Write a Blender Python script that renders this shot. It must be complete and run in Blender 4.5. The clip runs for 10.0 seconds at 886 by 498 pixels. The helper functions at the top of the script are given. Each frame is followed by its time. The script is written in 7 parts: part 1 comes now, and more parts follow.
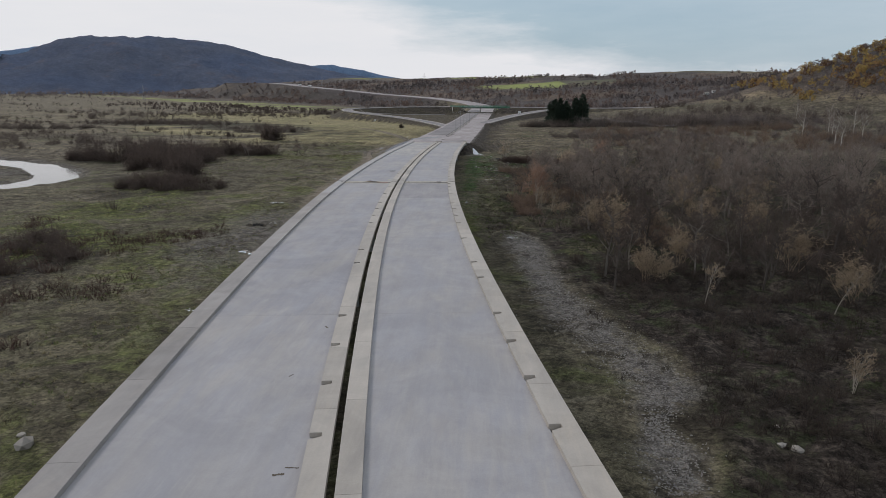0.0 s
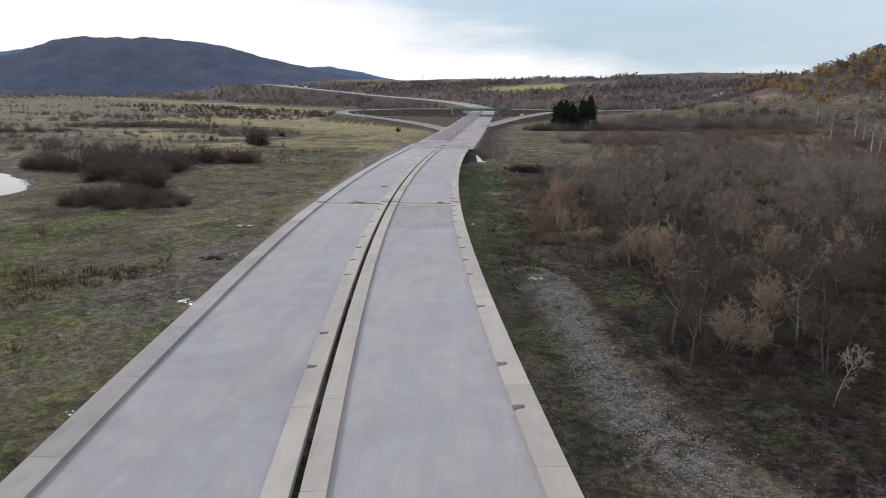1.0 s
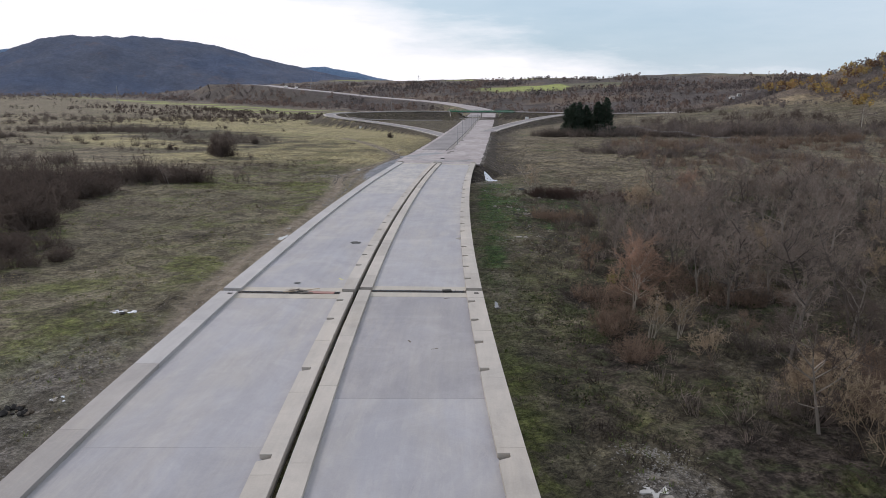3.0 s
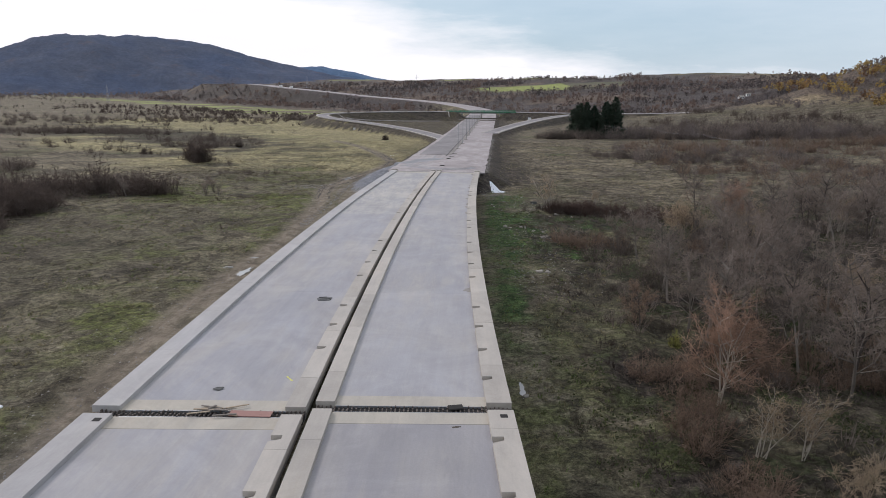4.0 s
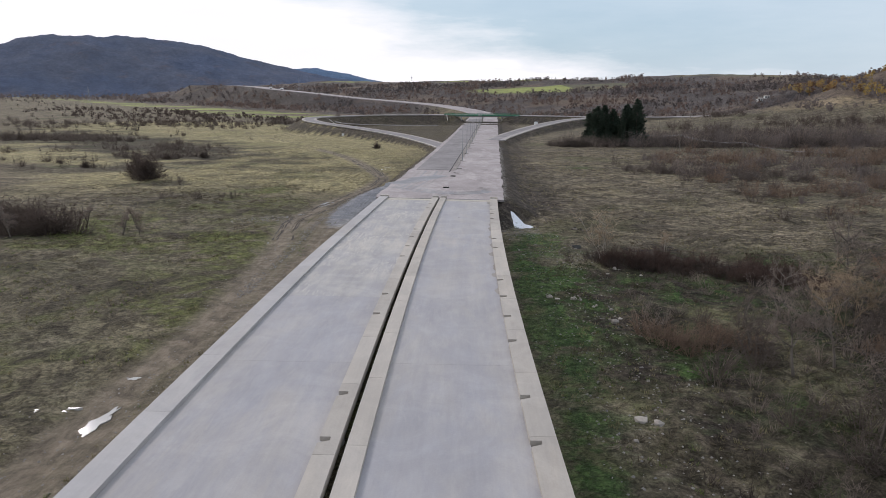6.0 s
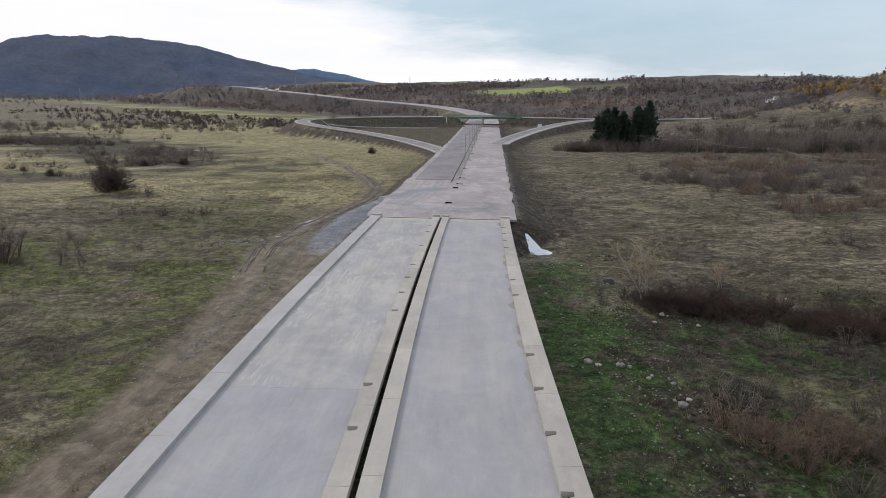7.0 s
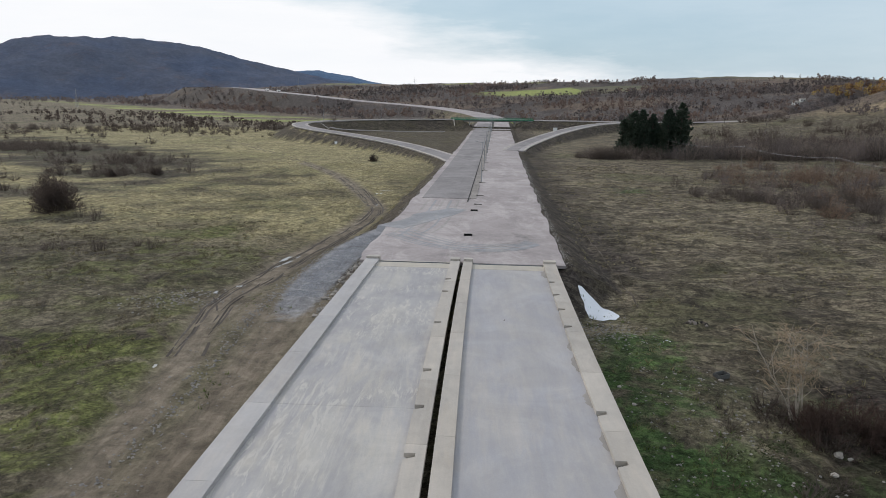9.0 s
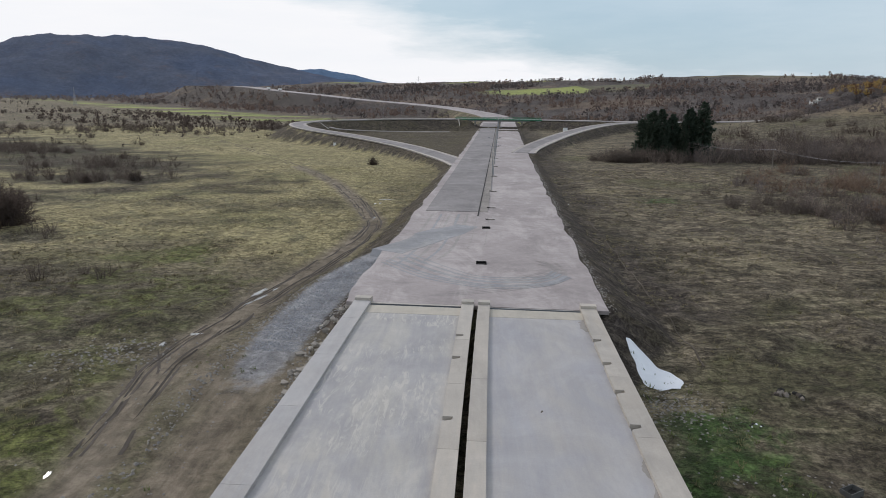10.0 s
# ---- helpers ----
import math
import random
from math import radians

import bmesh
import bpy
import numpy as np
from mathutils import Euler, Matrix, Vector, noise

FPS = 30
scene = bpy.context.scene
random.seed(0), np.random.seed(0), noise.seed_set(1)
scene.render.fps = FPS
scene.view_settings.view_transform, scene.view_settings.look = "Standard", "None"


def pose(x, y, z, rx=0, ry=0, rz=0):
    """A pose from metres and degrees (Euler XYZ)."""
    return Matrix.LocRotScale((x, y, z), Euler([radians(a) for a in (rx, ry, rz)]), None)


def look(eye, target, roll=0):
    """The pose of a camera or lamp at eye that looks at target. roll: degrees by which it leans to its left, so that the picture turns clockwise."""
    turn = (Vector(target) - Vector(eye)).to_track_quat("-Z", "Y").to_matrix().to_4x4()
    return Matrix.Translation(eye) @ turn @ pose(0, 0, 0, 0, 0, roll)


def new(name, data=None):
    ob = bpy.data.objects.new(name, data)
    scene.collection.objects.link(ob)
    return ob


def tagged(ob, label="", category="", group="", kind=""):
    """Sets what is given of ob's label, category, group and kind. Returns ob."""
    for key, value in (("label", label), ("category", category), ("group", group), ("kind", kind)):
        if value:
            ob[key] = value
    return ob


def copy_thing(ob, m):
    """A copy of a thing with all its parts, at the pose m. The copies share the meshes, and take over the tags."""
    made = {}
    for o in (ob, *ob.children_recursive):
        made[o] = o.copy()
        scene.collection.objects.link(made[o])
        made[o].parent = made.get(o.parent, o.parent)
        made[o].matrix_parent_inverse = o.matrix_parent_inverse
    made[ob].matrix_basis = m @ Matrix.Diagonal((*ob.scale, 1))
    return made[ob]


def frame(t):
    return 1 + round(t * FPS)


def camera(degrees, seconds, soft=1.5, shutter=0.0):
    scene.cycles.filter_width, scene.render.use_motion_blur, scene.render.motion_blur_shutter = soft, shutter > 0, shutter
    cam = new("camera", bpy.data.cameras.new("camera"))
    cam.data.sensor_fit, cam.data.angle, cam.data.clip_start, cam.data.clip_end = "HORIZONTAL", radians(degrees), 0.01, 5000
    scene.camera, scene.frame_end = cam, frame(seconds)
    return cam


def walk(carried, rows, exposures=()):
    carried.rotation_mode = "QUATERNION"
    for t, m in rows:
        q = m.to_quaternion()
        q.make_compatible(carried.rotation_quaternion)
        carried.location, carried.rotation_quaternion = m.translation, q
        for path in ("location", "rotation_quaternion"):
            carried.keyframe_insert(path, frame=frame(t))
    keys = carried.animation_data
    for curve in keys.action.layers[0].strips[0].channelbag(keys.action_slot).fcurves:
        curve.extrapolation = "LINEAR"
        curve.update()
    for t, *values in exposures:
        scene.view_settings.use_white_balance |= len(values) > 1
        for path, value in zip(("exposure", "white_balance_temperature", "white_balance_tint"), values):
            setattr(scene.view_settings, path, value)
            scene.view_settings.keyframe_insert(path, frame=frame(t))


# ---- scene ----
cam = camera(66.8, 10.0, soft=0.8)
METRES, EYE, TILT, LEAN, TURN = 207.0, 23.0, 0.0, 0.0, 3.0
ROWS = [
    (0.0, 0.0, 0.0, 0.0, 0.09, -13.62, -0.36),
    (0.5, -0.0019, 0.0631, -0.0013, 0.02, -13.52, -0.43),
    (1.0, -0.0033, 0.1241, -0.0027, -0.04, -13.46, -0.43),
    (1.5, -0.0045, 0.1822, -0.0036, -0.11, -13.39, -0.42),
    (2.0, -0.0058, 0.2409, -0.0044, -0.19, -13.33, -0.43),
    (2.5, -0.0076, 0.2995, -0.0034, -0.29, -13.37, -0.49),
    (4.0, -0.0101, 0.471, -0.0056, -0.55, -13.4, -0.57),
    (4.5, -0.0118, 0.5262, -0.0067, -0.66, -13.37, -0.58),
    (5.0, -0.014, 0.5791, -0.0071, -0.76, -13.33, -0.58),
    (5.5, -0.0163, 0.6297, -0.0076, -0.86, -13.29, -0.58),
    (7.0, -0.019, 0.7702, -0.0078, -1.09, -13.15, -0.63),
    (7.5, -0.0214, 0.8186, -0.0087, -1.14, -13.15, -0.64),
    (8.0, -0.0237, 0.8534, -0.0085, -1.13, -13.07, -0.62),
    (8.5, -0.0246, 0.8776, -0.0096, -0.93, -13.0, -0.65),
    (9.0, -0.0259, 0.9151, -0.01, -0.71, -13.01, -0.7),
    (9.5, -0.0269, 0.9579, -0.0106, -0.54, -13.09, -0.74),
    (10.0, -0.0273, 0.9994, -0.0107, -0.4, -13.11, -0.71),
]
EXPOSURE = [(t, e, 6400, tint) for t, e, tint in ((0.0, -0.34, 13), (0.3, -0.08, 13), (0.6, 0.04, 13.5), (1.0, 0.05, 14.5), (2.5, 0.04, 16), (5.5, 0.04, 16), (7.2, 0.0, 13.5), (8.0, -0.03, 10.5), (9.0, -0.03, 11.5), (10.0, -0.08, 12.5))]
walk(cam, [(t, pose(0, 0, EYE, TILT, LEAN, TURN) @ pose(METRES * x, METRES * y, METRES * z, 90 + pitch, roll, yaw)) for t, x, y, z, yaw, pitch, roll in ROWS], EXPOSURE)

# ---------------------------------------------------------------- world, sun
SUN_AZ, SUN_EL = -38.0, 26.0          # degrees from +y towards +x, and up
sky_world = bpy.data.worlds.new("overcast_sky")
scene.world = sky_world
sky_world.use_nodes = True


def build_sky():
    nt = sky_world.node_tree
    nt.nodes.clear()
    L = nt.links.new
    out = nt.nodes.new("ShaderNodeOutputWorld")
    bg = nt.nodes.new("ShaderNodeBackground")
    sky = nt.nodes.new("ShaderNodeTexSky")
    sky.sky_type, sky.sun_disc = "NISHITA", False
    sky.sun_elevation, sky.sun_rotation = radians(SUN_EL), radians(SUN_AZ)
    sky.air_density, sky.dust_density, sky.ozone_density = 1.0, 1.5, 1.5
    co = nt.nodes.new("ShaderNodeTexCoord")
    sep = nt.nodes.new("ShaderNodeSeparateXYZ")
    L(co.outputs["Generated"], sep.inputs[0])

    def m(op, a, b=None, clamp=False):
        n = nt.nodes.new("ShaderNodeMath")
        n.operation, n.use_clamp = op, clamp
        for i, v in enumerate((a, b)):
            if v is None:
                continue
            if isinstance(v, (int, float)):
                n.inputs[i].default_value = v
            else:
                L(v, n.inputs[i])
        return n.outputs[0]

    def noise3(scale, stretch, detail, rough=0.55, loc=(0, 0, 0)):
        mp = nt.nodes.new("ShaderNodeMapping")
        mp.inputs["Scale"].default_value = stretch
        mp.inputs["Location"].default_value = loc
        L(co.outputs["Generated"], mp.inputs["Vector"])
        n = nt.nodes.new("ShaderNodeTexNoise")
        n.inputs["Scale"].default_value, n.inputs["Detail"].default_value = scale, detail
        n.inputs["Roughness"].default_value = rough
        L(mp.outputs[0], n.inputs["Vector"])
        return n.outputs["Fac"]

    wisp = noise3(2.6, (1.0, 1.0, 4.0), 7, 0.56)
    broad = noise3(1.5, (1, 1, 2.2), 3, 0.5, (3.1, 0.4, 1.7))
    fine = noise3(6.0, (1.0, 1.0, 5.5), 6, 0.6, (1.2, 5.0, 0.3))
    # the bright bank lies low and to one side; its edge falls towards +x
    edge = m("ADD", sep.outputs["Z"], m("MULTIPLY", sep.outputs["X"], 0.235))
    edge = m("ADD", edge, m("MULTIPLY", m("SUBTRACT", wisp, 0.5), -0.16))
    edge = m("ADD", edge, m("MULTIPLY", m("SUBTRACT", fine, 0.5), -0.07))
    bank = m("MULTIPLY", m("SUBTRACT", 0.106, edge), 17.0, True)
    veil = m("MULTIPLY", m("SUBTRACT", m("ADD", broad, m("MULTIPLY", fine, 0.35)), 0.42), 2.6, True)

    def mix(f, a, b):
        n = nt.nodes.new("ShaderNodeMix")
        n.data_type = "RGBA"
        for key, v in ((0, f), (6, a), (7, b)):
            if isinstance(v, tuple):
                n.inputs[key].default_value = v
            elif isinstance(v, (int, float)):
                n.inputs[key].default_value = v
            else:
                L(v, n.inputs[key])
        return n.outputs[2]

    scale = nt.nodes.new("ShaderNodeVectorMath")
    scale.operation = "SCALE"
    L(sky.outputs[0], scale.inputs[0])
    scale.inputs["Scale"].default_value = 0.09
    grey = mix(m("MULTIPLY", veil, 0.84), (0.40, 0.58, 0.70, 1), (0.67, 0.80, 0.88, 1))
    thin = mix(0.80, scale.outputs[0], grey)
    white = mix(m("MULTIPLY", fine, 0.8), (0.92, 0.95, 0.97, 1), (1.06, 1.05, 1.03, 1))
    high = m("MULTIPLY", m("SUBTRACT", sep.outputs["Z"], 0.20), 3.2, True)
    thin = mix(m("MULTIPLY", high, 0.85), thin, mix(veil, (0.585, 0.635, 0.72, 1), (0.79, 0.84, 0.91, 1)))
    col = mix(bank, thin, white)
    L(col, bg.inputs["Color"])
    bg.inputs["Strength"].default_value = 1.0
    L(bg.outputs[0], out.inputs[0])


build_sky()
sun_data = bpy.data.lights.new("sun", "SUN")
sun_data.energy, sun_data.angle, sun_data.color = 1.6, radians(10), (1.0, 0.94, 0.89)
sun = new("sun", sun_data)
_a, _e = radians(SUN_AZ), radians(SUN_EL)
sun.matrix_world = look((0, 0, 300), (-math.sin(_a) * math.cos(_e) * 100, -math.cos(_a) * math.cos(_e) * 100, 300 - math.sin(_e) * 100))


# ---------------------------------------------------------------- materials
def material(name, rough=0.9, spec=0.25, metal=0.0):
    mat = bpy.data.materials.new(name)
    mat.use_nodes = True
    nt = mat.node_tree
    b = nt.nodes["Principled BSDF"]
    b.inputs["Roughness"].default_value = rough
    b.inputs["Specular IOR Level"].default_value = spec
    b.inputs["Metallic"].default_value = metal
    return mat, nt, b


class Nodes:
    """Short calls for the nodes of one material."""

    def __init__(self, nt, object_space=False):
        self.nt, self.L = nt, nt.links.new
        self.geo = nt.nodes.new("ShaderNodeNewGeometry")
        self.pos = self.geo.outputs["Position"]

    def put(self, socket, v):
        if isinstance(v, (int, float, tuple)):
            socket.default_value = v
        else:
            self.L(v, socket)

    def noise(self, scale, detail=4, rough=0.55, stretch=None, warp=0.0):
        src = self.pos
        if stretch:
            mp = self.nt.nodes.new("ShaderNodeMapping")
            mp.inputs["Scale"].default_value = stretch
            self.L(src, mp.inputs["Vector"])
            src = mp.outputs[0]
        n = self.nt.nodes.new("ShaderNodeTexNoise")
        n.inputs["Scale"].default_value, n.inputs["Detail"].default_value = scale, detail
        n.inputs["Roughness"].default_value, n.inputs["Distortion"].default_value = rough, warp
        self.L(src, n.inputs["Vector"])
        return n.outputs["Fac"]

    def cells(self, scale, out="Distance"):
        n = self.nt.nodes.new("ShaderNodeTexVoronoi")
        n.inputs["Scale"].default_value = scale
        self.L(self.pos, n.inputs["Vector"])
        return n.outputs[out]

    def m(self, op, a, b=0.0, clamp=False):
        n = self.nt.nodes.new("ShaderNodeMath")
        n.operation, n.use_clamp = op, clamp
        self.put(n.inputs[0], a)
        self.put(n.inputs[1], b)
        return n.outputs[0]

    def ramp(self, f, lo, hi):
        n = self.nt.nodes.new("ShaderNodeMapRange")
        n.interpolation_type = "SMOOTHSTEP"
        self.put(n.inputs["Value"], f)
        n.inputs["From Min"].default_value, n.inputs["From Max"].default_value = lo, hi
        return n.outputs["Result"]

    def mix(self, f, a, b, mode="MIX"):
        n = self.nt.nodes.new("ShaderNodeMix")
        n.data_type, n.blend_type = "RGBA", mode
        self.put(n.inputs[0], f)
        self.put(n.inputs[6], (*a, 1) if isinstance(a, tuple) and len(a) == 3 else a)
        self.put(n.inputs[7], (*b, 1) if isinstance(b, tuple) and len(b) == 3 else b)
        return n.outputs[2]

    def attr(self, name):
        n = self.nt.nodes.new("ShaderNodeAttribute")
        n.attribute_name = name
        return n.outputs["Fac"]

    def obj_random(self):
        return self.nt.nodes.new("ShaderNodeObjectInfo").outputs["Random"]

    def island_random(self):
        return self.geo.outputs["Random Per Island"]

    def value(self, col, f, lo, hi):
        """col made darker or lighter by f."""
        n = self.nt.nodes.new("ShaderNodeMapRange")
        self.put(n.inputs["Value"], f)
        n.inputs["To Min"].default_value, n.inputs["To Max"].default_value = lo, hi
        h = self.nt.nodes.new("ShaderNodeHueSaturation")
        self.L(n.outputs[0], h.inputs["Value"])
        self.put(h.inputs["Color"], (*col, 1) if isinstance(col, tuple) and len(col) == 3 else col)
        return h.outputs[0]

    def bump(self, b, height, strength=0.4, dist=0.05):
        n = self.nt.nodes.new("ShaderNodeBump")
        n.inputs["Strength"].default_value, n.inputs["Distance"].default_value = strength, dist
        self.L(height, n.inputs["Height"])
        self.L(n.outputs[0], b.inputs["Normal"])


def concrete(name, col, warm, stain, rnd=0.12, rough=0.85, wipe=0.0):
    mat, nt, b = material(name, rough, 0.3)
    n = Nodes(nt)
    c = n.mix(n.ramp(n.noise(0.16, 6, 0.66, (1.3, 0.45, 1.0), 0.6), 0.36, 0.68), col, warm)
    c = n.mix(n.m("MULTIPLY", n.ramp(n.noise(0.55, 6, 0.65, (1.0, 0.35, 1.0)), 0.44, 0.70), 0.75), c, stain)
    c = n.mix(n.m("MULTIPLY", n.m("MULTIPLY", n.ramp(n.noise(0.03, 4, 0.6), 0.48, 0.62), n.ramp(n.noise(0.7, 6, 0.74, (1.6, 0.22, 1), 0.5), 0.42, 0.66)), 0.38), c, tuple(min(1.0, v * k) for v, k in zip(warm, (1.22, 1.15, 1.04))))
    c = n.value(c, n.noise(0.5, 5, 0.65, (2.2, 0.10, 1)), 0.86, 1.14)
    c = n.value(c, n.ramp(n.noise(0.16, 6, 0.7, None, 1.2), 0.35, 0.7), 0.93, 1.09)
    c = n.value(c, n.noise(9.0, 4, 0.7), 0.90, 1.10)
    c = n.value(c, n.noise(2.4, 5, 0.72, (2.4, 0.30, 1), 0.4), 0.92, 1.08)
    if wipe:                       # dried slurry pulled along the deck
        pale = tuple(min(1.0, v * 1.16) for v in warm)
        c = n.mix(n.m("MULTIPLY", n.m("MULTIPLY", n.ramp(n.noise(1.1, 6, 0.72, (1.8, 0.30, 1), 1.4), 0.50, 0.60), n.ramp(n.noise(0.07, 4, 0.6, None, 1.0), 0.42, 0.58)), wipe), c, pale)
        c = n.mix(n.m("MULTIPLY", n.ramp(n.noise(0.35, 5, 0.66, (2.0, 0.2, 1), 0.8), 0.54, 0.66), wipe * 0.7), c, stain)
    c = n.mix(n.m("MULTIPLY", n.obj_random(), 0.2), c, warm)
    c = n.value(c, n.obj_random(), 1 - rnd, 1 + rnd)
    n.L(c, b.inputs["Base Color"])
    n.bump(b, n.noise(14, 4, 0.6), 0.25, 0.01)
    return mat


def plain(name, col, rough=0.7, metal=0.0, var=0.15, scale=1.5, rnd=0.1, spec=0.3):
    mat, nt, b = material(name, rough, spec, metal)
    n = Nodes(nt)
    c = n.value(col, n.noise(scale, 5, 0.6), 1 - var, 1 + var)
    c = n.value(c, n.noise(scale * 9, 3, 0.6), 1 - var * 0.6, 1 + var * 0.6)
    c = n.value(c, n.obj_random(), 1 - rnd, 1 + rnd)
    n.L(c, b.inputs["Base Color"])
    return mat


def twiggy(name, a, b_col, rnd=0.3, thin=0.45):
    """Fine twigs, grass or leaves; thin is the share of light that comes through them."""
    mat, nt, b = material(name, 0.95, 0.1)
    n = Nodes(nt)
    c = n.mix(n.obj_random(), a, b_col)
    c = n.value(c, n.noise(0.35, 3), 1 - rnd, 1 + rnd)
    c = n.value(c, n.noise(0.09, 3), 1 - rnd * 0.7, 1 + rnd * 0.7)
    c = n.value(c, n.island_random(), 1 - rnd * 0.7, 1 + rnd * 0.7)
    n.L(c, b.inputs["Base Color"])
    through_light = nt.nodes.new("ShaderNodeBsdfTranslucent")
    n.L(c, through_light.inputs["Color"])
    both = nt.nodes.new("ShaderNodeMixShader")
    both.inputs[0].default_value = thin
    n.L(b.outputs[0], both.inputs[1])
    n.L(through_light.outputs[0], both.inputs[2])
    n.L(both.outputs[0], nt.nodes["Material Output"].inputs["Surface"])
    return mat


M_ROADWAY = concrete("bridge_roadway_concrete", (0.330, 0.327, 0.345), (0.378, 0.358, 0.340), (0.305, 0.298, 0.310), 0.03, wipe=0.22)
M_ROADWAY_DUSTY = concrete("dusty_roadway_concrete", (0.335, 0.327, 0.332), (0.445, 0.420, 0.378), (0.300, 0.294, 0.302), 0.03, wipe=0.75)
M_ROADWAY_AGED = concrete("aged_roadway_concrete", (0.300, 0.290, 0.300), (0.345, 0.328, 0.318), (0.275, 0.265, 0.272), 0.04)
M_KERB = concrete("kerb_concrete", (0.445, 0.403, 0.350), (0.410, 0.376, 0.332), (0.360, 0.333, 0.298), 0.09)
M_BEAM = concrete("beam_concrete", (0.36, 0.35, 0.33), (0.33, 0.32, 0.3), (0.27, 0.26, 0.24), 0.08)
M_SHAFTSHADE = plain("shaft_shade", (0.006, 0.006, 0.006), 1.0, spec=0.0)
M_BOARD = plain("weathered_boards", (0.36, 0.29, 0.21), 0.9, var=0.25, scale=4)
M_REDBOARD = plain("red_brown_panel", (0.34, 0.19, 0.16), 0.85, var=0.2, scale=4)
M_KERBGREY = concrete("grey_kerb_concrete", (0.385, 0.372, 0.366), (0.415, 0.393, 0.372), (0.345, 0.333, 0.326), 0.07)
M_KERBAGED = concrete("weathered_kerb_concrete", (0.300, 0.280, 0.262), (0.335, 0.312, 0.290), (0.255, 0.238, 0.224), 0.09)
M_BAND = concrete("joint_concrete", (0.450, 0.408, 0.340), (0.41, 0.375, 0.318), (0.36, 0.332, 0.29), 0.05)
M_BARS = plain("rusty_bars", (0.13, 0.105, 0.09), 0.8, var=0.3, scale=6)
M_OLDWOOD = plain("old_grey_wood", (0.105, 0.105, 0.100), 0.95, var=0.3, scale=5)
# for dark things, and for shade painted into openings
M_DARK = plain("dark_and_opening_shade", (0.03, 0.028, 0.026), 0.95)
M_STEEL = plain("galvanised_steel", (0.30, 0.31, 0.32), 0.5, 0.7)
M_GREEN = plain("green_paint", (0.03, 0.17, 0.09), 0.5, var=0.2)
M_WHITEPAINT = plain("white_paint", (0.7, 0.7, 0.68), 0.6)
M_WOODPOLE = plain("grey_pole_wood", (0.20, 0.175, 0.15), 0.9)
M_WIRE = plain("wire", (0.24, 0.24, 0.25), 0.6, 0.4)


def asphalt(name, a, b_col, pale, rough=0.9):
    mat, nt, b = material(name, rough, 0.25)
    n = Nodes(nt)
    c = n.mix(n.ramp(n.noise(0.06, 5, 0.66, None, 0.8), 0.40, 0.60), a, b_col)
    c = n.mix(n.m("MULTIPLY", n.ramp(n.noise(0.20, 6, 0.7, (1.0, 0.35, 1), 0.8), 0.48, 0.64), 0.8), c, pale)
    c = n.value(c, n.ramp(n.noise(0.09, 5, 0.7, None, 1.5), 0.35, 0.65), 0.88, 1.10)
    c = n.value(c, n.noise(1.1, 6, 0.80), 0.68, 1.32)
    c = n.value(c, n.noise(14, 3, 0.75), 0.82, 1.18)
    n.L(c, b.inputs["Base Color"])
    n.bump(b, n.noise(6, 6, 0.75), 0.6, 0.04)
    return mat


M_ASPH = asphalt("asphalt_base", (0.212, 0.196, 0.193), (0.240, 0.222, 0.217), (0.275, 0.253, 0.246))
M_ROADBASE = asphalt("compacted_road_base", (0.310, 0.274, 0.264), (0.350, 0.311, 0.299), (0.415, 0.371, 0.356))
M_CRUSHED = asphalt("crushed_stone", (0.305, 0.277, 0.266), (0.36, 0.327, 0.312), (0.42, 0.382, 0.362))
M_GRAVELROAD = asphalt("blue_grey_gravel", (0.255, 0.255, 0.265), (0.29, 0.288, 0.292), (0.335, 0.325, 0.315))
M_SOIL = asphalt("bare_soil", (0.085, 0.07, 0.055), (0.11, 0.09, 0.068), (0.14, 0.115, 0.088))


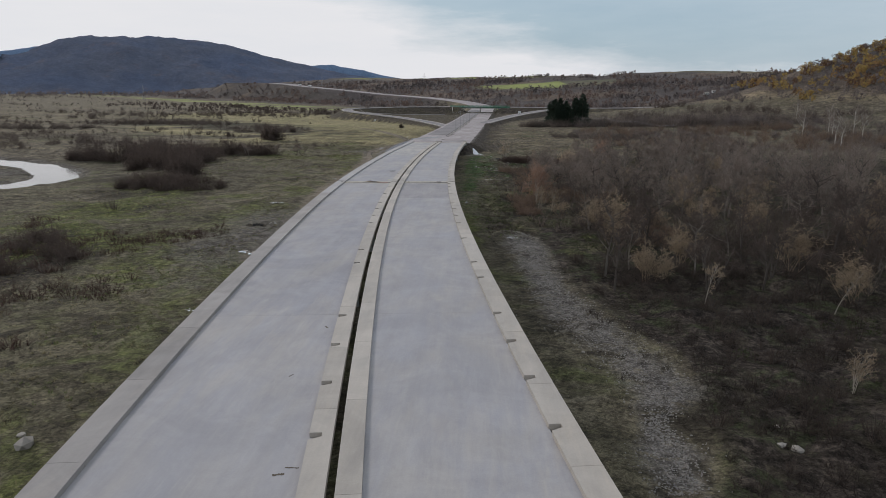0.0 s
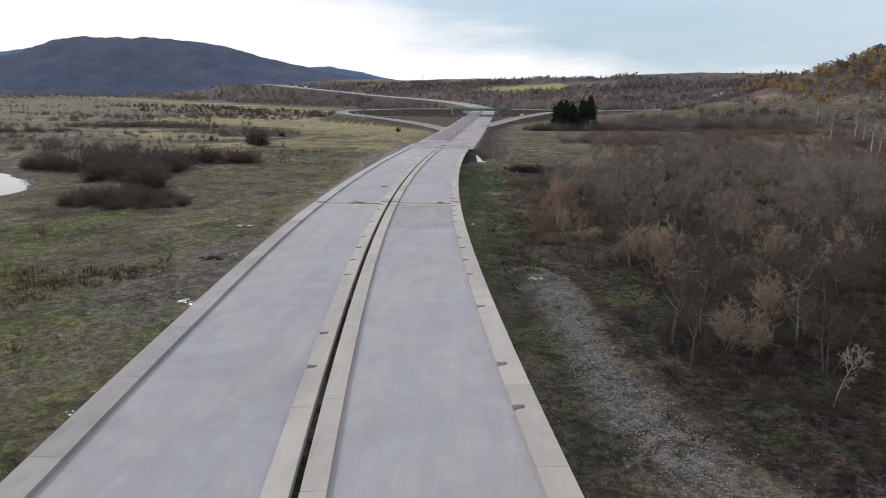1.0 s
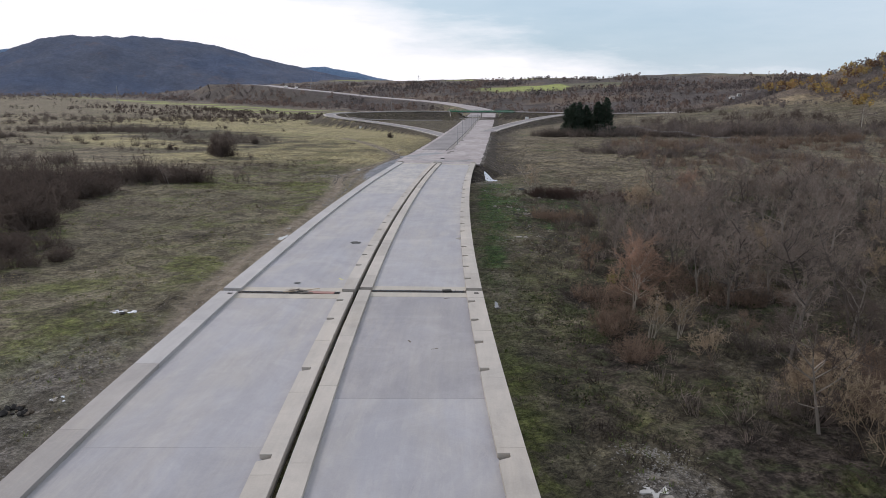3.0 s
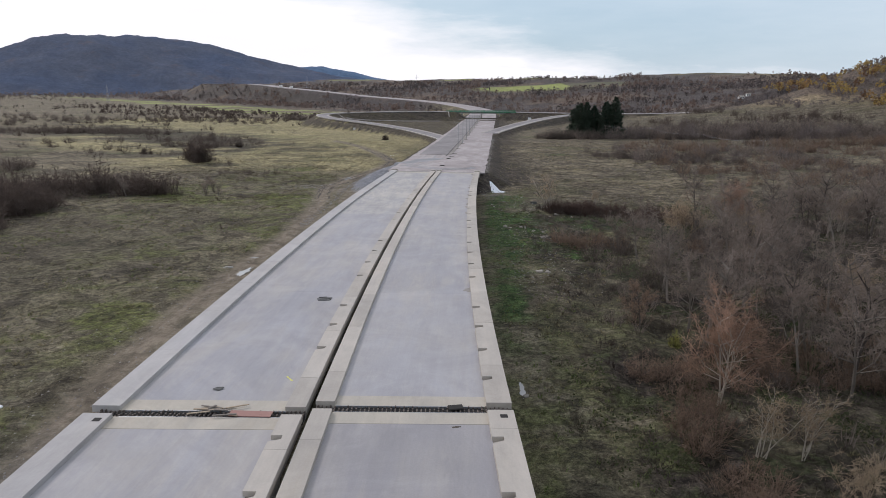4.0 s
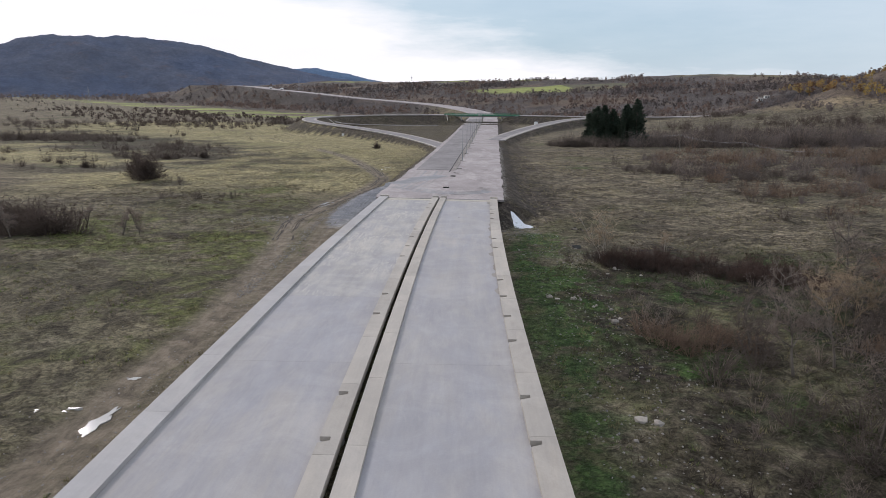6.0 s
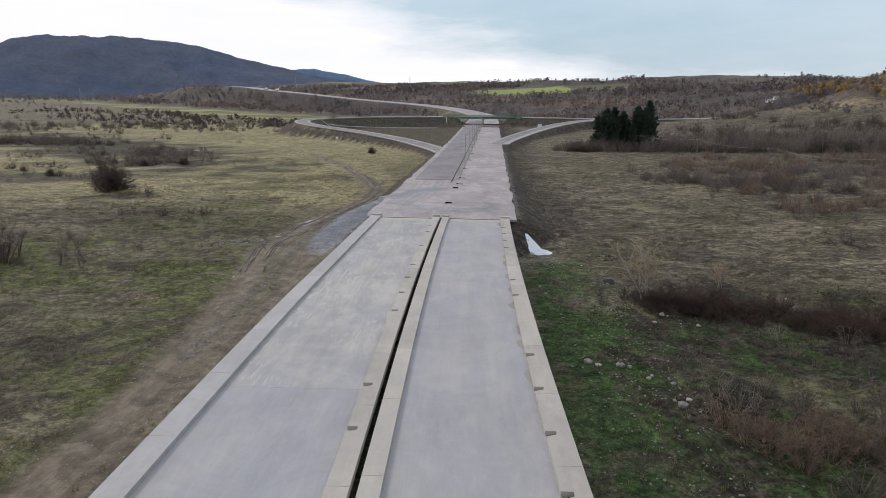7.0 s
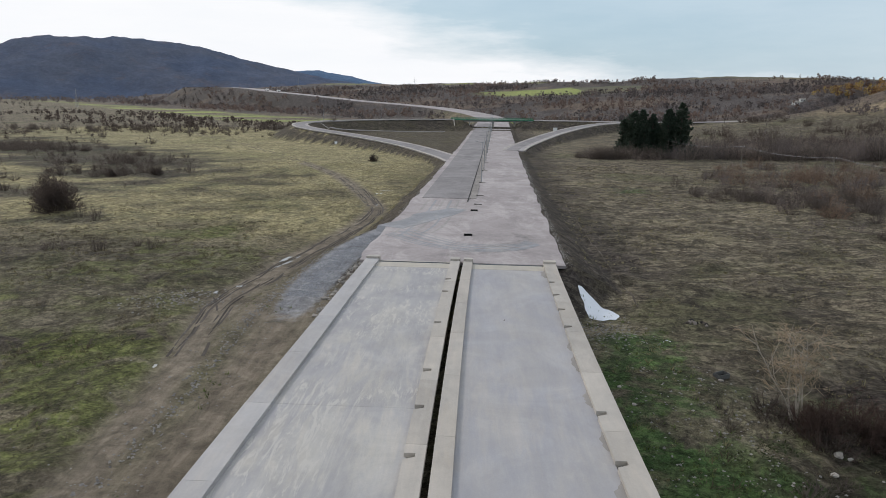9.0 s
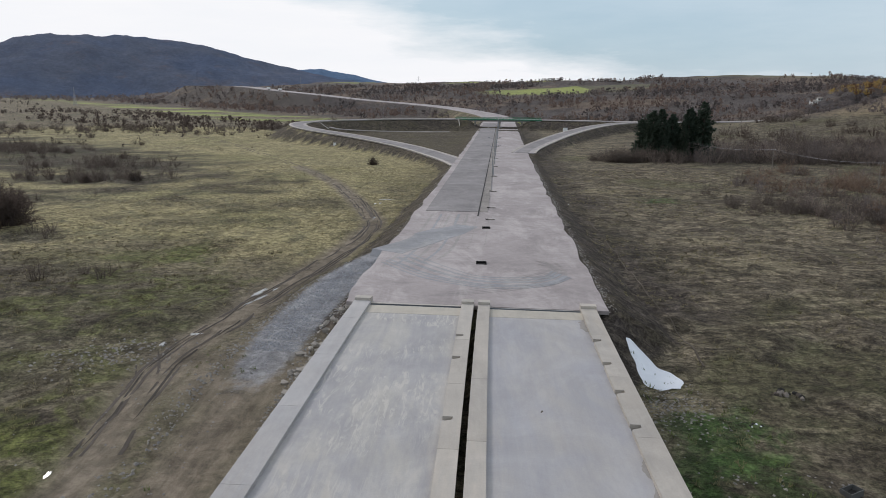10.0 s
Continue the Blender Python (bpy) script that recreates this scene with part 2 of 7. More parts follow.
def ground_material():
    mat, nt, b = material("meadow_ground", 0.97, 0.08)
    b.inputs["Sheen Weight"].default_value, b.inputs["Sheen Roughness"].default_value = 0.07, 0.35
    bare_of_brush = Nodes(nt)
    nt.links.new(bare_of_brush.m("MULTIPLY", bare_of_brush.m("SUBTRACT", 1.0, bare_of_brush.m("ADD", bare_of_brush.attr("scrub"), bare_of_brush.attr("bare")), True), 0.075), b.inputs["Sheen Weight"])
    b.inputs["Sheen Tint"].default_value = (1.0, 0.86, 0.70, 1)
    n = Nodes(nt)
    big, mid, fine = n.noise(0.018, 5, 0.6), n.noise(0.11, 6, 0.70, None, 0.6), n.noise(0.9, 6, 0.76)
    clod = n.noise(0.42, 6, 0.76, None, 0.8)
    straw = n.mix(n.ramp(mid, 0.38, 0.62), (0.132, 0.120, 0.074), (0.220, 0.190, 0.120))
    straw = n.mix(n.ramp(big, 0.46, 0.60), straw, (0.122, 0.104, 0.070))
    straw = n.mix(n.m("MULTIPLY", n.ramp(clod, 0.46, 0.60), 0.9), straw, (0.060, 0.053, 0.036))
    straw = n.mix(n.m("MULTIPLY", n.ramp(n.noise(0.045, 6, 0.72, None, 1.2), 0.53, 0.60), 0.75), straw, (0.192, 0.166, 0.116))
    straw = n.mix(n.m("MULTIPLY", n.ramp(n.noise(0.062, 6, 0.76, None, 1.2), 0.51, 0.58), 0.68), straw, (0.052, 0.045, 0.033))
    straw = n.mix(n.m("MULTIPLY", n.ramp(n.noise(0.05, 5, 0.7, None, 0.8), 0.50, 0.61), 0.7), straw, (0.096, 0.106, 0.040))
    field = n.mix(n.ramp(n.noise(0.035, 6, 0.72, None, 0.7), 0.38, 0.62), (0.322, 0.276, 0.142), (0.250, 0.214, 0.112))
    field = n.mix(n.m("MULTIPLY", n.ramp(n.noise(0.22, 6, 0.75, None, 0.5), 0.48, 0.64), 0.85), field, (0.172, 0.158, 0.090))
    field = n.mix(n.m("MULTIPLY", n.ramp(n.noise(0.025, 4, 0.6), 0.52, 0.64), 0.5), field, (0.175, 0.165, 0.072))
    c = n.mix(n.attr("field"), straw, field)
    rough_field = n.mix(n.ramp(n.noise(0.14, 6, 0.76, (0.7, 1.2, 1), 0.6), 0.42, 0.58), (0.076, 0.063, 0.047), (0.178, 0.148, 0.101))
    rough_field = n.mix(n.ramp(n.noise(0.7, 5, 0.76, (0.6, 1.4, 1)), 0.47, 0.59), rough_field, (0.262, 0.220, 0.148))
    rough_field = n.mix(n.m("MULTIPLY", n.ramp(clod, 0.48, 0.62), 0.7), rough_field, (0.048, 0.041, 0.030))
    rough_field = n.mix(n.m("MULTIPLY", n.ramp(n.noise(0.06, 6, 0.74, (0.6, 1.3, 1), 1.0), 0.52, 0.62), 0.7), rough_field, (0.056, 0.046, 0.036))
    rough_field = n.mix(n.m("MULTIPLY", n.ramp(n.noise(0.028, 6, 0.7, (0.5, 1.5, 1), 1.0), 0.55, 0.63), 0.6), rough_field, (0.255, 0.218, 0.136))
    rough_field = n.mix(n.m("MULTIPLY", n.ramp(n.noise(0.03, 4, 0.6), 0.54, 0.64), 0.6), rough_field, (0.078, 0.080, 0.034))
    rough_field = n.value(rough_field, n.ramp(n.noise(0.30, 5, 0.7, (0.45, 1.7, 1), 1.0), 0.38, 0.62), 0.70, 1.32)
    c = n.mix(n.attr("rough"), c, rough_field)
    # scrub litter; shade under the brush is put into its near-black tones
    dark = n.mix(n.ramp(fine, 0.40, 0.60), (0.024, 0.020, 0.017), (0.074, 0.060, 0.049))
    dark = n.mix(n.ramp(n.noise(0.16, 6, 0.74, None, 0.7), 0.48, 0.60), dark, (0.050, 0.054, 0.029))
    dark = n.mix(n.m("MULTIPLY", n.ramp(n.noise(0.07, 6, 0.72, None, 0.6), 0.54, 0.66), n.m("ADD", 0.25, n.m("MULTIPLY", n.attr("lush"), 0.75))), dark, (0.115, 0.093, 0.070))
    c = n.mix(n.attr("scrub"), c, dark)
    green = n.mix(n.ramp(n.noise(0.4, 5, 0.74), 0.36, 0.64), (0.066, 0.075, 0.024), (0.138, 0.146, 0.050))
    green = n.mix(n.attr("lush"), green, n.mix(n.ramp(n.noise(0.4, 5, 0.74), 0.36, 0.64), (0.032, 0.061, 0.019), (0.072, 0.112, 0.037)))
    c = n.mix(n.m("MULTIPLY", n.m("MULTIPLY", n.attr("green"), 1.35, True), n.ramp(n.m("ADD", n.noise(0.17, 5, 0.66, None, 1.0), n.m("MULTIPLY", n.attr("green"), 0.16)), 0.51, 0.66)), c, green)
    crop = n.mix(n.ramp(n.noise(0.01, 4), 0.4, 0.6), (0.270, 0.300, 0.092), (0.215, 0.242, 0.078))
    c = n.mix(n.attr("crop"), c, crop)
    soil = n.mix(n.ramp(n.noise(0.5, 6, 0.74, (1.8, 0.35, 1)), 0.36, 0.64), (0.160, 0.132, 0.098), (0.250, 0.209, 0.157))
    c = n.mix(n.m("MULTIPLY", n.attr("soil"), n.ramp(n.m("ADD", n.noise(0.6, 6, 0.74, (1.6, 0.4, 1)), n.m("MULTIPLY", n.attr("soil"), 0.55)), 0.46, 0.78)), c, soil)
    bare = n.mix(n.ramp(n.noise(0.35, 6, 0.74), 0.38, 0.62), (0.048, 0.040, 0.036), (0.084, 0.070, 0.060))
    bare = n.mix(n.ramp(n.noise(0.1, 5, 0.7), 0.5, 0.64), bare, (0.078, 0.066, 0.046))
    c = n.mix(n.attr("bare"), c, bare)
    stones = n.value(n.mix(n.ramp(n.noise(0.7, 5, 0.7), 0.3, 0.7), (0.100, 0.090, 0.080), (0.172, 0.157, 0.140)), n.cells(5.0), 0.5, 1.35)
    c = n.mix(n.m("MULTIPLY", n.attr("gravel"), n.ramp(n.m("ADD", n.noise(0.45, 6, 0.76), n.m("MULTIPLY", n.attr("gravel"), 0.45)), 0.5, 0.76)), c, stones)
    blue = n.value(n.mix(n.ramp(n.noise(0.4, 6, 0.74, (1.5, 0.5, 1)), 0.36, 0.64), (0.245, 0.243, 0.250), (0.325, 0.318, 0.315)), n.cells(7.0), 0.75, 1.2)
    c = n.mix(n.ramp(n.m("ADD", n.attr("access"), n.m("MULTIPLY", n.m("SUBTRACT", n.noise(0.7, 6, 0.78), 0.5), 0.7)), 0.30, 0.62), c, blue)
    # some of the hills' haze is put into these cool wood tones
    wood = n.mix(n.ramp(n.noise(0.03, 6, 0.76, None, 0.8), 0.42, 0.60), (0.060, 0.053, 0.052), (0.088, 0.076, 0.073))
    wood = n.mix(n.m("MULTIPLY", n.ramp(n.noise(0.006, 5, 0.65), 0.50, 0.60), 0.6), wood, (0.165, 0.120, 0.086))
    wood = n.mix(n.attr("pasture"), wood, n.mix(n.ramp(n.noise(0.05, 5, 0.7), 0.4, 0.6), (0.300, 0.232, 0.145), (0.240, 0.190, 0.118)))
    wood = n.value(wood, n.noise(0.15, 5, 0.8), 0.6, 1.4)
    c = n.mix(n.attr("hillwood"), c, wood)
    tussock = n.m("SUBTRACT", 1.0, n.m("MULTIPLY", n.m("ADD", n.attr("soil"), n.m("ADD", n.attr("access"), n.attr("crop"))), 0.9, True))
    c = n.mix(n.m("MULTIPLY", n.m("MULTIPLY", n.ramp(n.noise(0.20, 5, 0.62, (1.0, 0.8, 1), 1.4), 0.50, 0.62), n.attr("hummock")), 0.88), c, (0.047, 0.040, 0.028))
    c = n.mix(n.m("MULTIPLY", n.m("MULTIPLY", n.ramp(n.noise(0.34, 5, 0.65, (0.8, 1.2, 1), 1.2), 0.54, 0.66), n.m("MULTIPLY", n.attr("hummock"), n.m("SUBTRACT", 1.0, n.attr("scrub"), True))), 0.6), c, (0.150, 0.128, 0.085))
    c = n.value(c, n.ramp(n.noise(0.42, 4, 0.66, None, 0.8), 0.36, 0.64), 0.74, 1.24)
    rough_c = n.value(c, n.ramp(n.noise(1.3, 6, 0.82, None, 0.6), 0.37, 0.63), 0.48, 1.50)
    rough_c = n.value(rough_c, n.ramp(n.noise(3.4, 5, 0.82), 0.35, 0.65), 0.68, 1.32)
    even_c = n.value(c, n.noise(2.2, 6, 0.8), 0.75, 1.25)
    c = n.mix(tussock, even_c, rough_c)
    n.L(c, b.inputs["Base Color"])
    h = n.m("ADD", n.noise(1.2, 6, 0.78), n.m("MULTIPLY", n.noise(5.0, 4, 0.75), 0.4))
    n.bump(b, h, 0.7, 0.5)
    return mat


M_GROUND = ground_material()


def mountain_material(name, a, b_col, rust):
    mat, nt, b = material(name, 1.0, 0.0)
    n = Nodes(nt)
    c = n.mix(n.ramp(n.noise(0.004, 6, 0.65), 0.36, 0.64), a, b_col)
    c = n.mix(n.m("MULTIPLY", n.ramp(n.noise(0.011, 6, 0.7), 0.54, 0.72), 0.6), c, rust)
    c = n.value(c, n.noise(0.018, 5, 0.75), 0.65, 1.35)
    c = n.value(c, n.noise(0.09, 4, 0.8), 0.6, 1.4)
    n.L(c, b.inputs["Base Color"])
    n.bump(b, n.noise(0.035, 6, 0.8), 1.0, 18.0)
    return mat


# distance haze is put into these blue base colours
M_MOUNT = mountain_material("haze_tinted_mountain", (0.128, 0.155, 0.222), (0.158, 0.174, 0.222), (0.200, 0.174, 0.186))
M_FAR = mountain_material("haze_blue_mountain", (0.15, 0.22, 0.33), (0.16, 0.23, 0.34), (0.17, 0.22, 0.31))
M_BARK = twiggy("grey_bark", (0.070, 0.058, 0.050), (0.230, 0.200, 0.170), 0.3, 0.0)
M_PALEBARK = twiggy("pale_bark", (0.340, 0.300, 0.250), (0.40, 0.35, 0.29), 0.3, 0.0)
M_TWIG = twiggy("grey_brown_twigs", (0.205, 0.168, 0.144), (0.250, 0.204, 0.172), 0.45)
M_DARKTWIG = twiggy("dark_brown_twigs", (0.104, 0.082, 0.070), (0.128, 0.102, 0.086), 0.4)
M_REDTWIG = twiggy("rust_twigs", (0.345, 0.224, 0.162), (0.300, 0.200, 0.148), 0.4)
M_STRAWTWIG = twiggy("straw_twigs", (0.385, 0.302, 0.212), (0.325, 0.252, 0.175), 0.4)
M_YELLOWBUSH = twiggy("yellow_green_leaves", (0.300, 0.290, 0.085), (0.300, 0.290, 0.085), 0.4)
# bramble brown, darkened for the shade under the trees
M_BRAMBLE = twiggy("dark_bramble", (0.072, 0.058, 0.050), (0.102, 0.080, 0.068))
M_BIRCH = twiggy("birch_bark", (0.50, 0.46, 0.40), (0.44, 0.40, 0.34), 0.15, 0.0)
M_REDBRAMBLE = twiggy("red_bramble", (0.105, 0.070, 0.058), (0.085, 0.060, 0.050))
M_SCRUBTWIG = twiggy("bank_scrub_twigs", (0.118, 0.098, 0.084), (0.140, 0.115, 0.098))
M_LEAFY = twiggy("bramble_leaves", (0.062, 0.072, 0.036), (0.078, 0.084, 0.044), 0.35)
M_DEADGRASS = twiggy("dead_weeds", (0.108, 0.091, 0.065), (0.126, 0.106, 0.074), 0.4)
M_DARKSCRUB = twiggy("dark_bank_scrub", (0.084, 0.066, 0.057), (0.102, 0.080, 0.068))
M_RUSTBRUSH = twiggy("rust_brush", (0.225, 0.158, 0.116), (0.185, 0.135, 0.102), 0.45)
M_NEEDLE = twiggy("pine_needles", (0.056, 0.078, 0.058), (0.070, 0.092, 0.066))
M_ORANGE = twiggy("autumn_leaves", (0.310, 0.195, 0.086), (0.310, 0.195, 0.086), 0.26, 0.5)
M_RUSSET = twiggy("russet_leaves", (0.150, 0.092, 0.058), (0.150, 0.092, 0.058), 0.26, 0.5)
M_AMBER = twiggy("amber_leaves", (0.370, 0.265, 0.095), (0.370, 0.265, 0.095), 0.26, 0.5)
M_DARKWOOD = twiggy("dark_hill_wood", (0.098, 0.085, 0.081), (0.098, 0.085, 0.081), 0.18, 0.5)
M_RUSTWOOD = twiggy("rust_hill_wood", (0.170, 0.126, 0.106), (0.170, 0.126, 0.106), 0.18, 0.5)
# tone cooled slightly, with distance haze put into the colour
M_HILLWOOD = twiggy("bare_hill_wood", (0.178, 0.150, 0.141), (0.178, 0.150, 0.141), 0.16, 0.5)
M_GRASS = twiggy("dry_grass", (0.225, 0.198, 0.112), (0.225, 0.198, 0.112), 0.42)
M_GREENGRASS = twiggy("green_grass", (0.125, 0.155, 0.055), (0.125, 0.155, 0.055), 0.4)
M_SHEET = plain("white_plastic_sheet", (0.78, 0.80, 0.83), 0.45, var=0.06)
M_ROCK = plain("pale_rock", (0.33, 0.30, 0.26), 0.9, var=0.25, scale=3, rnd=0.3)


def water_material(name, tint, rough=0.08, gloss=0.5):
    mat, nt, b = material(name, rough, gloss)
    n = Nodes(nt)
    c = n.mix(n.ramp(n.noise(0.12, 4), 0.4, 0.6), tint, tuple(v * 1.4 for v in tint))
    n.L(c, b.inputs["Base Color"])
    n.bump(b, n.noise(1.5, 4, 0.6), 0.10, 0.05)
    return mat


M_WATER = water_material("river_water", (0.16, 0.15, 0.13))
# pale sky reflection is put into the puddles' base colour; gloss is low
M_PUDDLE = water_material("puddle_sky_tint", (0.36, 0.35, 0.33), 0.12, 0.12)
M_MUD = asphalt("wet_mud", (0.056, 0.046, 0.037), (0.080, 0.065, 0.052), (0.115, 0.096, 0.078), 0.9)
M_WETMUD = asphalt("dark_wet_mud", (0.030, 0.025, 0.020), (0.045, 0.037, 0.030), (0.060, 0.050, 0.040), 0.95)
M_YELLOW = plain("yellow_paint", (0.62, 0.60, 0.12), 0.7, var=0.2)
M_MORTAR = concrete("spilled_mortar", (0.30, 0.28, 0.255), (0.27, 0.25, 0.23), (0.22, 0.205, 0.19), 0.1)


def stones_material(name, pale, dark):
    mat, nt, b = material(name, 0.9, 0.25)
    n = Nodes(nt)
    c = n.value(n.mix(n.island_random(), pale, dark), n.noise(2.0, 3), 0.8, 1.25)
    n.L(c, b.inputs["Base Color"])
    return mat


M_STONES = stones_material("loose_stones", (0.31, 0.285, 0.25), (0.19, 0.18, 0.168))
M_BLUESTONE = stones_material("blue_crushed_stone", (0.34, 0.345, 0.36), (0.20, 0.205, 0.22))
M_MEDIAN = asphalt("median_fines", (0.25, 0.225, 0.205), (0.21, 0.19, 0.17), (0.30, 0.27, 0.245))
M_TYRE = asphalt("loose_fines", (0.275, 0.254, 0.240), (0.31, 0.288, 0.27), (0.37, 0.345, 0.325))


# ---------------------------------------------------------------- plan: alignment, noise, heights
def ss(t):
    t = np.clip(t, 0.0, 1.0)
    return t * t * (3 - 2 * t)


_table = np.random.RandomState(7).rand(256, 256)


def vnoise(x, y):
    """Smooth noise from 0 to 1 at a lattice of one metre."""
    x, y = np.asarray(x, float), np.asarray(y, float)
    i, j = np.floor(x).astype(int), np.floor(y).astype(int)
    u, v = ss(x - i), ss(y - j)
    a, b_ = _table[i % 256, j % 256], _table[(i + 1) % 256, j % 256]
    c, d = _table[i % 256, (j + 1) % 256], _table[(i + 1) % 256, (j + 1) % 256]
    return (a * (1 - u) + b_ * u) * (1 - v) + (c * (1 - u) + d * u) * v


def fbm(x, y, octaves=4):
    """Noise of several octaves, about -1 to 1."""
    s, f, total = 1.0, 1.0, 0.0
    for k in range(octaves):
        total = total + s * (vnoise(x * f + 17.3 * k, y * f + 5.9 * k) * 2 - 1)
        s, f = s * 0.5, f * 2.03
    return total


END_Y, JOINT_Y, START_Y = 265.4, 131.2, -150.0
BEND_END = 262.5                      # the curve runs out just before the bridge's end
MW_SLOPE = 0.0402


def axis_x(y):
    """The x of the gap between the two decks; straight before y = 20, and straight on after the bridge's end."""
    y = np.asarray(y, float)
    u = (np.clip(y, 20.0, BEND_END) - 150.0) / 100.0
    x = ((-0.39 * u + 3.673) * u - 3.343) * u - 16.33
    u0 = -1.3
    slope0 = (3 * -0.39 * u0 * u0 + 2 * 3.673 * u0 - 3.343) / 100.0
    x = x - 0.16 * (1 - ss((y - 15) / 40.0)) - 0.25 * (1 - ss((y - 105) / 100.0)) * ss((y + 10) / 70.0)
    return x + np.where(y < 20, (y - 20) * slope0, 0) + np.where(y > BEND_END, (y - BEND_END) * MW_SLOPE, 0)


def deck_z(y):
    """The roadway's height on the bridge."""
    return 7.55 - 0.0225 * np.asarray(y, float)


def on_deck(y, off, dz=0.0):
    """A point off metres to the right of the axis, square to it."""
    s = (float(axis_x(y + 0.5)) - float(axis_x(y - 0.5)))
    k = math.hypot(1, s)
    return Vector((float(axis_x(y)) + off / k, y - off * s / k, float(deck_z(y)) + dz))


def smooth_line(points, step=6.0):
    """A smooth line through plan points (x, y, z), resampled."""
    p = [Vector(q) for q in points]
    out = []
    for i in range(len(p) - 1):
        a, b_, c, d = p[max(i - 1, 0)], p[i], p[i + 1], p[min(i + 2, len(p) - 1)]
        n = max(2, int((c - b_).length / step))
        for k in range(n):
            t = k / n
            out.append(0.5 * ((2 * b_) + (c - a) * t + (2 * a - 5 * b_ + 4 * c - d) * t * t + (3 * b_ - a - 3 * c + d) * t ** 3))
    out.append(p[-1])
    return out


def mw_z(y):
    return np.interp(y, (END_Y, 285, 325, 400, 500, 660, 766), (1.57, 1.15, 0.4, -0.55, -1.15, -1.5, 1.4))


MOTORWAY = smooth_line([(float(axis_x(y)), y, float(mw_z(y))) for y in (END_Y, 285, 325, 400, 500, 600, 690)]
                       + [(2.0, 766, 1.5), (-17.0, 846, 3.8), (-53, 935, 6.2), (-110, 1021, 8.6), (-160, 1075, 11.0), (-231, 1132, 16.3), (-313, 1203, 21.6), (-354, 1254, 24.8), (-420, 1330, 27), (-520, 1420, 27)])
LOOP = smooth_line([(-19, 412, -0.75), (-24, 432, -0.9), (-42, 471, 0.0), (-67, 508, 1.0), (-95, 540, 2.1), (-109, 564, 2.7), (-114, 592, 3.1), (-104, 617, 3.4), (-74, 642, 3.75), (-40, 657, 3.85)])
OVER = smooth_line([(-40, 657, 3.85), (-27, 661, 3.9), (0, 663, 3.95), (27, 663, 3.9), (60, 662, 3.8), (95, 660, 3.7), (160, 668, 4.5), (240, 700, 8), (330, 760, 14)])
RAMP = smooth_line([(2.5, 462, -1.0), (9, 494, -0.95), (31, 558, 0.9), (58, 618, 2.5), (84, 649, 3.5), (110, 660, 3.75)])
UPPER = smooth_line([(60, 1010, 24), (20, 1080, 27), (-50, 1180, 32), (-70, 1260, 35)])
RIVER = smooth_line([(-330, 262, 0), (-235, 246, 0), (-190, 234, 0), (-154, 219, 0), (-131, 201, 0), (-121, 183, 0), (-127, 168, 0), (-150, 156, 0), (-220, 146, 0), (-330, 130, 0)])
TRACK = smooth_line([(-33.5, 96, 0), (-35.0, 130, 0), (-38.0, 158, 0), (-38.5, 184, 0), (-37.6, 210, 0), (-39.6, 240, 0), (-41.0, 248.5, 0), (-42.2, 256.5, 0), (-42.3, 261, 0), (-41.4, 266.5, 0), (-40.5, 273, 0), (-39.3, 283, 0), (-36.6, 296, 0), (-34.7, 313, 0), (-34.2, 327, 0), (-43, 354, 0), (-53, 381, 0), (-72, 418, 0)])
ACCESS = smooth_line([(-20.5, 300, 0.75), (-24.8, 293.5, 0.72), (-28.6, 287, 0.30), (-31.4, 280.5, -0.4), (-33.2, 272, -1.1), (-34.0, 263, -1.7), (-34.2, 253, -2.1), (-33.9, 240, -2.2), (-33.8, 215, -2.2)], 2.0)


# the bare stony patch beside the bridge: its middle line and half width
PATCH_Y, PATCH_X, PATCH_HALF = (38, 43, 48, 53, 57, 62, 67, 74, 82, 92, 104, 116), (13.0, 14.0, 13.9, 16.2, 15.5, 15.0, 12.8, 11.0, 9.2, 8.4, 8.1, 6.9), (1.6, 2.6, 0.9, 3.1, 3.1, 3.4, 4.0, 3.3, 2.7, 2.3, 2.8, 2.6)
SCRUB_BLOBS = [(-118, 234, 28, 18), (-102, 222, 17, 12), (-78, 166, 15, 13), (-230, 470, 60, 20), (-266, 400, 40, 16), (-196, 462, 30, 10), (-98, 262, 14, 9), (-86, 176, 15, 10), (-90, 246, 20, 6), (-118, 382, 26, 10), (-128, 412, 26, 10), (-90, 308, 7, 5),
               (-68, 96, 12, 16), (-72, 62, 14, 20), (-165, 430, 34, 14), (-135, 345, 28, 9), (-160, 290, 30, 14), (-210, 330, 40, 20), (-220, 260, 40, 16), (-75, 132, 9, 5), (-54, 247, 9, 2.5), (-70, 285, 14, 3)]


def near_line(x, y, line):
    """Distance to a plan line, and the line's height at the nearest place."""
    best = np.full(x.shape, 1e9)
    zed = np.zeros(x.shape)
    for a, b_ in zip(line[:-1], line[1:]):
        dx, dy = b_.x - a.x, b_.y - a.y
        ll = dx * dx + dy * dy + 1e-9
        t = np.clip(((x - a.x) * dx + (y - a.y) * dy) / ll, 0, 1)
        d = np.hypot(x - a.x - t * dx, y - a.y - t * dy)
        hit = d < best
        best = np.where(hit, d, best)
        zed = np.where(hit, a.z + t * (b_.z - a.z), zed)
    return best, zed


